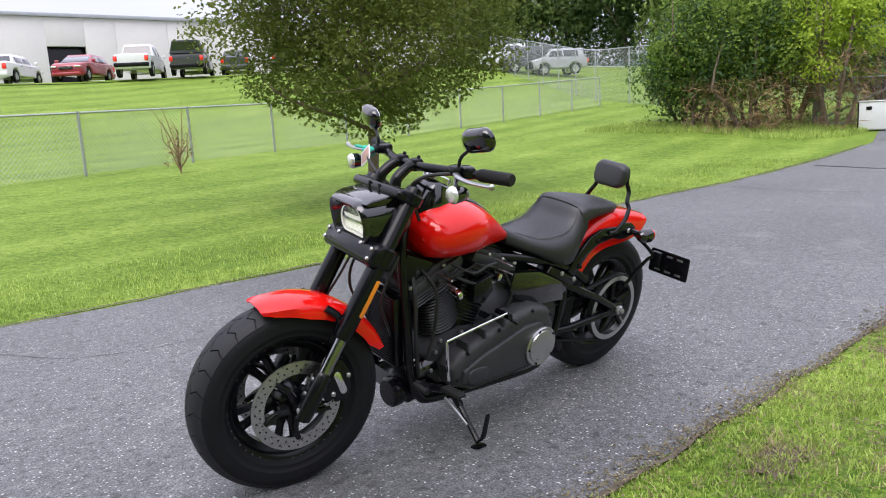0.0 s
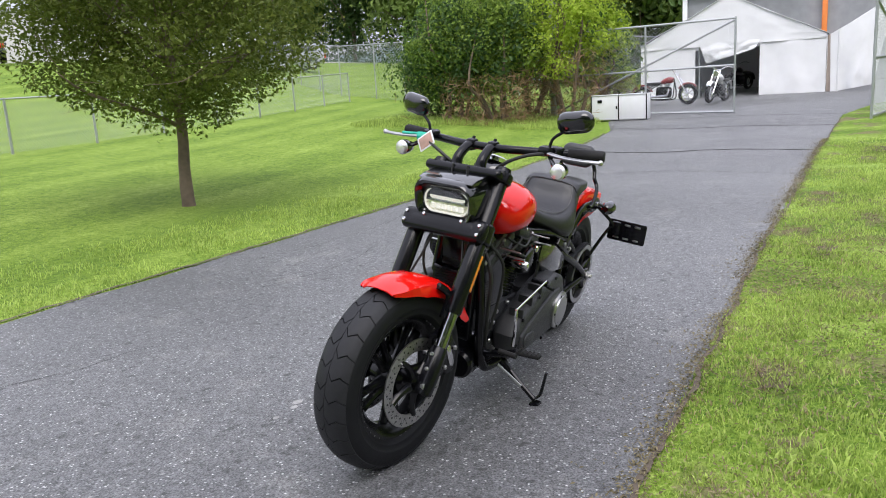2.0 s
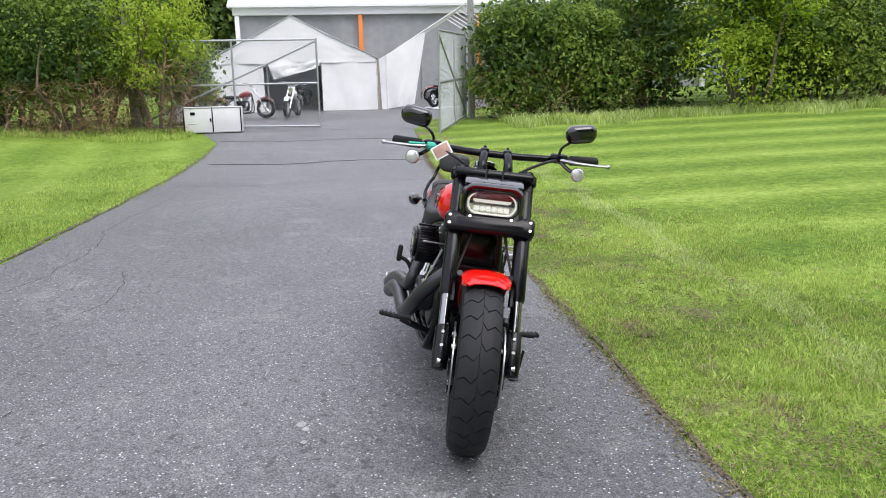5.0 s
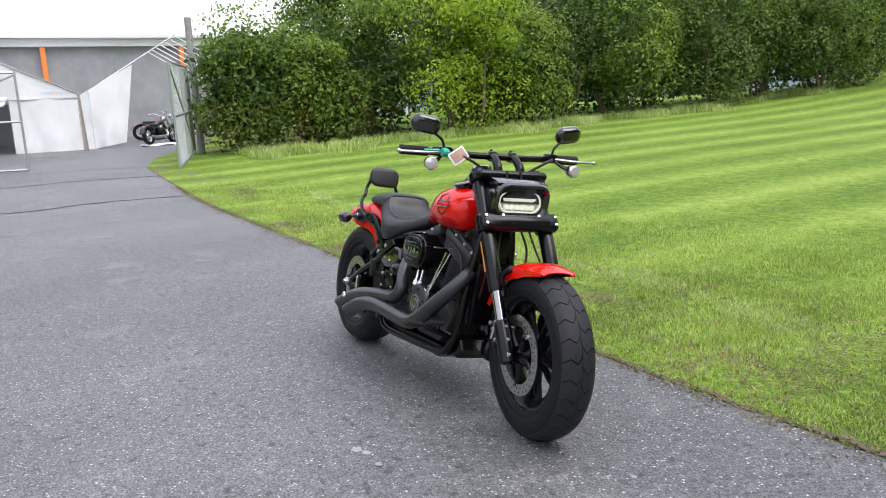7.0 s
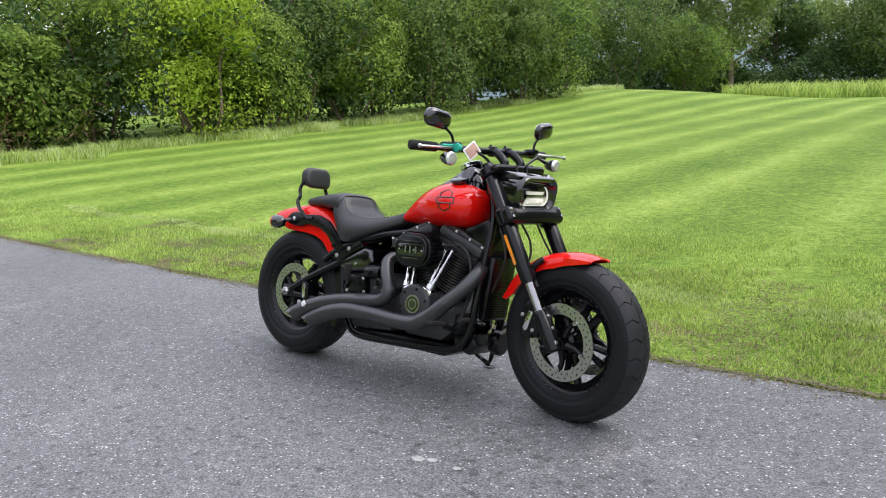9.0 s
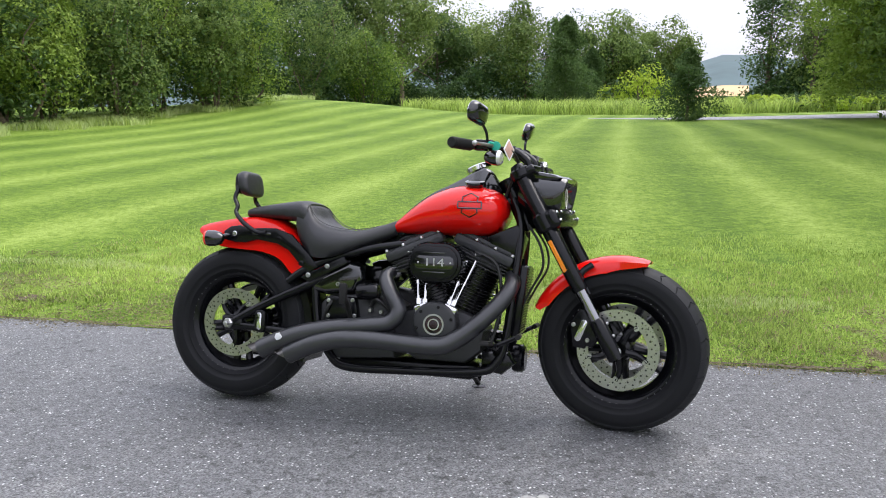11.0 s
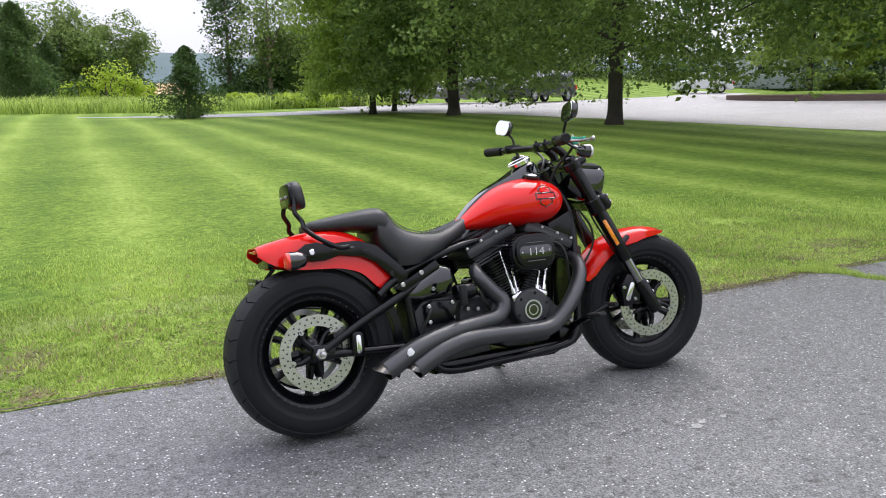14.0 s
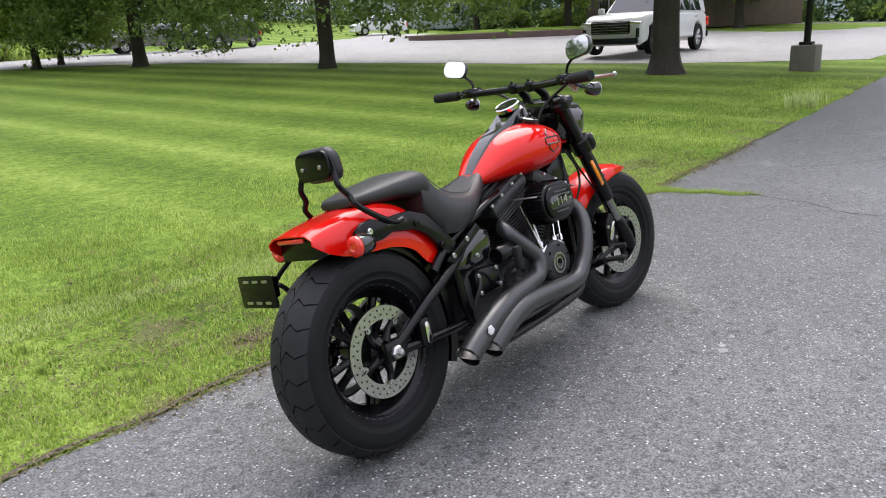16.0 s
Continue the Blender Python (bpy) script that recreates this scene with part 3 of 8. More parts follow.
def tree(name, x, y, label, category, trunk_r, fork_h, centre_h, radii, clumps, per, leaf, material, limbs=9, spread_r=0.25, hollow=0.5, floor_h=None, seed=1, group="", flare=1.5, gap=0.15, bark=None, twigs=0, billow=0, vase=0.0):
    rng = np.random.default_rng(seed)
    z = gzf(x, y) - 0.04
    root = thing(name, label, category, group, m=pose(x, y, z))
    bm = bmesh.new()
    top = centre_h + radii[2] * 0.55
    tube(bm, [(0, 0, -0.05), (0.01, 0, 0.12), (0.02, 0.01, fork_h * 0.5), (0, 0.03, fork_h), (0.04, 0, (fork_h + top) / 2), (0, 0, top)], [trunk_r * flare, trunk_r * 1.12, trunk_r, trunk_r * 0.9, trunk_r * 0.5, trunk_r * 0.12], 12, k=4)
    for v in bm.verts:
        a = math.atan2(v.co.y, v.co.x)
        if v.co.z < 0.3:
            v.co.x *= 1 + 0.16 * math.sin(5 * a + seed)
            v.co.y *= 1 + 0.16 * math.cos(4 * a)
    part("trunk", bm, bark or M_BARK, root)
    for k in range(limbs):
        a = 2 * math.pi * (k * 0.618) + rng.uniform(-0.3, 0.3)
        h0 = fork_h + (top - fork_h) * 0.75 * k / limbs
        rr = rng.uniform(0.6, 0.95)
        zz = centre_h + radii[2] * rng.uniform(-0.55, 0.6) if k > 2 else centre_h - radii[2] * rng.uniform(0.2, 0.6)
        bm = bmesh.new()
        e = Vector((radii[0] * rr * math.cos(a), radii[1] * rr * math.sin(a), max(zz, h0 + 0.05)))
        limb_mesh(bm, (0, 0, h0), e, trunk_r * (0.45 - 0.2 * k / limbs), trunk_r * 0.06, rng)
        for _ in range(twigs):
            t = rng.uniform(0.35, 0.95)
            p = Vector((0, 0, h0)).lerp(e, t)
            limb_mesh(bm, p, p + Vector(rng.normal(size=3)) * radii[0] * 0.28, trunk_r * 0.09, trunk_r * 0.025, rng, n=5)
        part("limb", bm, bark or M_BARK, root)
    if billow:
        pts, face = billows(rng, (0, 0, centre_h), radii, billow, clumps * per // billow, 0.42, floor_h)
        leaf_cloud("crown", pts, leaf, material, root, rng, facing=face)
        return root
    pts = clump_points(rng, (0, 0, centre_h), radii, clumps, per, spread_r, hollow, floor_h, gap)
    if vase:
        pts = pts[pts[:, 2] > floor_h + vase * np.maximum(0, np.hypot(pts[:, 0], pts[:, 1]) - 0.3) - 0.12 * rng.uniform(size=len(pts))]
    leaf_cloud("crown", pts, leaf, material, root, rng)
    return root


def spray_tree(name, x, y, label, trunk_r, fork_h, floor_h, top_h, r, material, boughs, sub, per, leaf, seed, group="", bark=None, shown=14):
    """A broad tree whose leaves hang in layers along drooping boughs."""
    rng = np.random.default_rng(seed)
    root = thing(name, label, "tree", group, m=pose(x, y, gzf(x, y) - 0.04))
    bm = bmesh.new()
    tube(bm, [(0, 0, -0.05), (0.0, 0, 0.12), (0.02, 0.01, 0.5), (0, 0.02, fork_h), (0.05, 0, (fork_h + top_h) / 2), (0, 0, top_h * 0.97)], [trunk_r * 1.75, trunk_r * 1.3, trunk_r * 1.04, trunk_r * 0.95, trunk_r * 0.5, trunk_r * 0.06], 14, k=4)
    for v in bm.verts:
        a = math.atan2(v.co.y, v.co.x)
        if v.co.z < 0.35:
            v.co.x *= 1 + 0.14 * math.sin(5 * a + seed)
            v.co.y *= 1 + 0.14 * math.cos(4 * a)
    part("trunk", bm, bark or M_OAKBARK, root)
    mid, rz = floor_h + (top_h - floor_h) * 0.42, (top_h - floor_h) * 0.6
    out, ph = [], Vector(rng.uniform(0, 9, 3))
    for k in range(boughs):
        u = ((k + rng.uniform(0, 1)) / boughs) ** 1.1
        a = k * 2.39996 + rng.uniform(-0.25, 0.25)
        zt = floor_h + (top_h - floor_h) * u
        env = r * math.sqrt(max(0.04, 1 - ((zt - mid) / rz) ** 2))
        env *= rng.uniform(0.72, 1.08) * (1 + 0.3 * noise.noise(Vector((math.cos(a) * 1.5, math.sin(a) * 1.5, u * 4)) + ph))
        zb = max(fork_h, fork_h + (top_h - fork_h) * (u * 0.92 - 0.02))
        base, tip = np.array([0, 0, zb]), np.array([env * math.cos(a), env * math.sin(a), zt])
        low_side = max(0.0, 1 - 3 * u) * (1 + noise.noise(Vector((math.cos(a) * 2, math.sin(a) * 2, seed))))
        bulge = env * (0.16 + 0.1 * rng.uniform())
        side = np.array([-math.sin(a), math.cos(a), 0])
        t = rng.uniform(0.12 if u > 0.5 else 0.3, 1.0, sub) ** 0.75
        c = base + (tip - base) * t[:, None]
        c[:, 2] += bulge * 4 * t * (1 - t) - (0.12 + 0.1 * low_side) * env * t ** 4
        c += side * (rng.normal(size=(sub, 1)) * 0.16 * env * (0.35 + 0.9 * t[:, None]))
        c[:, 2] += rng.normal(size=sub) * 0.11
        c = c[c[:, 2] > floor_h - 0.1 - 0.5 * low_side * (rng.uniform() < 0.5) + 0.3 * rng.uniform(size=len(c))]
        if len(c):
            out.append((c[:, None] + rng.normal(size=(len(c), per, 3)) * np.array([0.2, 0.2, 0.085])).reshape(-1, 3))
        if k % max(1, boughs // shown) == 0:
            bm = bmesh.new()
            m1 = base + (tip - base) * 0.4
            m1[2] += bulge
            tube(bm, [base, m1, base + (tip - base) * 0.75 + np.array([0, 0, bulge * 0.7]), tip], [trunk_r * 0.34, trunk_r * 0.22, trunk_r * 0.12, trunk_r * 0.04], 7, k=3)
            part("limb", bm, bark or M_OAKBARK, root)
    leaf_cloud("crown", np.concatenate(out), leaf, material, root, rng, 0.6, 0.2)
    return root


def shrub(x, y, w, h, material, label, seed, clumps=120, per=28, leaf=0.13, group="", depth=None, dry=0.0, name="shrub", low=0.0):
    """A dense shrub or small tree that is leafy to the ground."""
    rng = np.random.default_rng(seed)
    root = thing(name, label, "shrub", group, m=pose(x, y, gzf(x, y) - 0.05))
    for k in range(5):
        bm = bmesh.new()
        a = rng.uniform(0, 6.28)
        limb_mesh(bm, (0.3 * math.cos(a), 0.3 * math.sin(a), 0), (0.6 * w * math.cos(a), 0.6 * w * math.sin(a), h * rng.uniform(0.5, 0.85)), 0.06, 0.01, rng, 0.15)
        part("stem", bm, M_BARK, root)
    d = depth or w
    pts, face = billows(rng, (0, 0, h * 0.5 + low), (w, d, h * 0.5), 26, clumps * per // 26, 0.5)
    leaf_cloud("foliage", pts, leaf, material, root, rng, facing=face)
    # core leaves in a darker green: the shrub's inner shade is in their colour
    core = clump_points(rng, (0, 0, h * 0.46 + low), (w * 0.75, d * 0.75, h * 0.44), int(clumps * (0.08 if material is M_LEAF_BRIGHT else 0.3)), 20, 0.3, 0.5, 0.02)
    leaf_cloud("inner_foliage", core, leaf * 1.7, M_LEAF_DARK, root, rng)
    if dry:
        n = int(1500 * dry)
        p = np.stack([rng.uniform(-w, w, n), rng.uniform(-d, d, n) * 0.9, rng.uniform(0, h * 0.38, n)], 1)
        tagged(leaf_cloud("dry_growth", p, 0.34, M_LEAF_DRY, root, rng, 0.05, 0.0), kind="stuff")
    return root


# the young pear tree on the lawn
tree("pear_tree", -4.05, -6.2, "young pear tree with a dense olive-green crown", "tree", 0.074, 1.05, 2.75, (2.05, 2.05, 1.9), 1750, 40, 0.064, M_LEAF_PEAR, limbs=18, spread_r=0.16, hollow=0.35, floor_h=0.95, seed=3, flare=1.35, gap=0.3, twigs=3, vase=0.52)

# pin oaks between the lawn and the car park
M_OAKBARK = mat("oak_bark", (0.05, 0.042, 0.036), 0.95, var=0.45, scale=14, bump=0.9, bump_scale=30)
OAKS = ((13.9, 5.6, 6.2, 2.3, 12.5, 0.29, 0), (12.85, 15.5, 6.2, 1.2, 12.5, 0.215, 0), (12.2, 24.9, 5.4, 0.85, 13.5, 0.225, 0), (10.4, 29.3, 3.7, 0.85, 11.0, 0.13, 1), (12.5, 31.9, 3.8, 1.2, 11.0, 0.11, 1), (38.9, 29.9, 4.4, 2.0, 10.4, 0.2, 1), (38.8, 22.9, 4.6, 2.0, 10.8, 0.22, 1), (41, 13.5, 4.6, 1.9, 10.8, 0.22, 0))
for i, (x, y, r, fl, top_h, tr, lime) in enumerate(OAKS):
    near = i < 5
    spray_tree("oak_tree", x, y, ("broad pin oak with drooping dark green branches", "pin oak with lighter yellow-green drooping branches")[lime], tr, 2.1, fl, top_h, r, (M_LEAF_OAK, M_LEAF_LIME)[lime], 200 if i < 2 else 230 if near else 130, 26 if near else 18, 13 if near else 9, 0.16 if near else 0.3, 20 + i, "oaks beside the car park")

# hedge of shrubs and small trees along the yard
HEDGE = [(-19.6, 4.3, 1.7, 3.9, 0, 0.6), (-19.9, 6.4, 1.8, 4.1, 0, 0.3), (-20.0, 8.6, 1.9, 4.6, 0, 0.1), (-18.0, 10.7, 2.4, 5.6, 1, 0), (-20.2, 12.4, 2.2, 6.6, 0, 0), (-18.6, 13.6, 1.8, 4.4, 0, 0), (-19.2, 15.6, 2.1, 6.4, 2, 0), (-18.4, 17.4, 1.9, 4.8, 0, 0), (-19.3, 19.6, 2.2, 6.4, 0, 0), (-17.9, 21.6, 2.2, 5.0, 2, 0), (-17.8, 24.0, 2.3, 6.6, 0, 0), (-16.6, 26.0, 2.1, 5.4, 2, 0), (-16.4, 28.2, 2.1, 5.6, 0, 0)]
for i, (x, y, w, h, kind_i, dry) in enumerate(HEDGE):
    mt = (M_LEAF_HEDGE, M_LEAF_BRIGHT, M_LEAF_OAK)[kind_i]
    lb = ("dense dark green shrub in a wild hedge", "bright yellow-green young tree in a wild hedge", "grey-green leafy tree in a wild hedge")[kind_i]
    shrub(x, y, w, h, mt, lb, 40 + i, 420, 30, 0.125, "wild hedge along the yard", dry=dry)
for i, (x, y, w, h) in enumerate(((-23, 9, 3, 8.5), (-23.5, 15, 3.2, 9.5), (-23, 21, 3.2, 9), (-21.5, 26, 3.0, 9.0), (-25.3, 45, 3.2, 8.5), (-22.5, 49, 3.4, 8.0), (-20.0, 54, 3.2, 7.0))):
    shrub(x, y, w, h, (M_LEAF_HEDGE, M_LEAF_OAK)[i % 2], "tall leafy tree behind the wild hedge", 70 + i, 380, 28, 0.17, "trees behind the hedge")
# thicket beside the gate
THICKET = ((-19.0, -10.7, 1.45, 3.7, M_LEAF_DARK, 0, "dense dark green shrub beside the gate"), (-18.0, -9.6, 1.6, 4.4, M_LEAF_HEDGE, 0.1, "dense green shrub beside the gate"), (-17.5, -7.9, 1.4, 3.6, M_LEAF_HEDGE, 1.3, "shrub with brown dry vines beside the gate"), (-18.3, -6.1, 1.35, 5.0, M_LEAF_BRIGHT, 1.0, "bright green young tree beside the gate"), (-20.6, -8.3, 2.2, 6.0, M_LEAF_DARK, 0, "tall dark shrub beside the gate"), (-19.6, -5.4, 0.9, 3.0, M_LEAF_BRIGHT, 0.7, "small yellow-green shrub beside the gate"))
for i, (x, y, w, h, mt, dry, lb) in enumerate(THICKET):
    shrub(x, y, w, h, mt, lb, 90 + i, 330, 30, 0.1, "thicket beside the gate", dry=dry, low=0.45 if dry > 0.5 else 0)

# far woods
FAR = [(-27, 61.9, 14, 5), (-25.6, 67.8, 13, 5), (-20.2, 64.3, 13, 5), (-19.6, 74.8, 10, 4), (-16.4, 80.6, 11, 4.5), (-10.6, 76.5, 11, 4.5), (-7, 81.9, 10.5, 4), (-2.1, 82.1, 10, 4.5), (2.5, 87.1, 10, 4.5), (11.9, 71.3, 13, 2.3), (14.9, 67.7, 13.5, 3.2), (17.5, 70.1, 7, 3.5), (22.5, 72, 9, 5), (30, 74, 13, 5), (38, 70, 13, 5), (47, 66, 12, 5), (-33, 58, 13, 5)]
WEST = [(-55.5, -73.4, 17, 7), (-61, -68.9, 17, 7), (-62.5, -60.6, 18, 7), (-67, -55.7, 17, 7), (-66.9, -47.6, 17, 7), (-66.5, -39.2, 16, 7), (-65.3, -31, 15, 6), (-63.1, -23.7, 14, 6), (-52, -17.4, 12, 5), (-54, -13, 13, 5), (-56, -8, 13, 5), (-60, 4, 13, 6), (-58, 16, 13, 6), (-50, 28, 13, 6), (-42, 40, 13, 6), (-38, 50, 13, 6)]
EAST = [(54, 31, 13, 6), (57, 20, 14, 6), (60, 10, 13, 6), (58, 0, 12, 5), (66, 44, 14, 6), (50, 68, 14, 6), (58, -12, 11, 5), (50, -25, 11, 5)]
for i, (x, y, h, r) in enumerate(FAR + WEST + EAST):
    far = math.hypot(x, y)
    airy = r < 3.3 and y > 0
    tree("woodland_tree", x, y, "tall airy tree at the edge of the woods" if airy else "dark leafy tree at the edge of the woods", "tree", 0.22, h * 0.2, h * 0.55, (r, r, h * 0.46), 150 if airy else 260, 44, 0.3 if i < len(FAR) else 0.6, (M_LEAF_DARK, M_LEAF_OAK, M_LEAF_WOOD)[i % 3], limbs=9, spread_r=0.5, hollow=0.35, floor_h=0.3, seed=120 + i, group="far woods", gap=0.1, billow=0 if airy else 34)


def conifer(x, y, h, r, seed, label="dark green young spruce at the lawn's end"):
    rng = np.random.default_rng(seed)
    root = thing("spruce", label, "tree", "spruces at the lawn's end", m=pose(x, y, gzf(x, y) - 0.05))
    bm = bmesh.new()
    tube(bm, [(0, 0, 0), (0, 0, h)], [0.07, 0.01], 8, smooth=False)
    part("trunk", bm, M_BARK, root)
    n = int(9000 * max(1, h / 4))
    t = rng.uniform(0, 1, n) ** 0.75
    a = rng.uniform(0, 6.28, n)
    tier = 0.82 + 0.18 * np.sin(t * 34 + a * 3)
    rr = r * 1.2 * (1 - t) ** 0.62 * tier * rng.uniform(0.3, 1.1, n) * (0.8 + 0.35 * np.sin(a * 2 + t * 9 + seed)) * np.clip(0.4 + t * 4, 0, 1)
    p = np.stack([rr * np.cos(a), rr * np.sin(a), 0.12 * h * 0.3 + t * h - rr * 0.15], 1)
    leaf_cloud("needles", p, 0.075 + 0.022 * h, M_LEAF_DARK, root, rng, 0.4, 0.2)
    return root


conifer(2.8, 31.0, 2.9, 1.75, 300)
conifer(-4.7, 57.0, 7.0, 2.9, 301)
conifer(-3.0, 62.0, 5.0, 1.9, 302)
for i, (x, y, w, h) in enumerate(((1.1, 59.1, 1.9, 3.4), (2.9, 60, 1.6, 2.6), (8.2, 47, 1.6, 1.1), (10.4, 46, 1.7, 1.0), (12.6, 45, 1.7, 1.1), (5.6, 50, 1.5, 1.0), (-1.2, 59.1, 1.7, 2.2), (14.8, 45, 1.6, 1.1))):
    shrub(x, y, w, h, M_LEAF_BRIGHT, "low bright green shrub beyond the lawn", 330 + i, 70, 22, 0.22, "low shrubs beyond the lawn")
for i, (x, y, w, h) in enumerate(((46, 33, 3, 1.6), (49, 27, 3, 1.7), (51, 21, 3, 1.6), (53, 15, 3, 1.5), (54, 9, 3, 1.6), (54, 3, 3, 1.6), (43.2, 30.6, 2.2, 1.5), (45.2, 27.2, 2.2, 1.6))):
    shrub(x, y, w, h, M_LEAF_HEDGE, "clipped green hedge behind the car park", 350 + i, 110, 24, 0.24, "hedge behind the car park")

# bare sapling at the fence
rng = np.random.default_rng(5)
sap = thing("sapling", "bare brown sapling in front of the wire fence", "sapling", m=pose(-4.0, -12.85, gzf(-4.0, -12.85) - 0.03))
for k in range(9):
    bm = bmesh.new()
    a = rng.uniform(0, 6.28)
    limb_mesh(bm, (0, 0, 0.05 * k), (0.45 * math.cos(a) * rng.uniform(0.3, 1), 0.45 * math.sin(a), rng.uniform(0.7, 1.6)), 0.016, 0.003, rng, 0.12, 5)
    part("twig", bm, M_LEAF_DRY, sap)
pts = rng.normal(size=(160, 3)) * np.array([0.14, 0.14, 0.22]) + np.array([0, 0, 0.5])
leaf_cloud("dead_leaves", pts, 0.07, M_LEAF_DRY, sap, rng)


# ---- grass blades ----
def edge_clear(x, y):
    """Distance into the grass from the driveway."""
    return np.maximum(y - edge_n(x), edge_s(x) - y) + 0.05


def blades(name, x0, x1, y0, y1, n, h, w, seed, label, keep=None, tuft=0.0, fade=0.0, material=None):
    rng = np.random.default_rng(seed)
    x, y = rng.uniform(x0, x1, n), rng.uniform(y0, y1, n)
    if tuft:
        cx, cy = rng.uniform(x0, x1, n // 40), rng.uniform(y0, y1, n // 40)
        pick = rng.integers(0, len(cx), n)
        near = rng.uniform(size=n) < tuft
        x = np.where(near, cx[pick] + rng.normal(size=n) * 0.025, x)
        y = np.where(near, cy[pick] + rng.normal(size=n) * 0.025, y)
    e = edge_clear(x, y)
    patchy = np.array([noise.noise((a * 1.6, b * 1.6, 5)) + 0.5 * noise.noise((a * 6, b * 6, 9)) for a, b in zip(x, y)])
    ok = (e > 0.015 + 0.05 * rng.uniform(size=n) ** 2 + np.clip(-patchy, 0, 1) * 0.12) & (patchy > -0.2 + 0.2 * rng.normal(size=n))
    if fade:
        far = np.maximum(np.maximum(x - (x1 - fade), (x0 + fade) - x), np.maximum(e - fade, 0)) / fade
        ok &= rng.uniform(size=n) > np.clip(far, 0, 1)
    if keep is not None:
        ok &= keep(x, y)
    x, y, e, patchy = x[ok], y[ok], e[ok], patchy[ok]
    n = len(x)
    z = gz(x, y) - 0.008
    hh = h * rng.uniform(0.5, 1.25, n) * (1 + 0.5 * np.clip(patchy, -0.6, 0.8)) * np.clip(0.55 + e * 1.2, 0.5, 1.0)
    a = rng.uniform(0, 2 * np.pi, n)
    lean = rng.uniform(0.15, 0.9, n) * hh
    la = rng.uniform(0, 2 * np.pi, n)
    dx, dy = np.cos(la) * lean, np.sin(la) * lean
    ux, uy = np.cos(a) * w * rng.uniform(0.6, 1.3, n), np.sin(a) * w * rng.uniform(0.6, 1.3, n)
    B = np.stack([x, y, z], 1)
    U = np.stack([ux, uy, 0 * x], 1)
    M = B + np.stack([dx * 0.35, dy * 0.35, hh * 0.6], 1)
    T = B + np.stack([dx, dy, hh * 0.95], 1)
    V = np.stack([B - U, B + U, M + U * 0.8, M - U * 0.8, T], 1).reshape(-1, 3)
    i = np.arange(n)[:, None] * 5
    F = np.concatenate([i + np.array([[0, 1, 2]]), i + np.array([[0, 2, 3]]), i + np.array([[3, 2, 4]])])
    ob = new(name, raw_mesh(name, V, F, material or M_BLADE))
    return tagged(ob, label, "grass", kind="stuff")


blades("verge_grass", -4.0, 6.0, 0.7, 4.6, 240000, 0.03, 0.0028, 11, "short ragged grass blades beside the driveway", tuft=0.5, fade=1.8)
M_STRAW = leaf_mat("dry_straw", (0.2, 0.14, 0.07), (0.62, 0.52, 0.32), 0.3, 0.0)
blades("dry_blades", -4.0, 6.0, 0.7, 3.6, 20000, 0.03, 0.0026, 21, "dry straw-coloured blades in the verge", tuft=0.5, fade=1.3, material=M_STRAW)
blades("verge_weeds", -4.0, 6.0, 0.72, 4.0, 26000, 0.034, 0.006, 12, "broad bright weed leaves in the verge", tuft=0.7, fade=1.3)
blades("far_verge_grass", -12.0, -2.5, 0.6, 2.6, 40000, 0.042, 0.0035, 13, "short ragged grass blades beside the driveway", tuft=0.3, fade=1.0)
blades("south_grass", -12, 3.5, -5.2, -3.1, 50000, 0.04, 0.0035, 14, "short grass blades across the driveway", tuft=0.3, fade=1.0)
blades("east_grass", 4.0, 14.0, 0.9, 3.2, 40000, 0.042, 0.0035, 15, "short ragged grass blades beside the driveway", tuft=0.3, fade=1.1)
# pale strip where the mower turns along the driveway
M_PALE = leaf_mat("pale_blade", (0.24, 0.33, 0.1), (0.8, 0.88, 0.42), 0.5, 0.0)


def mower_strip(x, y):
    return np.abs(y - 2.0 - 0.045 * np.maximum(0, -x) + 0.06 * np.sin(x * 2.3)) < 0.11 + 0.05 * np.sin(x * 5.1)


blades("pale_strip", -9.0, 2.0, 1.7, 2.7, 60000, 0.03, 0.003, 22, "pale flattened grass along a mower's track", keep=mower_strip, material=M_PALE)
# long grass at the foot of the hedge and round the thicket
blades("hedge_foot_grass", -18.6, -15.6, 3.5, 36.0, 30000, 0.2, 0.009, 16, "long unmown grass at the foot of the hedge", keep=lambda x, y: x < -16.4 - 0.5 * np.sin(y * 0.9) + 0.5 * np.sin(y * 2.3))
blades("hedge_foot_weeds", -17.9, -15.2, 3.5, 36.0, 15000, 0.26, 0.008, 19, "pale flowering weeds at the foot of the hedge", keep=lambda x, y: x < -16.1 - 0.5 * np.sin(y * 0.9) + 0.5 * np.sin(y * 2.3), material=M_PALE, tuft=0.5)
blades("thicket_foot_grass", -18.5, -14.8, -12.0, -4.8, 16000, 0.14, 0.007, 17, "long unmown grass at the foot of the thicket", keep=lambda x, y: x < -15.7 - 0.5 * np.sin(y * 1.3))
blades("meadow_grass", -14.0, 18.0, 44.0, 58.0, 40000, 0.8, 0.03, 18, "tall pale meadow grass beyond the road")

blades("edge_weeds", 9.2, 10.6, 1.3, 1.75, 420, 0.17, 0.01, 23, "tall pale weeds at the edge of the driveway", material=M_PALE, tuft=0.8)

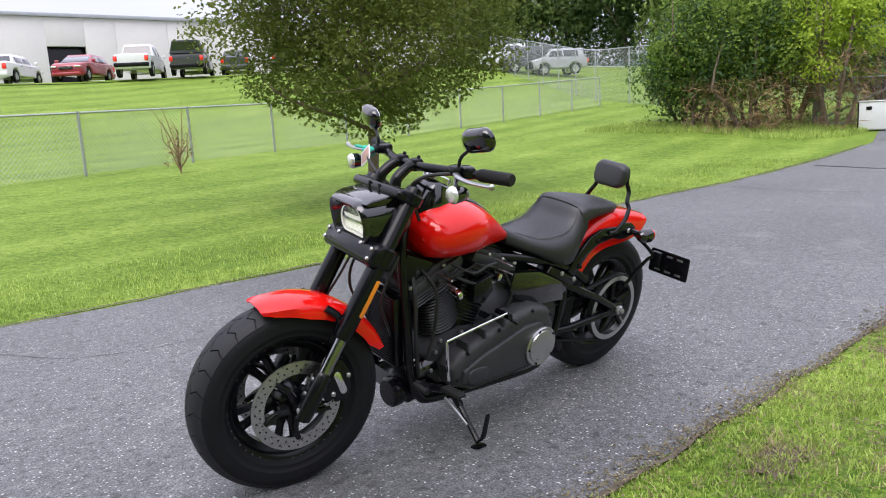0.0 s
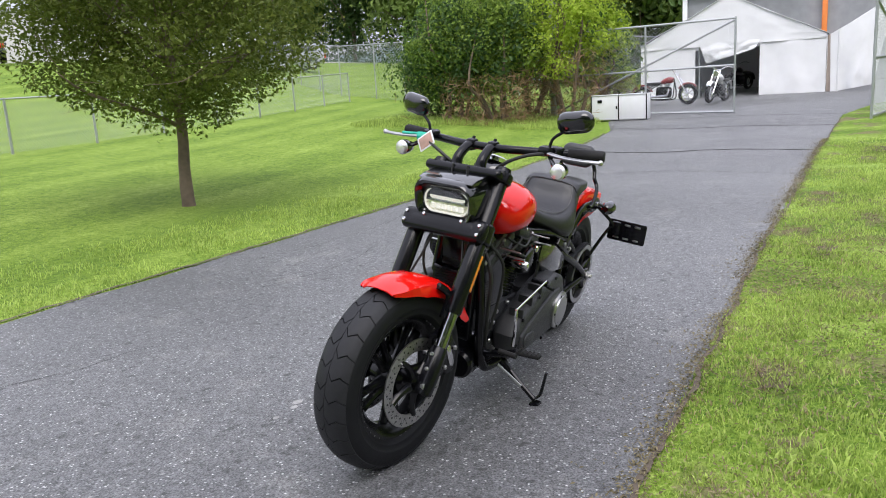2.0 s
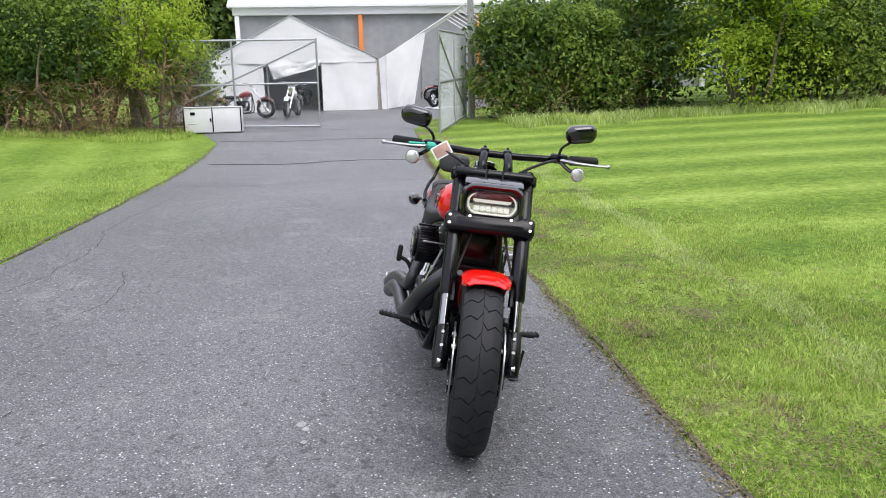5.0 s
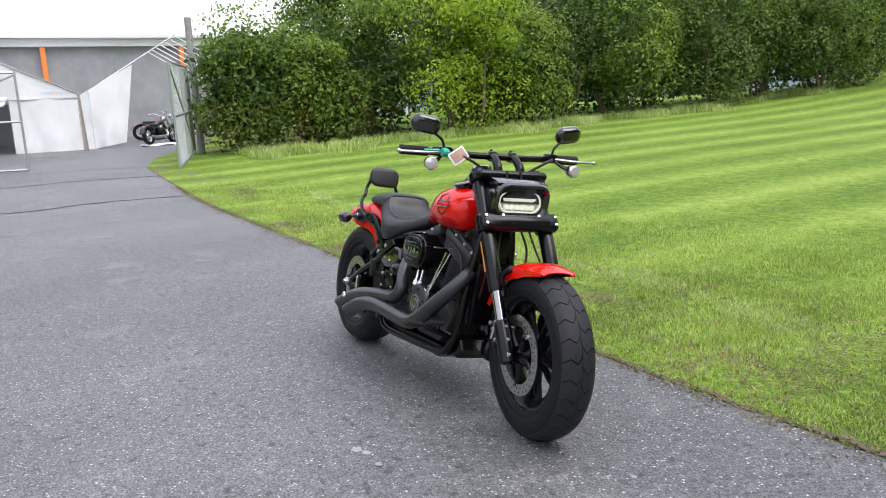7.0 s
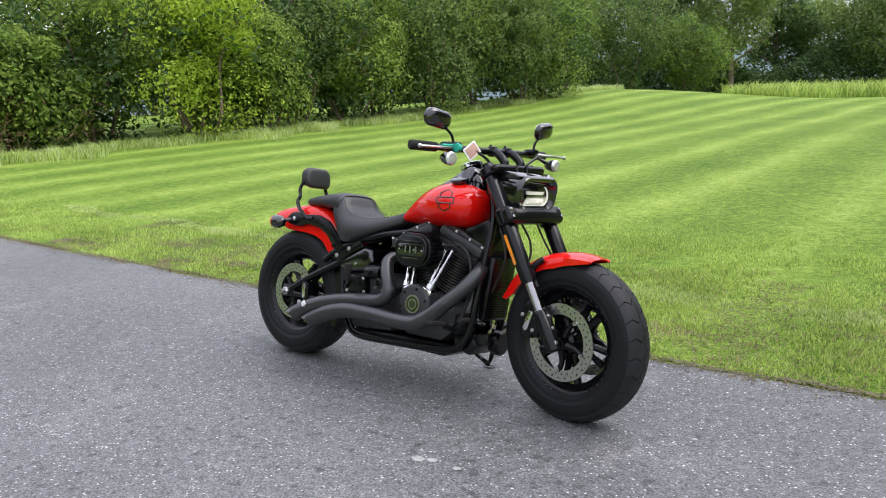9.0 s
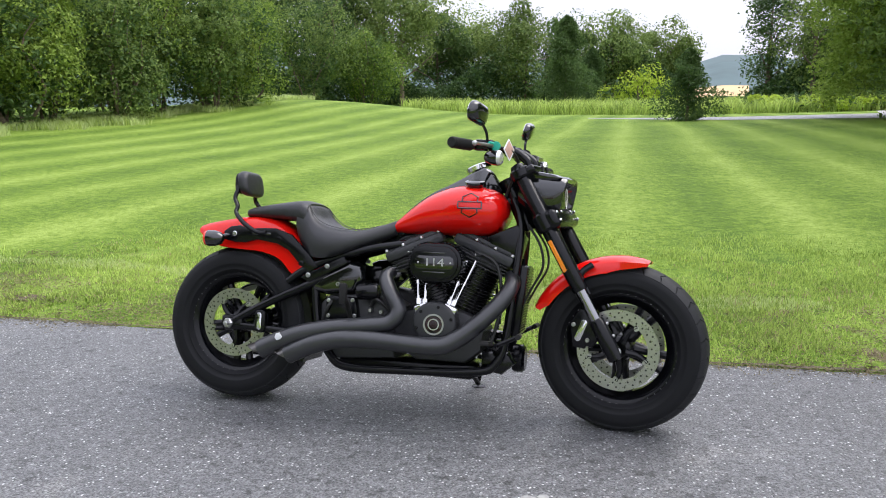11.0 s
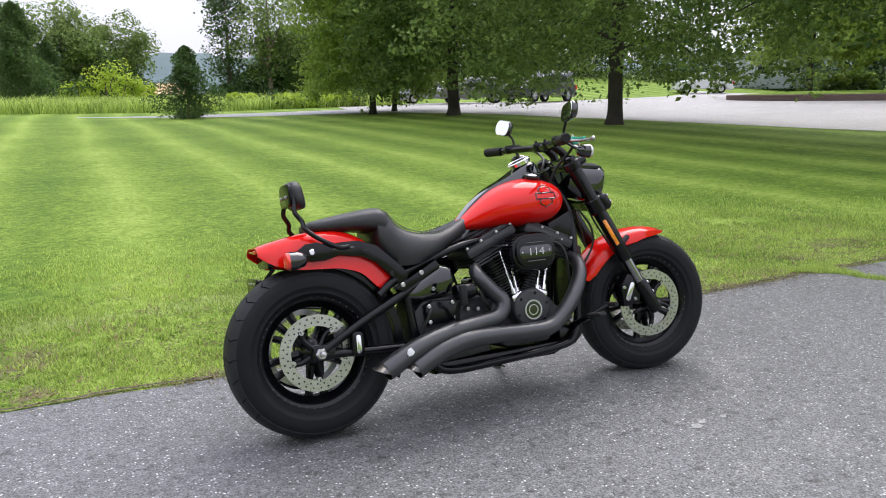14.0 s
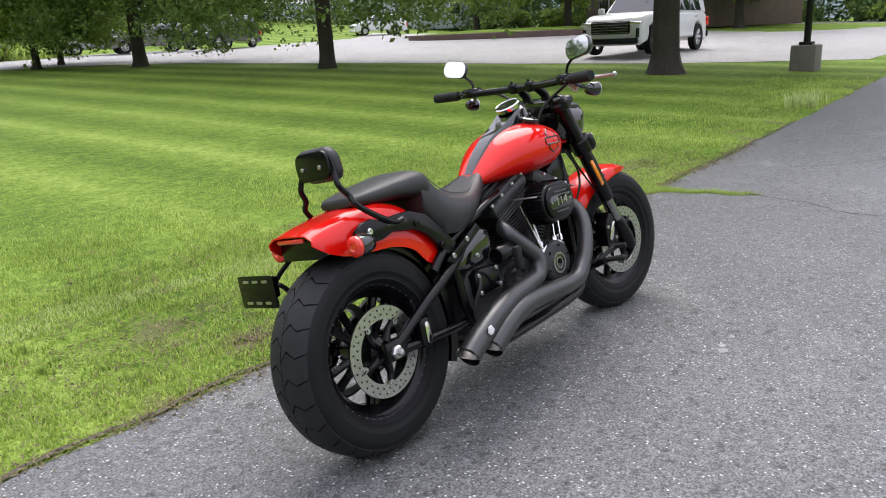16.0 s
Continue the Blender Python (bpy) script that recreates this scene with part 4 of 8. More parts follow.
# underwood that closes the foot of the far woods
def underwood(name, line, n, h, label, seed):
    rng = np.random.default_rng(seed)
    p = np.array(line, float)
    seg = rng.integers(0, len(p) - 1, n)
    t = rng.uniform(size=(n, 1))
    q = p[seg] * (1 - t) + p[seg + 1] * t + rng.normal(size=(n, 2)) * 1.6
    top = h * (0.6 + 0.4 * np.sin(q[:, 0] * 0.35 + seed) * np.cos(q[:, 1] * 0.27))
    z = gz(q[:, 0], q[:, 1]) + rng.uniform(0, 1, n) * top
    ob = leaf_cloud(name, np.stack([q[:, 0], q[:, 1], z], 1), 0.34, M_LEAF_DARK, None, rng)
    return tagged(ob, label, "underwood", kind="stuff")


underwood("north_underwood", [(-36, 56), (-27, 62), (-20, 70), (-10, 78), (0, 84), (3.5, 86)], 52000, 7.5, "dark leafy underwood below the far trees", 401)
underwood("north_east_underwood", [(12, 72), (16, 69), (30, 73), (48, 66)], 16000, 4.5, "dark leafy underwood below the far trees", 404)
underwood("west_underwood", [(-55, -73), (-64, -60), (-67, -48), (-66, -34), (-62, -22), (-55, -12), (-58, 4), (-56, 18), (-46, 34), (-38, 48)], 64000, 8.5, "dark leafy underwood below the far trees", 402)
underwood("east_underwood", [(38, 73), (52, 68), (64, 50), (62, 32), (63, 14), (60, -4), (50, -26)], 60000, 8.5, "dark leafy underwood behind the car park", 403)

# low hills on the horizon, distance haze painted in as a bluish base colour
M_HILL = mat("hazed_hill", (0.085, 0.13, 0.135), 0.95, var=0.35, scale=0.05)


def hill(r, a):
    s = float(np.interp(r, [420, 520, 640, 760], [0, 0.55, 1.0, 0]))
    return Vector((r * math.cos(a), r * math.sin(a), 1 + s * (36 + 14 * noise.noise((math.cos(a) * 3, math.sin(a) * 3, 1)) + 8 * noise.noise((math.cos(a) * 24, math.sin(a) * 24, 4)))))


bm = bmesh.new()
ring_bridge(bm, [[hill(r, a) for a in np.linspace(0, 2 * math.pi, 240)[:-1]] for r in (420, 460, 490, 520, 580, 640, 760)], caps=False)
solo("backdrop", bm, M_HILL, "low wooded hills on the horizon", "hills", kind="structure")
bm = bmesh.new()
ring_bridge(bm, [[hill(r, a) + Vector((0, 0, 1.2)) for a in np.linspace(radians(82.5), radians(86.5), 12)] for r in (436, 452, 466)], close=False, caps=False)
solo("field", bm, mat("ripe_field", (0.6, 0.42, 0.23), 0.95, var=0.15, scale=0.3), "pale tan ripe field on the far slope", "field", kind="structure")

# grass that grows out of the joint in the asphalt
def tongue(x, y):
    c = np.interp(y, [0.2, 0.5, 0.85, 1.05], [3.5, 3.43, 3.33, 3.25])
    return np.abs(x - c + 0.02 * np.sin(y * 21)) < np.interp(y, [0.2, 0.3, 0.7, 0.85, 1.05], [0.006, 0.03, 0.04, 0.07, 0.22])


def joint_grass():
    rng = np.random.default_rng(31)
    n = 26000
    x, y = rng.uniform(2.95, 3.65, n), rng.uniform(0.18, 1.08, n)
    ok = tongue(x, y)
    x, y = x[ok], y[ok]
    n = len(x)
    h, a, la = 0.035 * rng.uniform(0.4, 1.3, n), rng.uniform(0, 6.28, n), rng.uniform(0, 6.28, n)
    B = np.stack([x, y, gz(x, y) + 0.0], 1)
    U = np.stack([np.cos(a), np.sin(a), 0 * a], 1) * 0.0022
    T = B + np.stack([np.cos(la) * h * 0.6, np.sin(la) * h * 0.6, h], 1)
    V = np.stack([B - U, B + U, T], 1).reshape(-1, 3)
    ob = new("joint_grass", raw_mesh("joint_grass", V, np.arange(3 * n).reshape(n, 3), M_BLADE))
    tagged(ob, "grass growing out of a joint in the asphalt", "grass", kind="stuff")


joint_grass()


def ribbon(name, pts, w, material, label, category, lift, wob=0.02, seed=0):
    """A thin ragged strip on the ground."""
    p = spline([(x, y, 0) for x, y in pts], 24)
    V, n = [], len(p)
    for i, q in enumerate(p):
        d = (p[min(i + 1, n - 1)] - p[max(i - 1, 0)]).normalized()
        s = Vector((-d.y, d.x, 0))
        c = q + s * wob * (noise.noise((q.x * 3 + seed, q.y * 3, seed)) + 0.5 * noise.noise((q.x * 11, q.y * 11, seed)))
        k = w * (0.6 + 0.8 * abs(noise.noise((q.x * 5, q.y * 5, seed + 4))))
        for sg in (-1, 1):
            r = c + s * sg * k
            V.append((r.x, r.y, gzf(r.x, r.y) + lift))
    F = [(2 * i, 2 * i + 1, 2 * i + 3, 2 * i + 2) for i in range(n - 1)]
    ob = new(name, raw_mesh(name, V, F, material))
    return tagged(ob, label, category, kind="structure")


M_CRACK = mat("crack", (0.03, 0.029, 0.028), 0.95, var=0.3, scale=40)
for i, (pts, w) in enumerate((([(3.36, 0.75), (3.5, 0.24), (3.42, -0.1), (3.27, -0.45), (3.22, -0.72), (3.12, -1.6), (3.1, -3.1)], 0.006), ([(-10.4, 0.7), (-10.6, -0.6), (-10.3, -1.8), (-10.6, -3.2)], 0.055), ([(-14.5, 0.9), (-14.8, -0.8), (-14.6, -2.4), (-15.0, -3.8)], 0.05), ([(-1.6, -2.9), (-3.0, -2.75), (-4.6, -2.95), (-6.8, -2.85)], 0.0035), ([(-17.2, 1.1), (-17.6, -1.4), (-17.3, -3.2)], 0.025), ([(1.9, -3.1), (1.2, -2.6), (0.9, -2.1), (0.2, -1.9)], 0.003), ([(-5.2, 0.7), (-5.0, -0.4), (-5.4, -1.2), (-5.1, -2.2)], 0.003), ([(-7.6, 0.7), (-7.9, -0.9), (-7.6, -2.0), (-7.8, -3.1)], 0.009), ([(-1.0, -2.2), (-1.8, -2.05), (-2.4, -2.2)], 0.003), ([(4.6, 0.8), (4.9, 0.2), (5.6, -0.3), (6.2, -0.2)], 0.005))):
    ribbon("crack", pts, w, M_CRACK, "dark crack across the asphalt", "crack", 0.0075, 0.05, i * 3.3)

M_SOIL = mat("dark_soil", (0.1, 0.08, 0.06), 0.95, var=0.5, scale=40, bump=1.0, bump_scale=90)
ribbon("edge_soil", [(x, float(edge_n(x)) - 0.005) for x in np.arange(-16, 8.1, 0.5)], 0.014, M_SOIL, "bare brown earth between asphalt and lawn", "earth", 0.006, 0.03, 5.1)
ribbon("edge_soil", [(x, float(edge_s(x)) - 0.01) for x in np.arange(-14, 6.1, 0.5)], 0.022, M_SOIL, "bare brown earth between asphalt and lawn", "earth", 0.006, 0.04, 9.7)

# dead clippings and bare earth crumbs along the edge and in thin patches
def thatch():
    rng = np.random.default_rng(88)
    pts = []
    for x in np.arange(-12, 6, 0.0022):
        if noise.noise((x * 1.3, 3, 8)) > -0.35:
            pts.append((x + rng.normal() * 0.02, float(edge_n(x)) - 0.045 + abs(rng.normal()) * 0.05))
    for cx, cy, sx, sy, n in ((-10.3, 1.6, 0.35, 0.2, 800), (-9.7, 1.5, 0.4, 0.12, 600), (-0.45, 1.13, 0.16, 0.06, 260), (-3.1, 1.2, 0.2, 0.07, 260)):
        pts += [(cx + rng.normal() * sx, cy + rng.normal() * sy) for _ in range(n)]
    for x in np.arange(-12, 6, 0.0028):
        if noise.noise((x * 0.9, 5, 2)) > -0.25:
            pts.append((x + rng.normal() * 0.03, float(edge_n(x)) - 0.04 - abs(rng.normal()) * (0.03 if rng.uniform() < 0.6 else 0.08)))
    for x in np.arange(-12, 4, 0.014):
        pts.append((x + rng.normal() * 0.03, float(edge_s(x)) + 0.045 + rng.normal() * 0.04))
    for _ in range(420):
        cx, cy, sz = rng.uniform(-6, 5), 0.92 + abs(rng.normal()) * 0.7, rng.uniform(0.03, 0.12)
        pts += [(cx + rng.normal() * sz * 1.6, cy + rng.normal() * sz) for _ in range(int(rng.uniform(14, 60)))]
    for x, y in zip(rng.uniform(-6, 5, 60000), rng.uniform(0.85, 2.6, 60000)):
        if noise.noise((x * 1.6, y * 1.6, 5)) + 0.5 * noise.noise((x * 6, y * 6, 9)) < -0.3:
            pts.append((x, y))
    p = np.array(pts)
    c = np.stack([p[:, 0], p[:, 1], gz(p[:, 0], p[:, 1]) + rng.uniform(0.004, 0.012, len(p))], 1)
    ob = leaf_cloud("thatch", c, 0.017, M_THATCH, None, rng, 0.4, 1.5)
    tagged(ob, "dead brown clippings and earth crumbs in the grass", "clippings", kind="stuff")


M_THATCH = leaf_mat("dead_clippings", (0.06, 0.05, 0.026), (0.33, 0.28, 0.15), 0.1, 0.0)
thatch()

# bare spots in the verge
for i, (cx, cy, sx, sy) in enumerate(((-10.3, 1.6, 0.55, 0.26), (-9.2, 1.45, 0.4, 0.14), (-0.45, 1.13, 0.2, 0.07), (-3.1, 1.2, 0.26, 0.08))):
    spot = []
    for k in range(36):
        a = 2 * math.pi * k / 36
        f = 0.75 + 0.55 * noise.noise((math.cos(a) * 1.8, math.sin(a) * 1.8, i * 5)) + 0.3 * noise.noise((math.cos(a) * 6, math.sin(a) * 6, i))
        spot.append((cx + sx * f * math.cos(a), cy + sy * f * math.sin(a)))
    patch("bare_earth", spot, 0.006, M_DIRT, "bare dark earth in the worn verge", "earth", 0.2)

# pale flecks of spilt paint and chipped stone on the asphalt
M_FLECK = mat("pale_fleck", (0.34, 0.34, 0.33), 0.9, var=0.4, scale=60)
rng = np.random.default_rng(77)
V, F = [], []
spots = [(0.514, -0.642, 0.028), (0.56, -0.62, 0.02), (0.675, -0.62, 0.016)] + [(rng.uniform(-9, 5), rng.uniform(-3.1, 0.7), rng.uniform(0.002, 0.009) + (0.006 if rng.uniform() < 0.1 else 0)) for _ in range(420)]
for x, y, r in spots:
    b = len(V)
    k = 11
    for j in range(k):
        a = 2 * math.pi * j / k
        rr = r * rng.uniform(0.75, 1.1)
        V.append((x + rr * math.cos(a), y + rr * math.sin(a) * 0.8, gzf(x, y) + 0.0062))
    F += [(b, b + j, b + j + 1) for j in range(1, k - 1)]
tagged(new("pale_flecks", raw_mesh("pale_flecks", V, F, M_FLECK)), "small pale flecks scattered over the asphalt", "flecks", kind="stuff")

# ---- fences and gate ----
def chain_link(bm, a, b, h, z0a, z0b, step=0.07, r=0.0026):
    """Crossed wires between two upright edges."""
    a, b = Vector(a), Vector(b)
    L = (b - a).length
    n = int((L + h) / step)
    for k in range(n):
        for sgn in (1, -1):
            s0 = k * step
            p = []
            lo_u, hi_u = (s0 - h, s0) if sgn > 0 else (s0, s0 - h)
            u0, u1 = max(0, s0 - h), min(L, s0)
            if u1 <= u0:
                continue
            for u in (u0, u1):
                v = (s0 - u) if sgn < 0 else (h - (s0 - u))
                q = a.lerp(b, u / L)
                p.append(Vector((q.x, q.y, z0a + (z0b - z0a) * u / L + v)))
            d = (p[1] - p[0]).normalized()
            s1 = Vector((d.y, -d.x, 0)).normalized() * r if abs(d.z) < 0.99 else Vector((r, 0, 0))
            s2 = d.cross(s1).normalized() * r
            ring = [[q + s1, q - s1 * 0.5 + s2, q - s1 * 0.5 - s2] for q in p]
            vs = [[bm.verts.new(w) for w in rg] for rg in ring]
            for i in range(3):
                bm.faces.new((vs[0][i], vs[0][(i + 1) % 3], vs[1][(i + 1) % 3], vs[1][i]))


def pipe_part(name, pts, r, parent, material=None, n=8, label=""):
    bm = bmesh.new()
    tube(bm, pts, r, n, smooth=False)
    return part(name, bm, material or M_GALV, parent, label)


def wire_fence(points, h, label, step=0.12, wire=0.0022, post_every=3.0):
    root = thing("wire_fence", label, "fence", m=pose(0, 0, 0))
    p = [Vector((x, y, 0)) for x, y in points]
    posts = []
    for a, b in zip(p, p[1:]):
        n = max(1, round((b - a).length / post_every))
        posts += [a.lerp(b, k / n) for k in range(n)]
    posts.append(p[-1])
    zs = [gzf(q.x, q.y) for q in posts]
    for q, z in zip(posts, zs):
        pipe_part("post", [(q.x, q.y, z - 0.1), (q.x, q.y, z + h + 0.03)], 0.03, root)
    for (a, za), (b, zb) in zip(zip(posts, zs), zip(posts[1:], zs[1:])):
        pipe_part("top_rail", [(a.x, a.y, za + h), (b.x, b.y, zb + h)], 0.021, root)
    bm = bmesh.new()
    for (a, za), (b, zb) in zip(zip(posts, zs), zip(posts[1:], zs[1:])):
        chain_link(bm, a, b, h - 0.05, za + 0.03, zb + 0.03, step, wire)
    mesh = part("wire_mesh", bm, M_GALV, root, smooth=False)
    tagged(mesh, kind="stuff")
    return root


wire_fence([(12.0, -8.6), (3.0, -12.0), (-2.5, -14.0), (-7.7, -15.8), (-15.2, -16.8), (-25.5, -19.0)], 1.25, "low galvanised chain-link fence across the sloping lawn", 0.1, 0.0022)
wire_fence([(-44, -2), (-30, -10), (-25.6, -16.1), (-27.4, -18.8), (-29.7, -22.5), (-33.9, -29.8), (-38.7, -39.2)], 2.5, "tall galvanised chain-link fence on the hillside", 0.16, 0.0045)

# closed gate leaf
GX = -18.5
gzg = gzf(GX, -3.5)
gate = thing("gate", "closed galvanised chain-link gate leaf with a diagonal brace", "gate", "gate leaves", m=pose(0, 0, 0))
GL, GR = (GX - 0.1, -6.6), (GX, -1.64)
for nm, a, b in (("bottom_rail", (*GL, gzg + 0.12), (*GR, gzg + 0.05)), ("top_rail", (*GL, gzg + 2.42), (*GR, gzg + 2.42)), ("middle_rail", (*GL, gzg + 1.22), (*GR, gzg + 1.24)), ("brace", (*GL, gzg + 0.2), (*GR, gzg + 2.38)), ("upright", (*GR, gzg), (*GR, gzg + 2.45)), ("upright", (GX, -3.95, gzg + 0.08), (GX, -3.95, gzg + 2.42)), ("upright", (*GL, gzg), (*GL, gzg + 2.45))):
    pipe_part(nm, [a, b], 0.028, gate)
bm = bmesh.new()
chain_link(bm, (*GL, 0), (*GR, 0), 2.32, gzg + 0.08, gzg + 0.08, 0.085, 0.0022)
tagged(part("wire_mesh", bm, M_GALV, gate, smooth=False), kind="stuff")
# open gate leaf, swung towards the drive
gate2 = thing("gate", "open galvanised chain-link gate leaf seen nearly edge-on", "gate", "gate leaves", m=pose(0, 0, 0))
OA, OB = (-15.6, 1.5), (-20.2, 2.75)
za, zb = gzf(*OA), gzf(*OB)
for nm, a, b in (("bottom_rail", (*OA, za + 0.05), (*OB, zb + 0.1)), ("top_rail", (*OA, za + 2.5), (*OB, zb + 2.5)), ("middle_rail", (*OA, za + 1.25), (*OB, zb + 1.25)), ("upright", (*OA, za), (*OA, za + 2.55)), ("upright", (*OB, zb), (*OB, zb + 2.55)), ("upright", (-17.9, 2.13, za), (-17.9, 2.13, za + 2.5)), ("brace", (*OA, za + 2.4), (*OB, zb + 0.2))):
    pipe_part(nm, [a, b], 0.03, gate2)
bm = bmesh.new()
chain_link(bm, (*OA, 0), (*OB, 0), 2.4, za + 0.05, zb + 0.05, 0.06, 0.0034)
tagged(part("wire_mesh", bm, M_GALV, gate2, smooth=False), kind="stuff")

M_POLE = mat("weathered_pole", (0.32, 0.32, 0.31), 0.85, var=0.3, scale=10, bump=0.6, bump_scale=20)
for x, y, h, r, lb in ((-20.3, 2.95, 3.9, 0.11, "square weathered gate post"), (-19.3, -6.9, 7.0, 0.14, "grey weathered utility pole in the thicket")):
    bm = bmesh.new()
    z = gzf(x, y)
    tube(bm, [(x, y, z - 0.1), (x, y, z + h)], [r, r * 0.9], 10, smooth=False)
    solo("post", bm, M_POLE, lb, "post")

# white case leaning at the gate
M_CASE = mat("white_panel", (0.68, 0.69, 0.7), 0.45, var=0.08, scale=5)
cz0 = gzf(-17.6, -4.4)
case = thing("case", "white panelled case with black corner trim on the asphalt", "case", m=pose(-17.6, -4.4, cz0, 0, 0, 4))
bm = bmesh.new()
rbox(bm, (0, 0, 0.35), (0.5, 1.5, 0.68), 0.02)
part("body", bm, M_CASE, case)
for y in (-0.73, 0.0, 0.73):
    bm = bmesh.new()
    rbox(bm, (0.255, y, 0.35), (0.012, 0.03, 0.66), 0.003)
    part("edge_trim", bm, M_SATIN, case)
for z in (0.03, 0.67):
    bm = bmesh.new()
    rbox(bm, (0.255, 0, z), (0.012, 1.48, 0.025), 0.003)
    part("edge_trim", bm, M_ALU, case)
bm = bmesh.new()
rbox(bm, (0.262, -0.05, 0.35), (0.012, 0.04, 0.09), 0.003)
part("latch", bm, M_SATIN, case)
bm = bmesh.new()
rbox(bm, (0.258, -0.5, 0.52), (0.006, 0.12, 0.08), 0.002)
part("plaque", bm, M_SATIN, case)


# ---- tents ----
def cloth(bm, corners, nu=24, nv=14, fold=0.04, seed=0, drop=None, both=0.012):
    """A hanging sheet between four corners (low a, low b, high b, high a), with folds and thickness."""
    a, b, c, d = [Vector(p) for p in corners]
    nrm = (b - a).cross(d - a).normalized()
    layers = []
    for off in (0, both):
        grid = []
        for j in range(nv + 1):
            row = []
            for i in range(nu + 1):
                u, v = i / nu, j / nv
                p = a.lerp(b, u).lerp(d.lerp(c, u), v)
                w = fold * (math.sin(u * 9 + seed + 2 * v) * 0.5 + noise.noise((u * 5 + seed, v * 2.5, seed)) + 0.4 * noise.noise((u * 14, v * 6, seed))) * (1 - v * 0.6)
                row.append(bm.verts.new(p + nrm * (w + off)))
            grid.append(row)
        layers.append(grid)
    for g in layers:
        for j in range(nv):
            for i in range(nu):
                bm.faces.new((g[j][i], g[j][i + 1], g[j + 1][i + 1], g[j + 1][i]))
    o, k = layers
    rim = [(0, i) for i in range(nu)] + [(j, nu) for j in range(nv)] + [(nv, i) for i in range(nu, 0, -1)] + [(j, 0) for j in range(nv, 0, -1)]
    for q in range(len(rim)):
        (j0, i0), (j1, i1) = rim[q], rim[(q + 1) % len(rim)]
        bm.faces.new((o[j0][i0], o[j1][i1], k[j1][i1], k[j0][i0]))


TX, TL, TR, TP = -26.4, -6.1, 0.13, -3.0
tz = gzf(TX, -3) - 0.02
EAVE, PEAK = 2.46, 4.08
tent = thing("tent", "white canvas garage tent with its flap partly open", "tent", "tents in the yard", m=pose(0, 0, 0))
def tent_panel(name, corners, seed, fold=0.04, mt=None):
    bm = bmesh.new()
    cloth(bm, corners, seed=seed, fold=fold)
    return part(name, bm, mt or M_TARP, tent, angle=60)


tent_panel("front_wall_panel", [(TX, TL, tz), (TX, -4.13, tz), (TX, -4.13, EAVE), (TX, TL, EAVE)], 1)
tent_panel("front_wall_panel", [(TX, -1.95, tz), (TX, TR, tz), (TX, TR, EAVE), (TX, -1.95, EAVE)], 2)
tent_panel("gable_panel", [(TX + 0.03, TL, EAVE - 0.12), (TX + 0.03, TP, EAVE - 0.12), (TX + 0.03, TP, PEAK), (TX + 0.03, TL, EAVE + 0.02)], 3, 0.03)
tent_panel("gable_panel", [(TX + 0.03, TP, EAVE - 0.12), (TX + 0.03, TR, EAVE - 0.12), (TX + 0.03, TR, EAVE + 0.02), (TX + 0.03, TP, PEAK)], 4, 0.03)
tent_panel("door_flap", [(TX + 0.06, -3.75, 1.75), (TX + 0.06, -2.1, 2.15), (TX + 0.06, -1.95, EAVE), (TX + 0.06, -4.0, EAVE)], 5, 0.07)
tent_panel("side_wall", [(TX, TR, tz), (TX - 7.4, TR, tz), (TX - 7.4, TR, EAVE), (TX, TR, EAVE)], 6)
tent_panel("side_wall", [(TX, TL, tz), (TX - 7.4, TL, tz), (TX - 7.4, TL, EAVE), (TX, TL, EAVE)], 7)
tent_panel("back_wall", [(TX - 7.4, TL, tz), (TX - 7.4, TR, tz), (TX - 7.4, TR, EAVE), (TX - 7.4, TL, EAVE)], 8)
tent_panel("roof_slope", [(TX + 0.1, TR + 0.06, EAVE), (TX - 7.4, TR + 0.06, EAVE), (TX - 7.4, TP, PEAK), (TX + 0.1, TP, PEAK)], 9, 0.05)
tent_panel("roof_slope", [(TX + 0.1, TL - 0.06, EAVE), (TX - 7.4, TL - 0.06, EAVE), (TX - 7.4, TP, PEAK), (TX + 0.1, TP, PEAK)], 10, 0.05)
for y in (TL, -4.0, -1.95, TR):
    pipe_part("tent_pole", [(TX - 0.06, y, tz), (TX - 0.06, y, EAVE)], 0.025, tent)

# second tent: bare frame with a hanging sheet
tent2 = thing("frame_tent", "bare pipe tent frame half hung with a white sheet", "tent", "tents in the yard", m=pose(0, 0, 0))
bm = bmesh.new()
cloth(bm, [(-26.4, 0.3, tz), (-26.3, 1.55, tz + 0.2), (-26.4, 2.05, 3.44), (-26.4, 0.23, 2.44)], fold=0.09, seed=21)
part("hanging_sheet", bm, M_TARP, tent2, "white sheet hanging in folds", angle=60)
bm = bmesh.new()
cloth(bm, [(-26.5, 0.14, tz), (-26.5, 0.42, tz), (-26.5, 0.42, 2.5), (-26.5, 0.14, 2.42)], fold=0.03, seed=22)
part("corner_sheet", bm, mat("beige_sheet", (0.5, 0.42, 0.36), 0.6), tent2)
P2 = 3.6
for k in range(7):
    x = -26.5 - 1.1 * k
    pipe_part("rafter", [(x, 0.5, 2.55), (x, P2, 4.45)], 0.022, tent2, M_WHITE)
    pipe_part("rafter", [(x, P2, 4.45), (x, 6.7, 2.55)], 0.022, tent2, M_WHITE)
for y, z in ((P2, 4.45), (2.1, 3.52), (5.1, 3.52), (0.5, 2.55), (6.7, 2.55)):
    pipe_part("purlin", [(-26.1, y, z), (-32.7, y, z)], 0.022, tent2, M_WHITE)
for x in (-26.1, -29.4, -32.7):
    for y in (0.5, 6.7):
        pipe_part("leg", [(x, y, tz), (x, y, 2.55)], 0.025, tent2, M_WHITE)

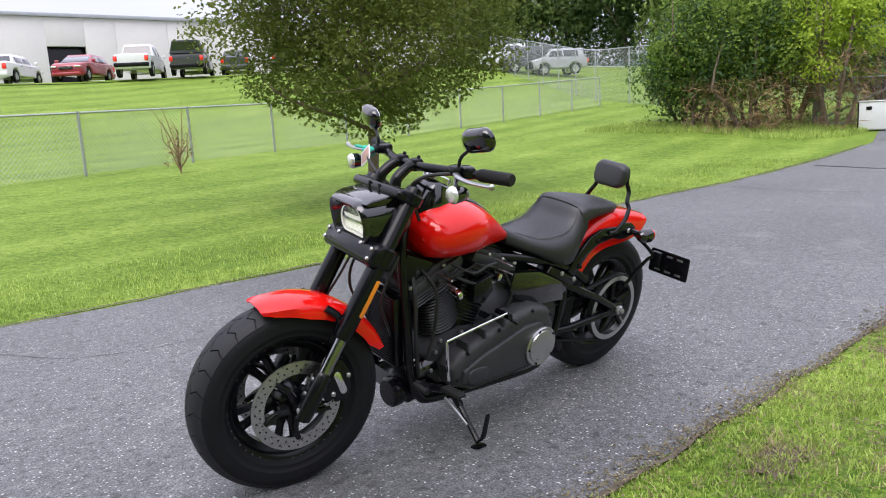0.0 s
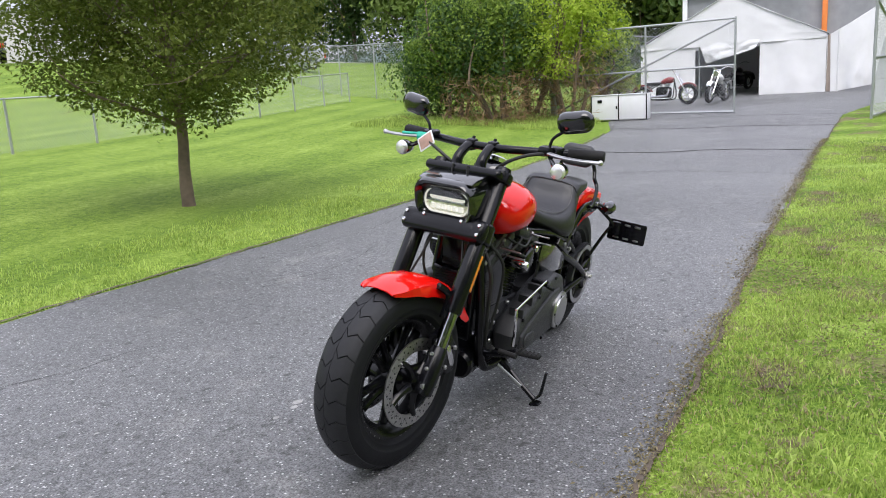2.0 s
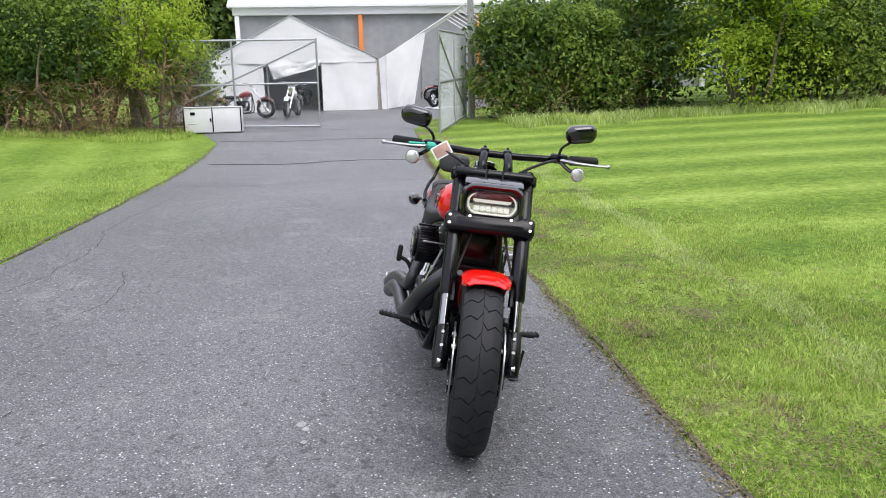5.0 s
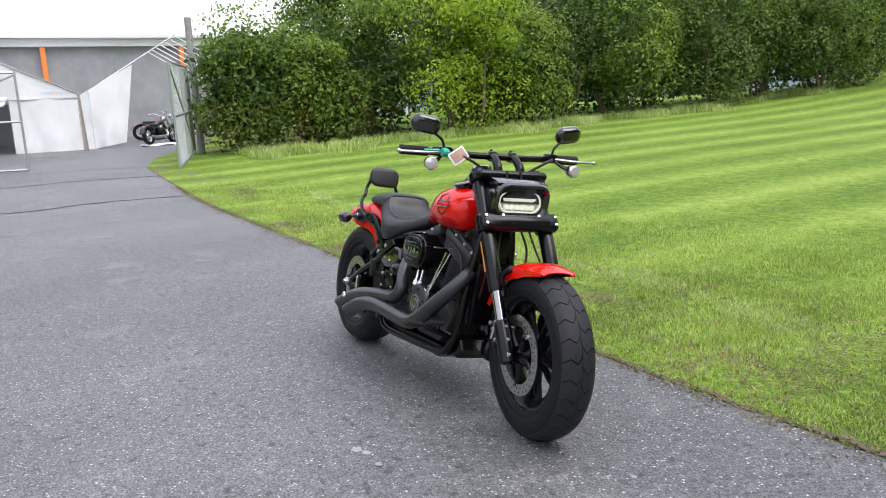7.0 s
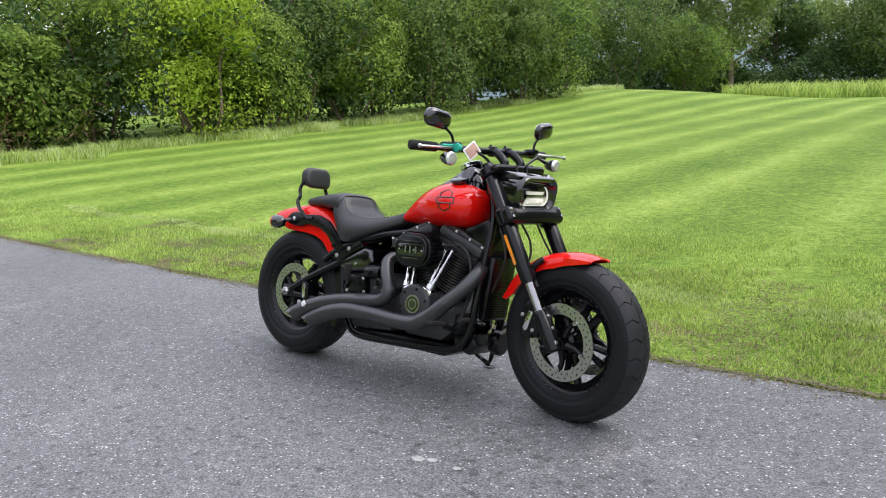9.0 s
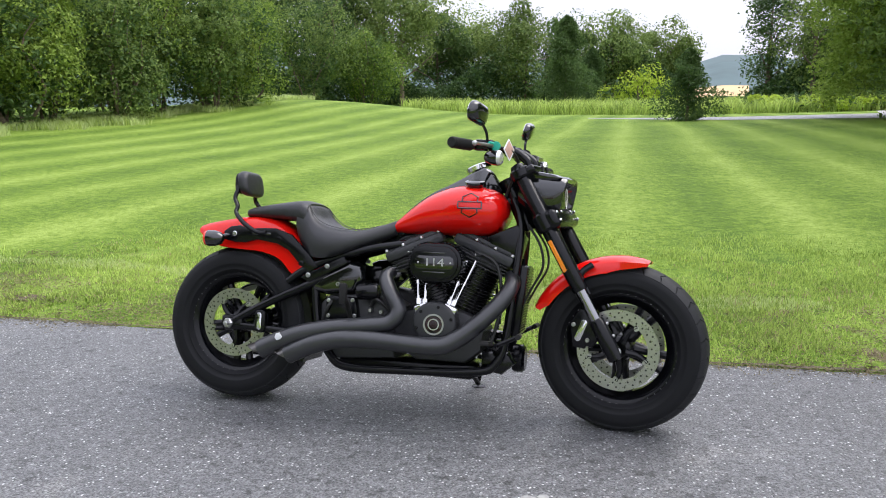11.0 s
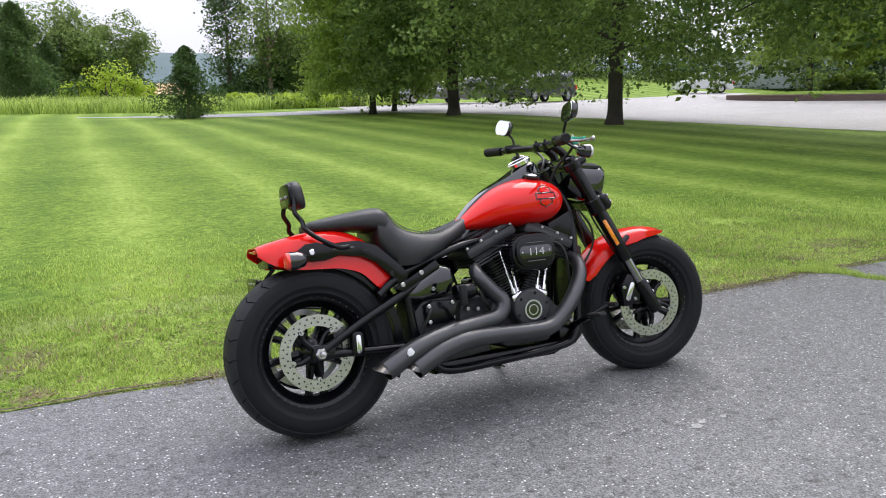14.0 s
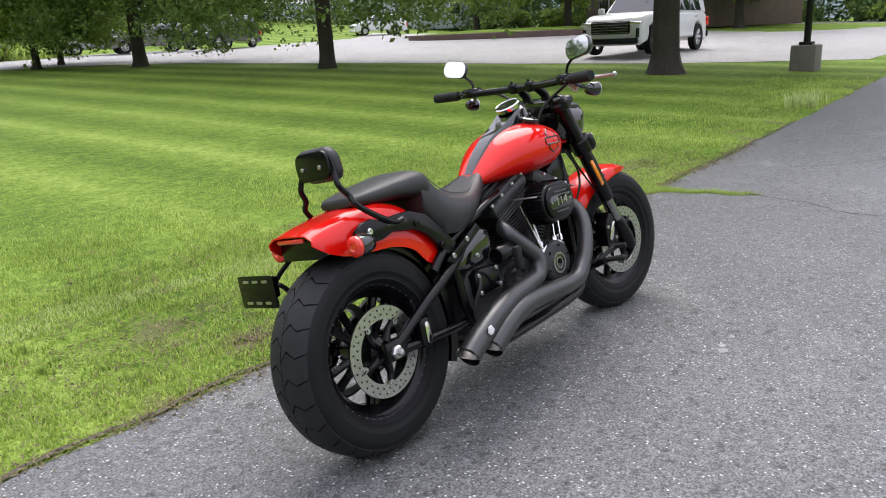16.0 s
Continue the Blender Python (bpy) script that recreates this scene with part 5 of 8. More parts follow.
# storage building behind, walled with plastic sheeting
BX = -36.5
bz = gzf(BX, 4)
hall = thing("storage_building", "long white-roofed shed walled with grey plastic sheeting", "building", m=pose(0, 0, 0))
for k in range(8):
    y0 = -6.4 + k * 3.0
    bm = bmesh.new()
    cloth(bm, [(BX, y0, bz - 0.1), (BX, y0 + 3.0, bz - 0.1), (BX, y0 + 3.0, 5.0), (BX, y0, 5.0)], fold=0.12, seed=30 + k, nu=18)
    part("wall_sheet", bm, M_SHEET, hall, angle=70)
M_ORANGE = mat("orange_post", (0.75, 0.22, 0.04), 0.5)
for y, mt in ((-6.5, M_WHITE), (-0.43, M_ORANGE), (5.6, M_ORANGE), (11.6, M_WHITE), (17.6, M_WHITE)):
    bm = bmesh.new()
    rbox(bm, (BX + 0.2, y, (bz + 5.0) / 2), (0.2, 0.22, 5.0 - bz), 0.02)
    part("column", bm, mt, hall)
bm = bmesh.new()
rbox(bm, (BX + 0.1, 5.6, 5.25), (0.5, 24.6, 0.5), 0.03)
part("fascia", bm, M_WHITE, hall, "white eave fascia")
bm = bmesh.new()
prism(bm, [(BX + 0.6, 5.48), (BX - 5, 8.6), (BX - 11, 5.48), (BX - 11, 5.2), (BX + 0.6, 5.36)], -6.9, 18.1, 0.02)
part("roof", bm, M_WHITE, hall, "white sheet roof")
for y in (-6.4, 17.6):
    bm = bmesh.new()
    rbox(bm, (BX - 5.5, y, (bz + 5.2) / 2), (10.8, 0.12, 5.2 - bz), 0.02)
    part("end_wall", bm, M_WHITE, hall)
bm = bmesh.new()
rbox(bm, (BX - 10.9, 5.6, (bz + 5.2) / 2), (0.12, 24, 5.2 - bz), 0.02)
part("back_wall", bm, M_SHEET, hall)


# ---- simpler motorcycles in the yard ----
def yard_bike(x, y, yaw, paint, label, lean=-7):
    root = thing("motorcycle", label, "motorcycle", "motorcycles in the yard", m=pose(x, y, gzf(x, y) + 0.005, 0, 0, yaw) @ pose(0, 0, 0, lean, 0, 0))
    for cx, r in ((-0.75, 0.32), (0.85, 0.33)):
        bm = bmesh.new()
        lathe(bm, [(r - 0.11, -0.05), (r - 0.03, -0.065), (r, 0), (r - 0.03, 0.065), (r - 0.11, 0.05)], along_y0(cx, 0, r), 28, closed=True)
        w = part("tyre", bm, M_RUBBER, root)
        bm = bmesh.new()
        lathe(bm, [(r - 0.1, -0.035), (r - 0.1, 0.035), (r - 0.125, 0.03), (r - 0.125, -0.03)], along_y0(cx, 0, r), 28, closed=True)
        for k in range(9):
            a = 2 * math.pi * k / 9
            tube(bm, [(cx, 0, r), (cx + (r - 0.11) * math.cos(a), 0, r + (r - 0.11) * math.sin(a))], 0.012, 5, smooth=False)
        part("rim", bm, M_CHROME, root)
    for s in (-1, 1):
        bm = bmesh.new()
        tube(bm, [(0.85, s * 0.09, 0.33), (0.42, s * 0.09, 1.0)], 0.024, 8, smooth=False)
        part("fork_leg", bm, M_CHROME, root)
        bm = bmesh.new()
        tube(bm, [(0.36, 0, 0.82), (0.4, s * 0.1, 0.4), (0.3, s * 0.12, 0.2), (-0.4, s * 0.12, 0.2), (-0.75, s * 0.1, 0.32), (-0.4, s * 0.1, 0.6), (0.3, s * 0.04, 0.8)], 0.02, 8)
        part("frame_tube", bm, M_SATIN, root)
    bm = bmesh.new()
    bar = [(0.2, -0.42, 1.12), (0.32, -0.25, 1.14), (0.38, -0.08, 1.04), (0.38, 0.08, 1.04), (0.32, 0.25, 1.14), (0.2, 0.42, 1.12)]
    tube(bm, bar, 0.015, 8)
    part("handlebar", bm, M_CHROME, root)
    bm = bmesh.new()
    q = [(-0.12, 0.66, 0.74, 0.05), (0.0, 0.66, 0.86, 0.12), (0.2, 0.68, 0.92, 0.14), (0.34, 0.74, 0.88, 0.08)]
    rings = []
    for px, lo, hi, w in q:
        rings.append([Vector((px, w * math.cos(a), (lo + hi) / 2 + (hi - lo) / 2 * math.sin(a))) for a in (2 * math.pi * k / 16 for k in range(16))])
    ring_bridge(bm, rings)
    part("fuel_tank", bm, paint, root)
    bm = bmesh.new()
    rbox(bm, (-0.35, 0, 0.7), (0.55, 0.26, 0.1), 0.04)
    part("seat", bm, M_LEATHER, root)
    bm = bmesh.new()
    rings = []
    for a in np.linspace(radians(20), radians(170), 12):
        rings.append([Vector((-0.75 + 0.37 * math.cos(a), yy, 0.33 + (0.37 + dr) * math.sin(a))) for yy, dr in ((-0.1, -0.04), (-0.09, 0), (0.09, 0), (0.1, -0.04), (0.09, -0.012), (-0.09, -0.012))])
    ring_bridge(bm, rings)
    part("rear_fender", bm, paint, root)
    bm = bmesh.new()
    rings = []
    for a in np.linspace(radians(40), radians(150), 10):
        rings.append([Vector((0.85 + 0.37 * math.cos(a), yy, 0.33 + (0.37 + dr) * math.sin(a))) for yy, dr in ((-0.08, -0.04), (-0.07, 0), (0.07, 0), (0.08, -0.04), (0.07, -0.012), (-0.07, -0.012))])
    ring_bridge(bm, rings)
    part("front_fender", bm, paint, root)
    bm = bmesh.new()
    rbox(bm, (0.02, 0, 0.42), (0.5, 0.28, 0.36), 0.08)
    part("engine", bm, M_SATIN, root)
    for sg in (-1, 1):
        bm = bmesh.new()
        tube(bm, [(0.05, 0, 0.5), (0.05 + sg * 0.13, 0, 0.74)], 0.085, 12, smooth=False)
        part("cylinder", bm, M_ALU, root)
    bm = bmesh.new()
    tube(bm, [(0.25, -0.16, 0.5), (0.2, -0.2, 0.3), (-0.2, -0.21, 0.26), (-0.9, -0.22, 0.28)], 0.04, 10)
    part("exhaust_pipe", bm, M_CHROME, root)
    bm = bmesh.new()
    lathe(bm, [(0.03, -0.1), (0.08, -0.05), (0.09, 0.0), (0.08, 0.01)], Matrix.Translation((0.52, 0, 0.92)) @ Matrix.Rotation(radians(90), 4, "Y"), 18)
    part("headlight", bm, M_CHROME, root)
    return root


def along_y0(x, y, z):
    return Matrix.Translation((x, y, z)) @ Matrix.Rotation(radians(-90), 4, "X")


M_MAROON = mat("maroon_paint", (0.25, 0.015, 0.02), 0.3, coat=0.8)
M_BLACKP = mat("black_paint", (0.012, 0.012, 0.013), 0.3, coat=0.6)
yard_bike(-22.9, -4.5, 78, M_MAROON, "maroon custom motorcycle with chrome parts in the yard")
yard_bike(-23.3, -2.85, -8, M_WHITE, "white motorcycle with chrome parts in the tent doorway")
yard_bike(-26.4, 2.75, 140, M_BLACKP, "black motorcycle under a bare tent frame")
yard_bike(-28.0, 4.2, 120, M_BLACKP, "black motorcycle under a bare tent frame")
yard_bike(-29.6, 3.2, 100, M_MAROON, "dark red motorcycle under a bare tent frame")
yard_bike(-30.4, -3.2, -20, M_BLACKP, "black motorcycle inside the white tent")
bm = bmesh.new()
cloth(bm, [(-25.6, 1.9, gzf(-25.6, 2.4) + 0.02), (-25.2, 3.2, gzf(-25.2, 3.2) + 0.02), (-25.7, 3.3, gzf(-25.7, 3.3) + 0.06), (-26.0, 2.0, gzf(-26, 2) + 0.06)], fold=0.04, seed=77, both=0.01)
solo("tarpaulin", bm, M_TARP, "crumpled white tarpaulin on the asphalt", "tarpaulin")


# ---- cars ----
def car(x, y, yaw, style, paint, label, group):
    """Car pointing along +x. style: length, width, height and the side outline."""
    L, W, H, hood, roof0, roof1, tail, ground_c, wr = style
    root = thing("car", label, "car", group, m=pose(x, y, gzf(x, y) + 0.03, 0, 0, yaw))
    hl = L / 2
    belt = hood + 0.06
    ax_f, ax_r = hl - 0.9, -hl + 1.0
    out = [(-hl, ground_c + 0.12), (-hl + 0.04, tail), (-hl + 0.25, tail + 0.05), (roof1 - 0.1, belt), (roof0 + 0.75, belt - 0.02), (hl - 0.7, hood + 0.01), (hl - 0.3, hood - 0.04), (hl - 0.1, hood - 0.12), (hl - 0.02, hood - 0.24), (hl, ground_c + 0.3), (hl - 0.06, ground_c)]
    low = []
    for cx in (ax_f, ax_r):
        low += [(cx + (wr + 0.07) * math.cos(a), max(ground_c, wr + (wr + 0.07) * math.sin(a))) for a in np.linspace(0, math.pi, 9)]
    low += [(-hl + 0.08, ground_c)]
    bm = bmesh.new()
    prism(bm, out + low, -W / 2, W / 2, 0.09, seg=4)
    for v in bm.verts:
        v.co.y *= 1 - 0.07 * max(0, (v.co.z - 0.6)) - 0.13 * (abs(v.co.x) / hl) ** 4
        if v.co.x > hl - 0.5:
            v.co.x -= 0.22 * (2 * v.co.y / W) ** 4
    part("body", bm, paint, root, angle=40)
    gh = [(-hl + 0.3 if roof1 < -hl + 0.9 else roof1 - 0.45, belt - 0.05), (roof1, H), (roof0, H), (roof0 + 0.8, belt - 0.05)]
    bm = bmesh.new()
    prism(bm, gh, -W / 2 + 0.08, W / 2 - 0.08, 0.07, seg=3)
    for v in bm.verts:
        v.co.y *= 1 - 0.22 * max(0, v.co.z - belt) / max(0.2, H - belt)
    part("cabin", bm, paint, root, angle=40)
    bm = bmesh.new()
    zc, hw = (belt + H) / 2, W / 2 - 0.06
    nwin = 3 if L > 4.9 and roof1 < -1 else 2
    xs = np.linspace(gh[0][0] + 0.42, roof0 + 0.42, nwin + 1)
    for s in (-1, 1):
        for a, b in zip(xs, xs[1:]):
            bm = bmesh.new()
            prism(bm, [(a + 0.05, belt + 0.02), (a + 0.09, H - 0.14), (b - (0.3 if b == xs[-1] else 0.02), H - 0.14), (b - 0.03, belt + 0.02)], s * (hw - 0.1), s * (hw + 0.012), 0.02)
            for v in bm.verts:
                v.co.y *= 1 - 0.22 * max(0, v.co.z - belt) / max(0.2, H - belt)
            part("side_window", bm, M_TEXTILE, root)
    for xa, xb, nm in ((roof0 + 0.7, roof0 + 0.12, "windscreen"), (gh[0][0] + 0.06, roof1 - 0.1, "rear_window")):
        bm = bmesh.new()
        f = 0.03 if nm == "windscreen" else -0.03
        rings = [[Vector((xa + f + o, yy, belt + 0.03)) for o, yy in ((0, -hw * 0.86), (0, hw * 0.86), (-f, hw * 0.86), (-f, -hw * 0.86))], [Vector((xb + f * 1.5 + o, yy, H - 0.1)) for o, yy in ((0, -hw * 0.72), (0, hw * 0.72), (-f, hw * 0.72), (-f, -hw * 0.72))]]
        ring_bridge(bm, rings)
        part(nm, bm, M_TEXTILE, root)
    for cx in (ax_f, ax_r):
        for s in (-1, 1):
            bm = bmesh.new()
            lathe(bm, [(wr * 0.62, -0.1), (wr * 0.97, -0.1), (wr, -0.06), (wr, 0.06), (wr * 0.97, 0.1), (wr * 0.62, 0.1)], along_y0(cx, s * (W / 2 - 0.13), wr), 28, closed=True)
            w = part("wheel", bm, M_RUBBER, root)
            bm = bmesh.new()
            lathe(bm, [(wr * 0.64, -0.085), (wr * 0.64, 0.085), (wr * 0.58, 0.07), (wr * 0.58, -0.07)], along_y0(cx, s * (W / 2 - 0.13), wr), 28, closed=True)
            for k in range(6):
                a = 2 * math.pi * k / 6
                tube(bm, [(cx, s * (W / 2 - 0.09), wr), (cx + wr * 0.6 * math.cos(a), s * (W / 2 - 0.07), wr + wr * 0.6 * math.sin(a))], 0.04, 6, smooth=False)
            part("rim", bm, M_ALU, w)
    zl = hood - 0.25
    tall = H > 1.7
    for s in (-1, 1):
        bm = bmesh.new()
        rbox(bm, (hl - 0.1, s * (W / 2 - 0.27), zl), (0.18, 0.34, 0.1), 0.04)
        part("headlight", bm, M_CHROME, root, "bright headlight")
        if tall:
            bm = bmesh.new()
            rbox(bm, (hl - 0.07, s * (W / 2 - 0.2), zl - 0.26), (0.12, 0.08, 0.26), 0.03)
            part("fog_light_housing", bm, M_SATIN, root)
        bm = bmesh.new()
        rbox(bm, (-hl + 0.03, s * (W / 2 - 0.18), tail - 0.22), (0.1, 0.2, 0.28), 0.03)
        part("tail_light", bm, M_REDLENS, root, "red tail light")
        bm = bmesh.new()
        rbox(bm, (roof0 + 0.62, s * (W / 2 + 0.08), belt + 0.08), (0.12, 0.2, 0.16), 0.04)
        part("door_mirror", bm, paint, root)
        for hx in (roof0 + 0.05, (roof0 + roof1) / 2 - 0.25):
            bm = bmesh.new()
            rbox(bm, (hx, s * (W / 2 - 0.005), belt - 0.16), (0.2, 0.035, 0.035), 0.01)
            part("door_handle", bm, M_CHROME, root)
    bm = bmesh.new()
    gh_z, gw = (0.36, 0.58) if tall else (0.16, 0.42)
    rbox(bm, (hl - 0.055, 0, zl - 0.1 if tall else zl - 0.06), (0.13, W * gw, gh_z), 0.05)
    g = part("grille", bm, M_SATIN, root, "black grille")
    for k in range(5 if tall else 3):
        bm = bmesh.new()
        rbox(bm, (hl + 0.01, 0, zl - 0.24 + 0.07 * k if tall else zl - 0.1 + 0.04 * k), (0.014, W * gw * 0.94, 0.009), 0.003, seg=1)
        part("grille_bar", bm, M_ALU, g)
    bm = bmesh.new()
    rbox(bm, (hl - 0.03, 0, ground_c + 0.12), (0.14, W * 0.84, 0.16), 0.06)
    part("front_bumper", bm, M_SATIN if H > 1.7 else paint, root)
    bm = bmesh.new()
    rbox(bm, (-hl + 0.04, 0, ground_c + 0.2), (0.16, W * 0.92, 0.22), 0.05)
    part("rear_bumper", bm, M_SATIN if H > 1.7 else paint, root)
    return root


SUV = (5.3, 2.02, 1.88, 1.12, 0.35, -2.45, 1.1, 0.28, 0.4)
SEDAN = (4.7, 1.8, 1.45, 0.95, 0.35, -1.15, 1.0, 0.22, 0.33)
PICKUP = (5.6, 1.95, 1.85, 1.15, 0.85, -0.55, 1.15, 0.4, 0.4)
CROSSOVER = (4.6, 1.85, 1.62, 1.0, 0.45, -1.75, 1.0, 0.25, 0.35)
JEEP = (4.2, 1.85, 1.82, 1.2, 0.5, -1.75, 1.15, 0.45, 0.4)
M_SILVER = mat("silver_paint", (0.45, 0.46, 0.47), 0.3, 0.5, coat=0.7)
M_PEWTER = mat("pewter_paint", (0.2, 0.195, 0.185), 0.3, 0.4, coat=0.8)
M_CARRED = mat("car_red", (0.3, 0.02, 0.03), 0.3, coat=0.8)
M_CARGREY = mat("car_grey", (0.05, 0.055, 0.06), 0.3, coat=0.8)
G1, G2 = "cars in the lower car park", "cars in the upper car park"
car(20.2, 9.0, 182, SUV, M_WHITE, "large white sport utility vehicle parked behind the oaks", G1)
car(20.08, 43.77, 168, SEDAN, M_SILVER, "silver saloon car parked under the oaks", G1)
car(21.64, 40.82, 158, CROSSOVER, M_PEWTER, "pewter grey sport utility vehicle parked under the oaks", G1)
car(24.6, 37.7, 200, SUV, M_CARGREY, "black sport utility vehicle parked under the oaks", G1)
car(44.3, 44.3, 152, CROSSOVER, M_WHITE, "white crossover at the far end of the car park", G1)
car(-7.4, -43.2, 236, SEDAN, M_WHITE, "white saloon car on the upper car park", G2)
car(-11.0, -43.0, 52, SEDAN, M_CARRED, "dark red saloon car on the upper car park", G2)
car(-13.9, -42.2, 240, PICKUP, M_WHITE, "white pickup truck on the upper car park", G2)
car(-17.0, -42.4, 240, SUV, M_CARGREY, "dark grey sport utility vehicle on the upper car park", G2)
car(-20.4, -43.5, 240, SEDAN, M_CARGREY, "black car on the upper car park", G2)
car(-24.0, -43.5, 240, SUV, M_CARGREY, "black van on the upper car park", G2)
car(-38.4, -38.0, 330, JEEP, M_WHITE, "white off-road vehicle behind the tall fence", G2)
car(-39.5, -36.3, 330, JEEP, M_CARGREY, "black off-road vehicle behind the tall fence", G2)
car(-40.5, -34.4, 330, JEEP, M_SILVER, "grey off-road vehicle behind the tall fence", G2)

# warehouse behind the upper car park
M_CLAD = mat("pale_cladding", (0.62, 0.61, 0.58), 0.6, var=0.05, scale=2)
ware = thing("warehouse", "long pale flat-roofed warehouse with a dark loading door", "building", m=pose(0, 0, 0))
wz = gzf(0, -64)
for k in range(22):
    if k in (11, 12):
        continue
    x0 = -70 + k * 4.5
    bm = bmesh.new()
    rbox(bm, (x0 + 2.25, -66.2, (wz + 10.6) / 2), (4.49, 0.4, 10.6 - wz), 0.02)
    part("wall_panel", bm, M_CLAD, ware)
for x0, x1, z0, z1 in ((-20.5, -18.0, wz, 10.6), (-15.0, -11.5, wz, 10.6), (-18.0, -15.0, 8.3, 10.6)):
    bm = bmesh.new()
    rbox(bm, ((x0 + x1) / 2, -66.2, (z0 + z1) / 2), (x1 - x0, 0.4, z1 - z0), 0.02)
    part("wall_panel", bm, M_CLAD, ware)
# black sheet behind the opening, paints the dark inside the doorway
bm = bmesh.new()
rbox(bm, (-16.5, -66.6, (wz + 8.3) / 2), (3.1, 0.2, 8.3 - wz), 0.02)
part("doorway_shade_panel", bm, M_SATIN, ware, "black panel standing in for the dark of the open loading door")
bm = bmesh.new()
rbox(bm, (-20.5, -66.1, 10.75), (99.4, 0.7, 0.3), 0.03)
part("roof_edge", bm, M_GALV, ware, "grey metal roof edge")
bm = bmesh.new()
rbox(bm, (-20.5, -82, 10.4), (99, 31, 0.3), 0.02)
part("roof", bm, M_GALV, ware)
for x in (-69.8, 28.8):
    bm = bmesh.new()
    rbox(bm, (x, -82, (wz + 10.3) / 2), (0.4, 31.2, 10.3 - wz), 0.02)
    part("side_wall", bm, M_CLAD, ware)

# lamp post at the car park
lx, ly = 15.6, 3.16
lz = gzf(lx, ly)
lamp = thing("lamp_post", "tall black lamp post on a concrete footing", "lamp post", m=pose(lx, ly, lz))
bm = bmesh.new()
rbox(bm, (0, 0, 0.22), (0.52, 0.52, 0.62), 0.03)
part("footing", bm, mat("concrete", (0.17, 0.155, 0.14), 0.9, var=0.2, scale=12, bump=0.5, bump_scale=40), lamp)
bm = bmesh.new()
rbox(bm, (0, 0, 0.56), (0.26, 0.26, 0.07), 0.01)
part("base_plate", bm, M_SATIN, lamp)
bm = bmesh.new()
tube(bm, [(0, 0, 0.55), (0, 0, 6.0)], 0.075, 12, smooth=False)
part("pole", bm, M_SATIN, lamp)

# planted island with a low brick kerb, and the house beyond
M_BRICK = mat("brick_edging", (0.13, 0.095, 0.08), 0.85, var=0.3, scale=20, bump=0.5, bump_scale=60)
IX, IY, IA = 35.9, 24.5, radians(126)
IZ = gzf(IX, IY)


def island_ring(a, b, z):
    """An oval round the island's middle, a and b its half axes."""
    out = []
    for k in range(48):
        u, v = a * math.cos(2 * math.pi * k / 48), b * math.sin(2 * math.pi * k / 48)
        out.append(Vector((IX + u * math.cos(IA) - v * math.sin(IA), IY + u * math.sin(IA) + v * math.cos(IA), z)))
    return out


bm = bmesh.new()
ring_bridge(bm, [island_ring(a, b, IZ + z) for a, b, z in ((6.5, 4.5, -0.35), (6.5, 4.5, 0.2), (6.47, 4.47, 0.23), (6.25, 4.25, 0.23), (6.22, 4.22, 0.1), (3, 2, 0.1))])
island = solo("planted_island", bm, M_BRICK, "low red-brown brick wall round a planted island", "island", kind="structure")
bm = bmesh.new()
ring_bridge(bm, [island_ring(a, b, IZ + z) for a, b, z in ((6.21, 4.21, 0.11), (5.6, 3.7, 0.26), (3, 2, 0.4))])
solo("island_lawn", bm, M_LAWN, "mown grass on the planted island", "lawn", kind="structure")
# courses of bricks on the wall's near side
course = bmesh.new()
rbox(course, (0, 0, 0), (0.29, 0.03, 0.085), 0.006, seg=1)
brick_mesh = link_mesh("brick", course, mat("wall_brick", (0.15, 0.1, 0.085), 0.85, var=0.3, scale=20, bump=0.5, bump_scale=60, objvar=0.6), False)
for row in range(3):
    for k in range(44):
        a = math.pi * (0.03 + 0.94 * (k + 0.5 * (row % 2)) / 44)
        u, v = 6.51 * math.cos(a), 4.51 * math.sin(a)
        tx, ty = -6.51 * math.sin(a), 4.51 * math.cos(a)
        p = new("brick", brick_mesh)
        p.parent = island
        p.matrix_world = pose(IX + u * math.cos(IA) - v * math.sin(IA), IY + u * math.sin(IA) + v * math.cos(IA), IZ - 0.02 + 0.095 * row, 0, 0, math.degrees(math.atan2(ty, tx)) + 126)
house = thing("house", "low brick house with a dark roof behind trees", "building", m=pose(47, 19, gzf(47, 19), 0, 0, 65))
bm = bmesh.new()
rbox(bm, (0, 0, 1.5), (12, 7, 3.2), 0.03)
part("wall", bm, M_BRICK, house)
bm = bmesh.new()
prism(bm, [(-4.0, 3.0), (4.0, 3.0), (0.0, 5.2)], -6.5, 6.5, 0.05, "x")
part("roof", bm, mat("dark_shingle", (0.07, 0.065, 0.06), 0.9, var=0.3, scale=30), house)
for x in (-4, -1.3, 1.4, 4):
    bm = bmesh.new()
    rbox(bm, (x, 3.5, 1.6), (1.1, 0.1, 1.3), 0.02)
    w = part("window", bm, M_WHITE, house)
    bm = bmesh.new()
    rbox(bm, (x, 3.55, 1.6), (0.95, 0.06, 1.15), 0.01)
    part("pane", bm, M_TEXTILE, w)

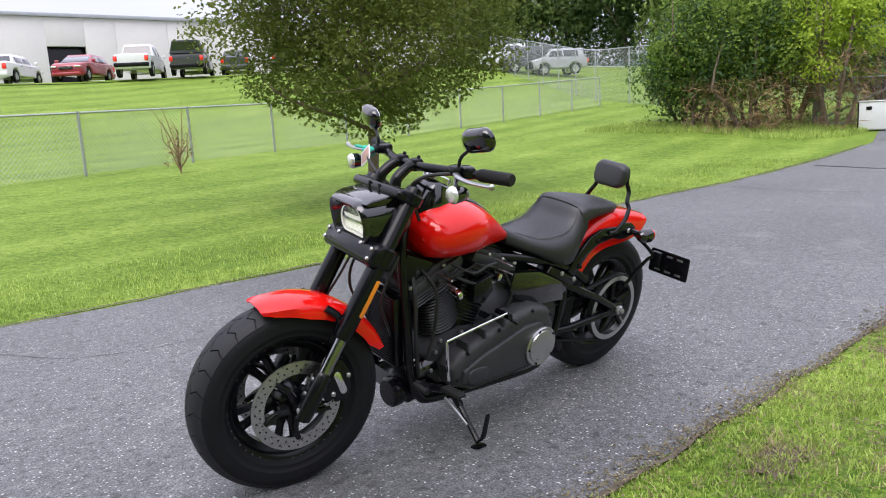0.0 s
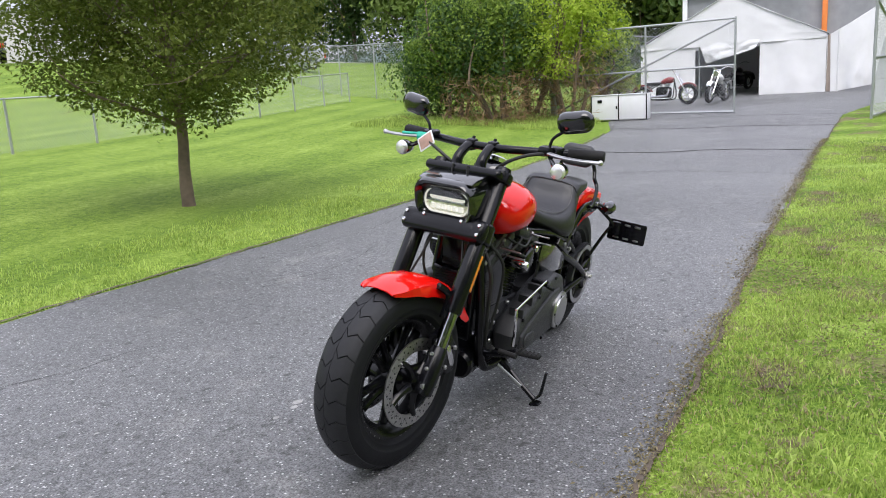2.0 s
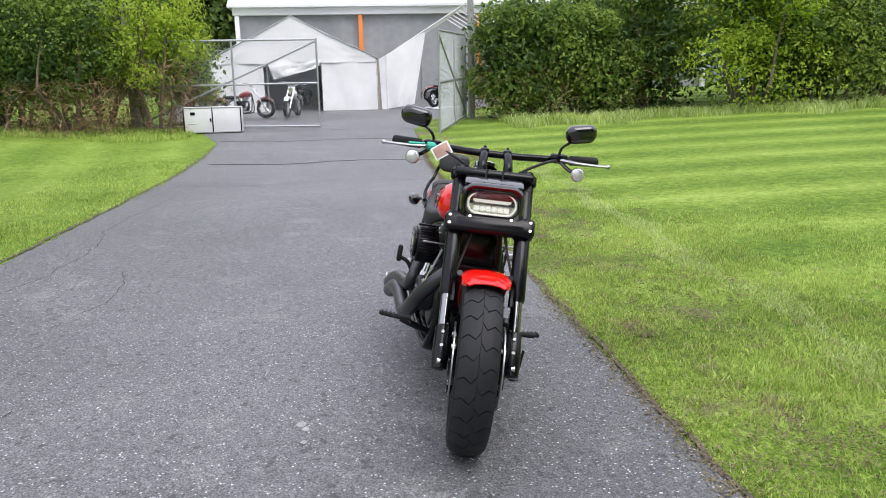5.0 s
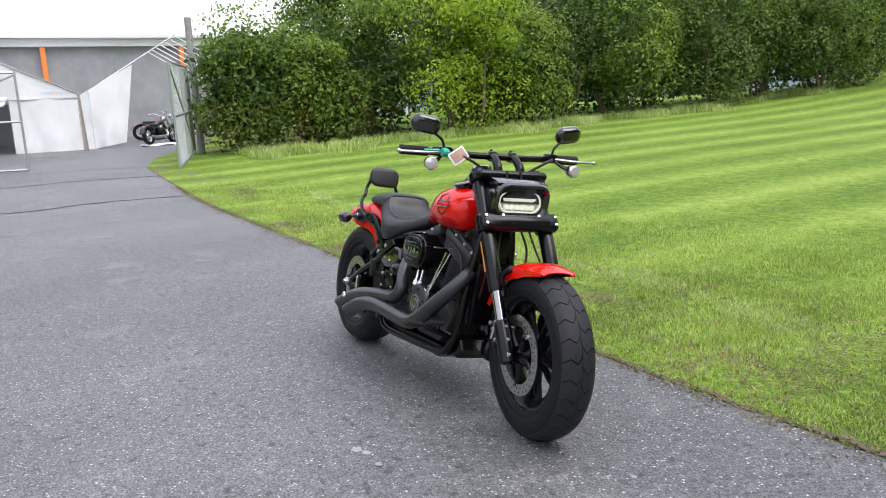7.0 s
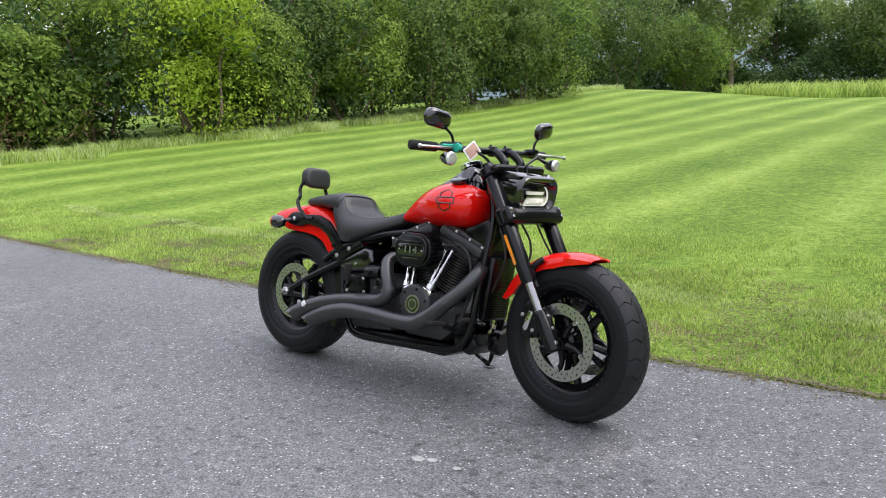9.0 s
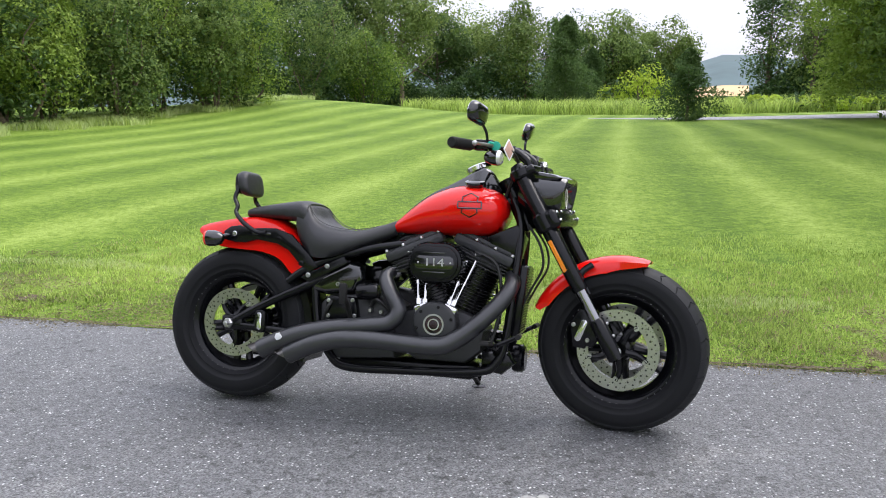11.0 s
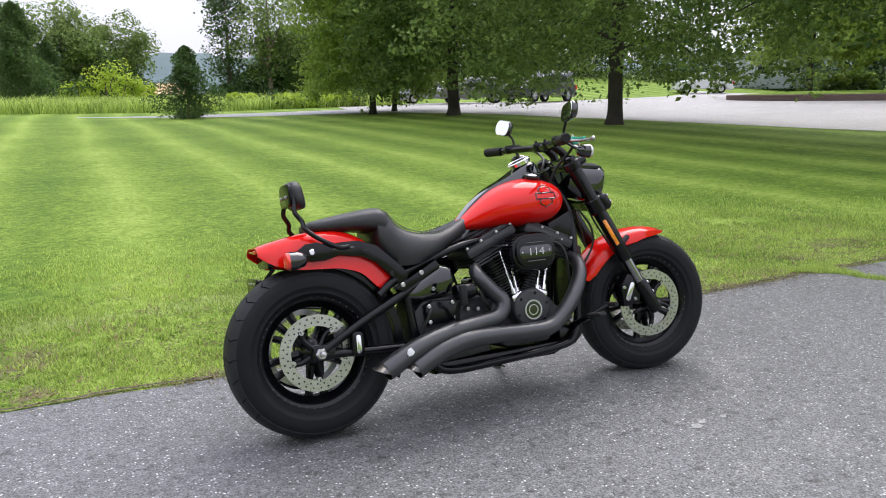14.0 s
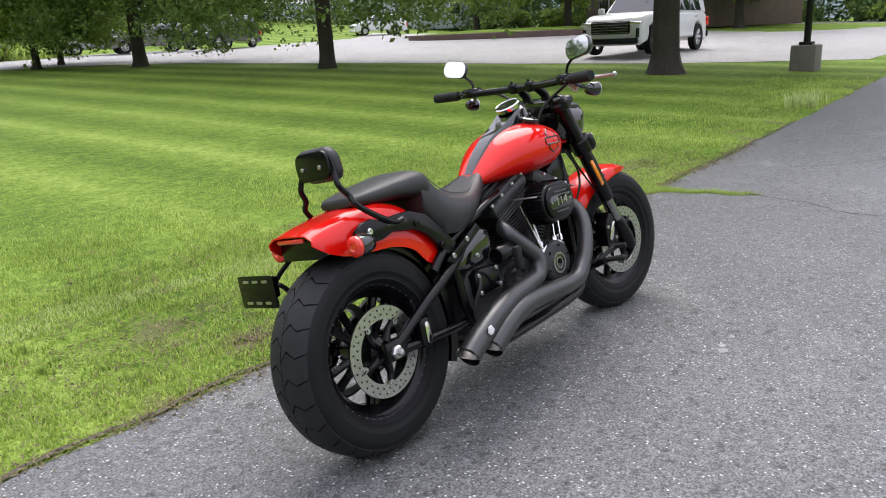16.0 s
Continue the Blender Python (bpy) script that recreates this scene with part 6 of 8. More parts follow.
bungalow = thing("bungalow", "pale grey bungalow with a low roof beyond the car park", "building", m=pose(62.5, 54.5, gzf(62.5, 54.5), 0, 0, -52))
bm = bmesh.new()
rbox(bm, (0, 0, 1.7), (9, 6, 3.6), 0.03)
part("wall", bm, mat("pale_siding", (0.5, 0.55, 0.58), 0.7, var=0.08, scale=3), bungalow)
bm = bmesh.new()
prism(bm, [(-3.5, 3.4), (3.5, 3.4), (0.0, 4.9)], -4.9, 4.9, 0.05, "x")
part("roof", bm, M_GALV, bungalow)
for x in (-2.8, 0.2, 3.0):
    bm = bmesh.new()
    rbox(bm, (x, -3.02, 1.9), (1.2, 0.08, 1.3), 0.02)
    w = part("window", bm, M_WHITE, bungalow)
    bm = bmesh.new()
    rbox(bm, (x, -3.06, 1.9), (1.0, 0.06, 1.1), 0.01)
    part("pane", bm, M_TEXTILE, w)

# ---- the motorcycle ----
BIKE_SCALE = 1.03
LEAN_DEG = 11.6
bike = thing("motorcycle", "red and black cruiser motorcycle leaning on its side stand", "motorcycle", m=pose(0, -0.031, 0.0, -LEAN_DEG, 0, 0))
AXIS_AT, AXIS_UP = Vector((0.37, 0, 1.05)), Vector((-0.47, 0, 0.883))
STEER = Matrix.Translation(AXIS_AT) @ Matrix.Rotation(radians(-8.5), 4, AXIS_UP) @ Matrix.Translation(-AXIS_AT)


def bpart(name, bm, material, label="", steer=False, parent=None, smooth=True, angle=35):
    m = Matrix.Scale(BIKE_SCALE, 4) @ (STEER if steer else Matrix.Identity(4))
    bmesh.ops.transform(bm, matrix=m, verts=bm.verts)
    return part(name, bm, material, parent or bike, label, smooth, angle)


def along_y(x, y, z):
    """A frame whose z axis points to the left side of the motorcycle."""
    return Matrix.Translation((x, y, z)) @ Matrix.Rotation(radians(-90), 4, "X")


def frame_along(a, b):
    a, b = Vector(a), Vector(b)
    return Matrix.Translation(a) @ (b - a).to_track_quat("Z", "Y").to_matrix().to_4x4()


def rod(a, b, r, material, name, label="", steer=False, n=12, parent=None):
    bm = bmesh.new()
    tube(bm, [a, b], r, n, smooth=False)
    return bpart(name, bm, material, label, steer, parent)


def bolt(parent, at, axis, r=0.008, h=0.006, material=None, steer=False, name="bolt"):
    bm = bmesh.new()
    a = Vector(at)
    lathe(bm, [(r, 0), (r, h * 0.7), (r * 0.75, h), (r * 0.4, h), (r * 0.35, h * 0.6)], frame_along(a, a + Vector(axis)), 10)
    return bpart(name, bm, material or M_ALU, "", steer, parent)


def wheel(cx, cz, big_r, width, rim_r, steer, tread_n, cy=0.0):
    fw = along_y(cx, cy, cz)
    hw = width / 2
    bm = bmesh.new()
    rt = big_r - rim_r
    prof = [(rim_r - 0.012, -hw * 0.6), (rim_r + 0.004, -hw * 0.78), (rim_r + rt * 0.1, -hw * 0.87), (rim_r + rt * 0.12, -hw * 0.905), (rim_r + rt * 0.15, -hw * 0.905), (rim_r + rt * 0.17, -hw * 0.9), (rim_r + rt * 0.3, -hw * 0.97), (rim_r + rt * 0.32, -hw * 0.995), (rim_r + rt * 0.35, -hw * 0.995), (rim_r + rt * 0.55, -hw), (rim_r + rt * 0.76 - 0.002, -hw * 0.93), (rim_r + rt * 0.9 - 0.005, -hw * 0.72), (rim_r + rt * 0.975 - 0.006, -hw * 0.4), (big_r - 0.006, 0)]
    prof = prof + [(r, -h) for r, h in prof[-2::-1]]
    lathe(bm, prof, fw, 72, closed=True)
    hub = bpart("wheel", bm, M_RUBBER, "fat black tyre on a black cast wheel", steer, angle=50)
    # tread: raised rubber blocks; zigzag grooves take painted shade from the darker carcass
    bm = bmesh.new()
    da = 2 * math.pi / tread_n
    us = (0.012, 0.14, 0.27, 0.45, 0.62, 0.8, 0.97)
    for k in range(tread_n):
        for side in (-1, 1):
            a0 = da * (k + (0.5 if side > 0 else 0))
            top, low = [], []
            for u in us:
                h = side * u * hw * 0.95
                r0 = rim_r + rt * float(np.interp(abs(h) / hw, [0, 0.2, 0.4, 0.56, 0.72, 0.84, 0.93, 1.0], [1.0, 0.996, 0.975, 0.945, 0.9, 0.84, 0.76, 0.55]))
                v0 = float(np.interp(u, [0.012, 0.27, 0.62, 0.97], [0.0, 0.36, 0.12, 0.3]))
                for lst, rr in ((top, r0 + 0.0005), (low, r0 - 0.009)):
                    lst.append([bm.verts.new(fw @ Vector((rr * math.cos(a0 + v * da), rr * math.sin(a0 + v * da), h))) for v in (v0, v0 + 0.31, v0 + 0.62, v0 + 0.93)])
            for p, q in zip(top, top[1:]):
                for i in range(3):
                    bm.faces.new((p[i], p[i + 1], q[i + 1], q[i]))
            rim_t = top[0] + [r[-1] for r in top[1:]] + top[-1][-2::-1] + [r[0] for r in top[-2:0:-1]]
            rim_l = low[0] + [r[-1] for r in low[1:]] + low[-1][-2::-1] + [r[0] for r in low[-2:0:-1]]
            n = len(rim_t)
            for i in range(n):
                bm.faces.new((rim_l[i], rim_l[(i + 1) % n], rim_t[(i + 1) % n], rim_t[i]))
    for v in [v for v in bm.verts if not v.link_faces]:
        bm.verts.remove(v)
    bpart("tread", bm, M_TREAD, "", steer, hub, angle=40)
    bm = bmesh.new()
    ri = rim_r
    lathe(bm, [(ri + 0.006, -hw * 0.74), (ri + 0.006, -hw * 0.66), (ri - 0.012, -hw * 0.6), (ri - 0.03, -hw * 0.3), (ri - 0.03, hw * 0.3), (ri - 0.012, hw * 0.6), (ri + 0.006, hw * 0.66), (ri + 0.006, hw * 0.74), (ri - 0.008, hw * 0.7), (ri - 0.022, hw * 0.55), (ri - 0.04, hw * 0.28), (ri - 0.04, -hw * 0.28), (ri - 0.022, -hw * 0.55), (ri - 0.008, -hw * 0.7)], fw, 64, closed=True)
    bpart("rim", bm, M_SATIN, "gloss black rim", steer, hub)
    bm = bmesh.new()
    for k in range(44):
        if k % 11 in (8, 9, 10):
            continue
        a = 2 * math.pi * k / 44
        for side in (-1, 1):
            p = fw @ Vector(((ri + 0.0) * math.cos(a), (ri + 0.0) * math.sin(a), side * (hw * 0.715)))
            rbox(bm, p, (0.004, 0.002, 0.011), 0, Matrix.Rotation(-a, 3, "Y"))
    tagged(bpart("rim_marking", bm, M_THREAD, "small worn pale marks round the rim", steer, hub, smooth=False), kind="stuff")
    for k in range(5):
        a = 2 * math.pi * k / 5 + 0.3
        bm = bmesh.new()
        for s in (-0.2, 0.2):
            p0 = fw @ Vector((0.045 * math.cos(a + s), 0.045 * math.sin(a + s), 0))
            p1 = fw @ Vector(((ri - 0.03) * math.cos(a + s * 0.9), (ri - 0.03) * math.sin(a + s * 0.9), 0))
            tube(bm, [p0, p0.lerp(p1, 0.5), p1], [0.02, 0.013, 0.017], 8)
        bpart("spoke", bm, M_SATIN, "", steer, hub)
    bm = bmesh.new()
    lathe(bm, [(0.03, -hw * 0.95), (0.045, -hw * 0.8), (0.052, -hw * 0.4), (0.052, hw * 0.4), (0.045, hw * 0.8), (0.03, hw * 0.95)], fw, 24)
    bpart("hub", bm, M_SATIN, "", steer, hub)
    return hub


def brake_disc(cx, cz, y, r, steer, side):
    """A drilled brake disc on a black carrier."""
    bm = bmesh.new()
    fw = along_y(cx, y, cz)
    lathe(bm, [(r, -0.0025), (r, 0.0025), (r - 0.042, 0.0025), (r - 0.042, -0.0025)], fw, 64, closed=True)
    disc = bpart("brake_disc", bm, M_DISC, "drilled steel brake disc", steer)
    bm = bmesh.new()
    for k in range(28):
        a = 2 * math.pi * k / 28
        for rr, da in ((r - 0.013, 0), (r - 0.028, 0.11)):
            p = Vector((rr * math.cos(a + da), rr * math.sin(a + da), 0))
            m = fw @ Matrix.Translation(p)
            lathe(bm, [(0.0036, -0.0032), (0.0036, 0.0032)], m, 8)
    bpart("drilled_hole", bm, M_WIRE, "", steer, disc, smooth=False)
    for k in range(5):
        a = 2 * math.pi * k / 5 + 0.2
        bm = bmesh.new()
        c, s = math.cos(a), math.sin(a)
        pts = [fw @ Vector((0.03 * c, 0.03 * s, 0.004)), fw @ Vector((r * 0.5 * c, r * 0.5 * s, 0.004)), fw @ Vector(((r - 0.036) * math.cos(a + 0.15), (r - 0.036) * math.sin(a + 0.15), 0.001))]
        tube(bm, pts, [0.016, 0.011, 0.01], 8)
        arm = bpart("carrier_arm", bm, M_SATIN, "", steer, disc)
        b2 = bmesh.new()
        p = fw @ Vector(((r - 0.044) * math.cos(a + 0.15), (r - 0.044) * math.sin(a + 0.15), 0))
        lathe(b2, [(0.009, -0.008), (0.009, 0.008)], Matrix.Translation(p) @ Matrix.Rotation(radians(90), 4, "X"), 10)
        bpart("rivet", b2, M_ALU, "", steer, disc)
    return disc


RW, FW_ = (-0.805, 0.319), (0.757, 0.316)
rear_wheel = wheel(*RW, 0.318, 0.18, 0.205, False, 26, -0.016)
front_wheel = wheel(*FW_, 0.316, 0.143, 0.208, True, 28, -0.006)
brake_disc(*RW, -0.1, 0.14, False, -1)
brake_disc(*FW_, -0.088, 0.15, True, -1)
brake_disc(*FW_, 0.088, 0.15, True, 1)

# rear pulley and belt
bm = bmesh.new()
lathe(bm, [(0.15, -0.014), (0.15, 0.014), (0.128, 0.014), (0.128, -0.014)], along_y(RW[0], 0.11, RW[1]), 64, closed=True)
pulley = bpart("drive_pulley", bm, M_ALU, "bare metal toothed drive pulley")
bm = bmesh.new()
for k in range(5):
    a = 2 * math.pi * k / 5
    tube(bm, [(RW[0] + 0.03 * math.cos(a), 0.11, RW[1] + 0.03 * math.sin(a)), (RW[0] + 0.13 * math.cos(a + 0.2), 0.11, RW[1] + 0.13 * math.sin(a + 0.2))], 0.014, 8, smooth=False)
bpart("pulley_web", bm, M_SATIN, "", parent=pulley)
bm = bmesh.new()
belt = [Vector((RW[0] + 0.155 * math.cos(a), 0.11, RW[1] + 0.155 * math.sin(a))) for a in np.linspace(radians(80), radians(278), 24)]
belt += [Vector((-0.3, 0.11, 0.28)), Vector((-0.24, 0.11, 0.33)), Vector((-0.3, 0.11, 0.4))]
belt.append(belt[0].copy())
tube(bm, belt, 0.006, 6, smooth=False)
for v in bm.verts:
    v.co.y = 0.11 + (v.co.y - 0.11) * 2.2
bpart("drive_belt", bm, M_RUBBER, "black rubber drive belt")

# rear axle, swingarm
for s in (-1, 1):
    bm = bmesh.new()
    y = s * 0.135
    tube(bm, [(RW[0], y, RW[1]), (-0.64, s * 0.135, 0.41), (-0.45, s * 0.125, 0.5), (-0.3, s * 0.1, 0.585)], [0.017, 0.017, 0.019, 0.019], 12)
    bpart("swingarm_upper_tube", bm, M_SATIN)
    bm = bmesh.new()
    tube(bm, [(RW[0], y, RW[1] - 0.005), (-0.49, s * 0.125, 0.295), (-0.38, s * 0.1, 0.29)], 0.016, 12, smooth=False)
    bpart("swingarm_lower_tube", bm, M_SATIN)
    bm = bmesh.new()
    rbox(bm, (RW[0] + 0.012, y, RW[1] + 0.002), (0.095, 0.028, 0.062), 0.012)
    plate = bpart("axle_block", bm, M_SATIN)
    bm = bmesh.new()
    lathe(bm, [(0.022, 0), (0.022, 0.012), (0.017, 0.018), (0.012, 0.018), (0.01, 0.03), (0.004, 0.032)], frame_along((RW[0], s * 0.146, RW[1]), (RW[0], s * 0.2, RW[1])), 6)
    bpart("axle_nut", bm, M_ALU, "bare metal axle nut", parent=plate, angle=20)

# rear caliper
bm = bmesh.new()
prism(bm, rrect(0.05, 0.095, 0.02, 4, -0.665, 0.335), -0.155, -0.075, 0.01)
cal = bpart("brake_caliper", bm, M_SATIN, "black brake caliper")
bm = bmesh.new()
prism(bm, rrect(0.02, 0.07, 0.01, 4, -0.664, 0.335), -0.16, -0.154, 0.002)
bpart("caliper_badge", bm, M_CHROME, "bright pill-shaped cap", parent=cal)

# inner mudguard
bm = bmesh.new()
rings = []
for a in np.linspace(radians(-25), radians(75), 14):
    r = 0.342
    ring = []
    for y, dr in ((-0.095, -0.03), (-0.095, 0.0), (0.095, 0.0), (0.095, -0.03), (0.088, -0.03), (0.088, -0.008), (-0.088, -0.008), (-0.088, -0.03)):
        ring.append(Vector((RW[0] + (r + dr) * math.cos(a), y, RW[1] + (r + dr) * math.sin(a))))
    rings.append(ring)
ring_bridge(bm, rings)
bpart("inner_mudguard", bm, M_SATIN, "plain black inner mudguard")


# ---- bodywork ----
def oval_loft(bm, stations, n=28, power=2.4, flat_low=0.0):
    """Rounded sections along x: each (x, low, high, half width)."""
    rings = []
    for x, lo, hi, w in stations:
        cz, h = (lo + hi) / 2, (hi - lo) / 2
        ring = []
        for k in range(n):
            a = 2 * math.pi * k / n
            c, s = math.cos(a), math.sin(a)
            py = math.copysign(abs(c) ** (2 / power), c) * w
            pz = math.copysign(abs(s) ** (2 / power), s) * h
            ring.append(Vector((x, py, cz + pz)))
        rings.append(ring)
    ring_bridge(bm, rings)


def resample(st, k=5):
    out = []
    p = [np.array(s, float) for s in st]
    for i in range(len(p) - 1):
        a, b, c, d = p[max(i - 1, 0)], p[i], p[i + 1], p[min(i + 2, len(p) - 1)]
        for j in range(k):
            t = j / k
            out.append(0.5 * (2 * b + (c - a) * t + (2 * a - 5 * b + 4 * c - d) * t * t + (3 * b - a - 3 * c + d) * t ** 3))
    return out + [p[-1]]


bm = bmesh.new()
oval_loft(bm, resample([(-0.165, 0.722, 0.738, 0.03), (-0.15, 0.715, 0.752, 0.052), (-0.08, 0.71, 0.812, 0.09), (0.0, 0.708, 0.868, 0.128), (0.083, 0.704, 0.9, 0.162), (0.165, 0.706, 0.912, 0.177), (0.24, 0.714, 0.9, 0.172), (0.285, 0.734, 0.88, 0.148), (0.31, 0.77, 0.852, 0.105), (0.318, 0.79, 0.83, 0.05)]), 40, 2.3)
tank = bpart("fuel_tank", bm, M_PAINT, "glossy orange-red fuel tank", angle=80)
# console along the top of the tank
bm = bmesh.new()
rings = []
for x, hi, w in resample([(-0.14, 0.762, 0.022), (-0.08, 0.82, 0.028), (0.0, 0.877, 0.034), (0.08, 0.914, 0.042), (0.14, 0.945, 0.05), (0.2, 0.978, 0.054), (0.24, 0.968, 0.05), (0.285, 0.9, 0.042)], 4):
    rings.append([Vector((x, y * w, hi - dz)) for y, dz in ((-1.35, 0.085), (-1.05, 0.012), (-0.85, 0.002), (0, 0), (0.85, 0.002), (1.05, 0.012), (1.35, 0.085))])
ring_bridge(bm, rings)
console = bpart("tank_console", bm, M_GLOSS, "gloss black console with a round gauge")
bm = bmesh.new()
gm = frame_along((0.185, 0, 0.972), (0.165, 0, 1.02))
lathe(bm, [(0.05, 0), (0.052, 0.016), (0.048, 0.02), (0.044, 0.017)], gm, 36)
g = bpart("gauge_bezel", bm, M_CHROME, "bright round gauge ring", parent=console)
bm = bmesh.new()
lathe(bm, [(0.045, 0.0165), (0.045, 0.0185)], gm, 36)
bpart("gauge_face", bm, M_GLOSS, "dark gauge face", parent=console)
bm = bmesh.new()
cm = frame_along((0.187, -0.083, 0.9), (0.187, -0.1, 0.95))
lathe(bm, [(0.03, 0), (0.034, 0.012), (0.038, 0.014), (0.038, 0.022), (0.03, 0.026)], cm, 28)
bpart("fuel_cap", bm, M_GLOSS, "round black fuel cap", parent=tank)


def tank_y(x, z):
    """Half width of the tank at x, z."""
    xs = [-0.08, 0.0, 0.083, 0.165, 0.24, 0.285, 0.31]
    lo = np.interp(x, xs, [0.71, 0.708, 0.704, 0.706, 0.714, 0.734, 0.77])
    hi = np.interp(x, xs, [0.812, 0.868, 0.9, 0.912, 0.9, 0.88, 0.852])
    w = np.interp(x, xs, [0.09, 0.128, 0.162, 0.177, 0.172, 0.148, 0.105])
    s = min(1, abs((z - (lo + hi) / 2) / ((hi - lo) / 2)))
    return float(w * (1 - s ** 2.3) ** (1 / 2.3))


def tank_line(pts, r, side):
    bm = bmesh.new()
    q = []
    for a, b in zip(pts, pts[1:]):
        for t in np.linspace(0, 1, 5):
            x, z = a[0] + (b[0] - a[0]) * t, a[1] + (b[1] - a[1]) * t
            q.append((x, side * (tank_y(x, z) + 0.0022), z))
    tube(bm, q, r, 5, smooth=False)
    return bm


# plain outline badge on the right of the tank: a bar across a shield
EX, EZ = 0.187, 0.823
for side in (-1,):
    bar = [(EX - 0.045, EZ - 0.012), (EX + 0.045, EZ - 0.012), (EX + 0.045, EZ + 0.012), (EX - 0.045, EZ + 0.012), (EX - 0.045, EZ - 0.012)]
    badge = bpart("tank_badge", tank_line(bar, 0.0026, side), M_GLOSS, "thin black outline badge", parent=tank)
    up = [(EX - 0.028, EZ + 0.014), (EX - 0.03, EZ + 0.03), (EX, EZ + 0.046), (EX + 0.03, EZ + 0.03), (EX + 0.028, EZ + 0.014)]
    bpart("badge_upper_line", tank_line(up, 0.0026, side), M_GLOSS, parent=tank)
    dn = [(x, 2 * EZ - z) for x, z in up]
    bpart("badge_lower_line", tank_line(dn, 0.0026, side), M_GLOSS, parent=tank)

# seat
bm = bmesh.new()
rings = []
for x, top, low, w in resample([(-0.535, 0.826, 0.7, 0.126), (-0.51, 0.826, 0.65, 0.13), (-0.487, 0.81, 0.62, 0.138), (-0.46, 0.768, 0.605, 0.15), (-0.42, 0.738, 0.6, 0.16), (-0.36, 0.722, 0.61, 0.16), (-0.3, 0.716, 0.635, 0.145), (-0.24, 0.725, 0.66, 0.115), (-0.18, 0.745, 0.684, 0.085), (-0.135, 0.764, 0.705, 0.06)], 4):
    dip = 0.94 if x > -0.47 else 1.0
    ring = [Vector((x, s * w * a, low + (top - low) * (dip if a == 0 else b))) for s, a, b in ((-1, 0.9, 0), (-1, 1.0, 0.25), (-1, 0.99, 0.55), (-1, 0.92, 0.82), (-1, 0.75, 0.97), (-1, 0.4, 0.99), (1, 0.0, 0.94), (1, 0.4, 0.99), (1, 0.75, 0.97), (1, 0.92, 0.82), (1, 0.99, 0.55), (1, 1.0, 0.25), (1, 0.9, 0))]
    rings.append(ring)
ring_bridge(bm, rings)
seat = bpart("rider_seat", bm, M_LEATHER, "black vinyl rider seat with grey stitching", angle=60)
bm = bmesh.new()
oval_loft(bm, resample([(-0.79, 0.762, 0.778, 0.055), (-0.775, 0.756, 0.795, 0.08), (-0.7, 0.752, 0.81, 0.104), (-0.6, 0.748, 0.825, 0.122), (-0.53, 0.735, 0.833, 0.13), (-0.505, 0.72, 0.828, 0.13), (-0.492, 0.71, 0.822, 0.126)], 4), 28, 3.2)
bpart("pillion_seat", bm, M_LEATHER, "black vinyl pillion pad")
for s in (-1, 1):
    bm = bmesh.new()
    tube(bm, [(-0.49, s * 0.1, 0.812), (-0.46, s * 0.115, 0.771), (-0.42, s * 0.122, 0.741), (-0.36, s * 0.122, 0.7235), (-0.3, s * 0.108, 0.718), (-0.24, s * 0.082, 0.727), (-0.19, s * 0.05, 0.741)], 0.0018, 5)
    bpart("stitching", bm, M_THREAD, "grey stitched seam", parent=seat)

# rear fender: an open shell with rolled edges
def shell(bm, stations, t=0.004):
    """Stations: (x, z of side edge, z of top, half width at top, half width at edge)."""
    rings = []
    for x, ze, zt, wt, we in stations:
        outer = [(-we, ze), (-we, ze + (zt - ze) * 0.45), (-wt, ze + (zt - ze) * 0.75), (-wt * 0.85, ze + (zt - ze) * 0.93), (-wt * 0.5, ze + (zt - ze) * 0.99), (0, zt), (wt * 0.5, ze + (zt - ze) * 0.99), (wt * 0.85, ze + (zt - ze) * 0.93), (wt, ze + (zt - ze) * 0.75), (we, ze + (zt - ze) * 0.45), (we, ze)]
        inner = [(y * (1 - t / max(we, 0.01)), z - t if abs(y) < we * 0.99 else z) for y, z in outer[::-1]]
        rings.append([Vector((x, y, z)) for y, z in outer + inner])
    ring_bridge(bm, rings)


bm = bmesh.new()
shell(bm, resample([(-0.985, 0.686, 0.72, 0.085, 0.1), (-0.94, 0.655, 0.733, 0.098, 0.108), (-0.87, 0.63, 0.748, 0.105, 0.112), (-0.78, 0.622, 0.762, 0.108, 0.114), (-0.69, 0.615, 0.762, 0.108, 0.114), (-0.61, 0.588, 0.735, 0.108, 0.114), (-0.55, 0.53, 0.69, 0.108, 0.114), (-0.5, 0.525, 0.64, 0.106, 0.112)], 5))
rfender = bpart("rear_fender", bm, M_PAINT, "glossy red bobbed rear fender", angle=50)
bm = bmesh.new()
rbox(bm, (-0.98, 0, 0.704), (0.01, 0.12, 0.014), 0.005, Matrix.Rotation(radians(-20), 3, "Y"))
bpart("tail_light", bm, M_REDLENS, "red tail light bar", parent=rfender)
# added black plate, paints the shade in the hollow below the tail
bm = bmesh.new()
prism(bm, rrect(0.19, 0.075, 0.02, 4, 0, 0.678), -0.95, -0.93, 0.004, "x")
bpart("fender_hollow_shade", bm, M_SATIN, "black plate standing in for the dark hollow under the fender", parent=rfender)
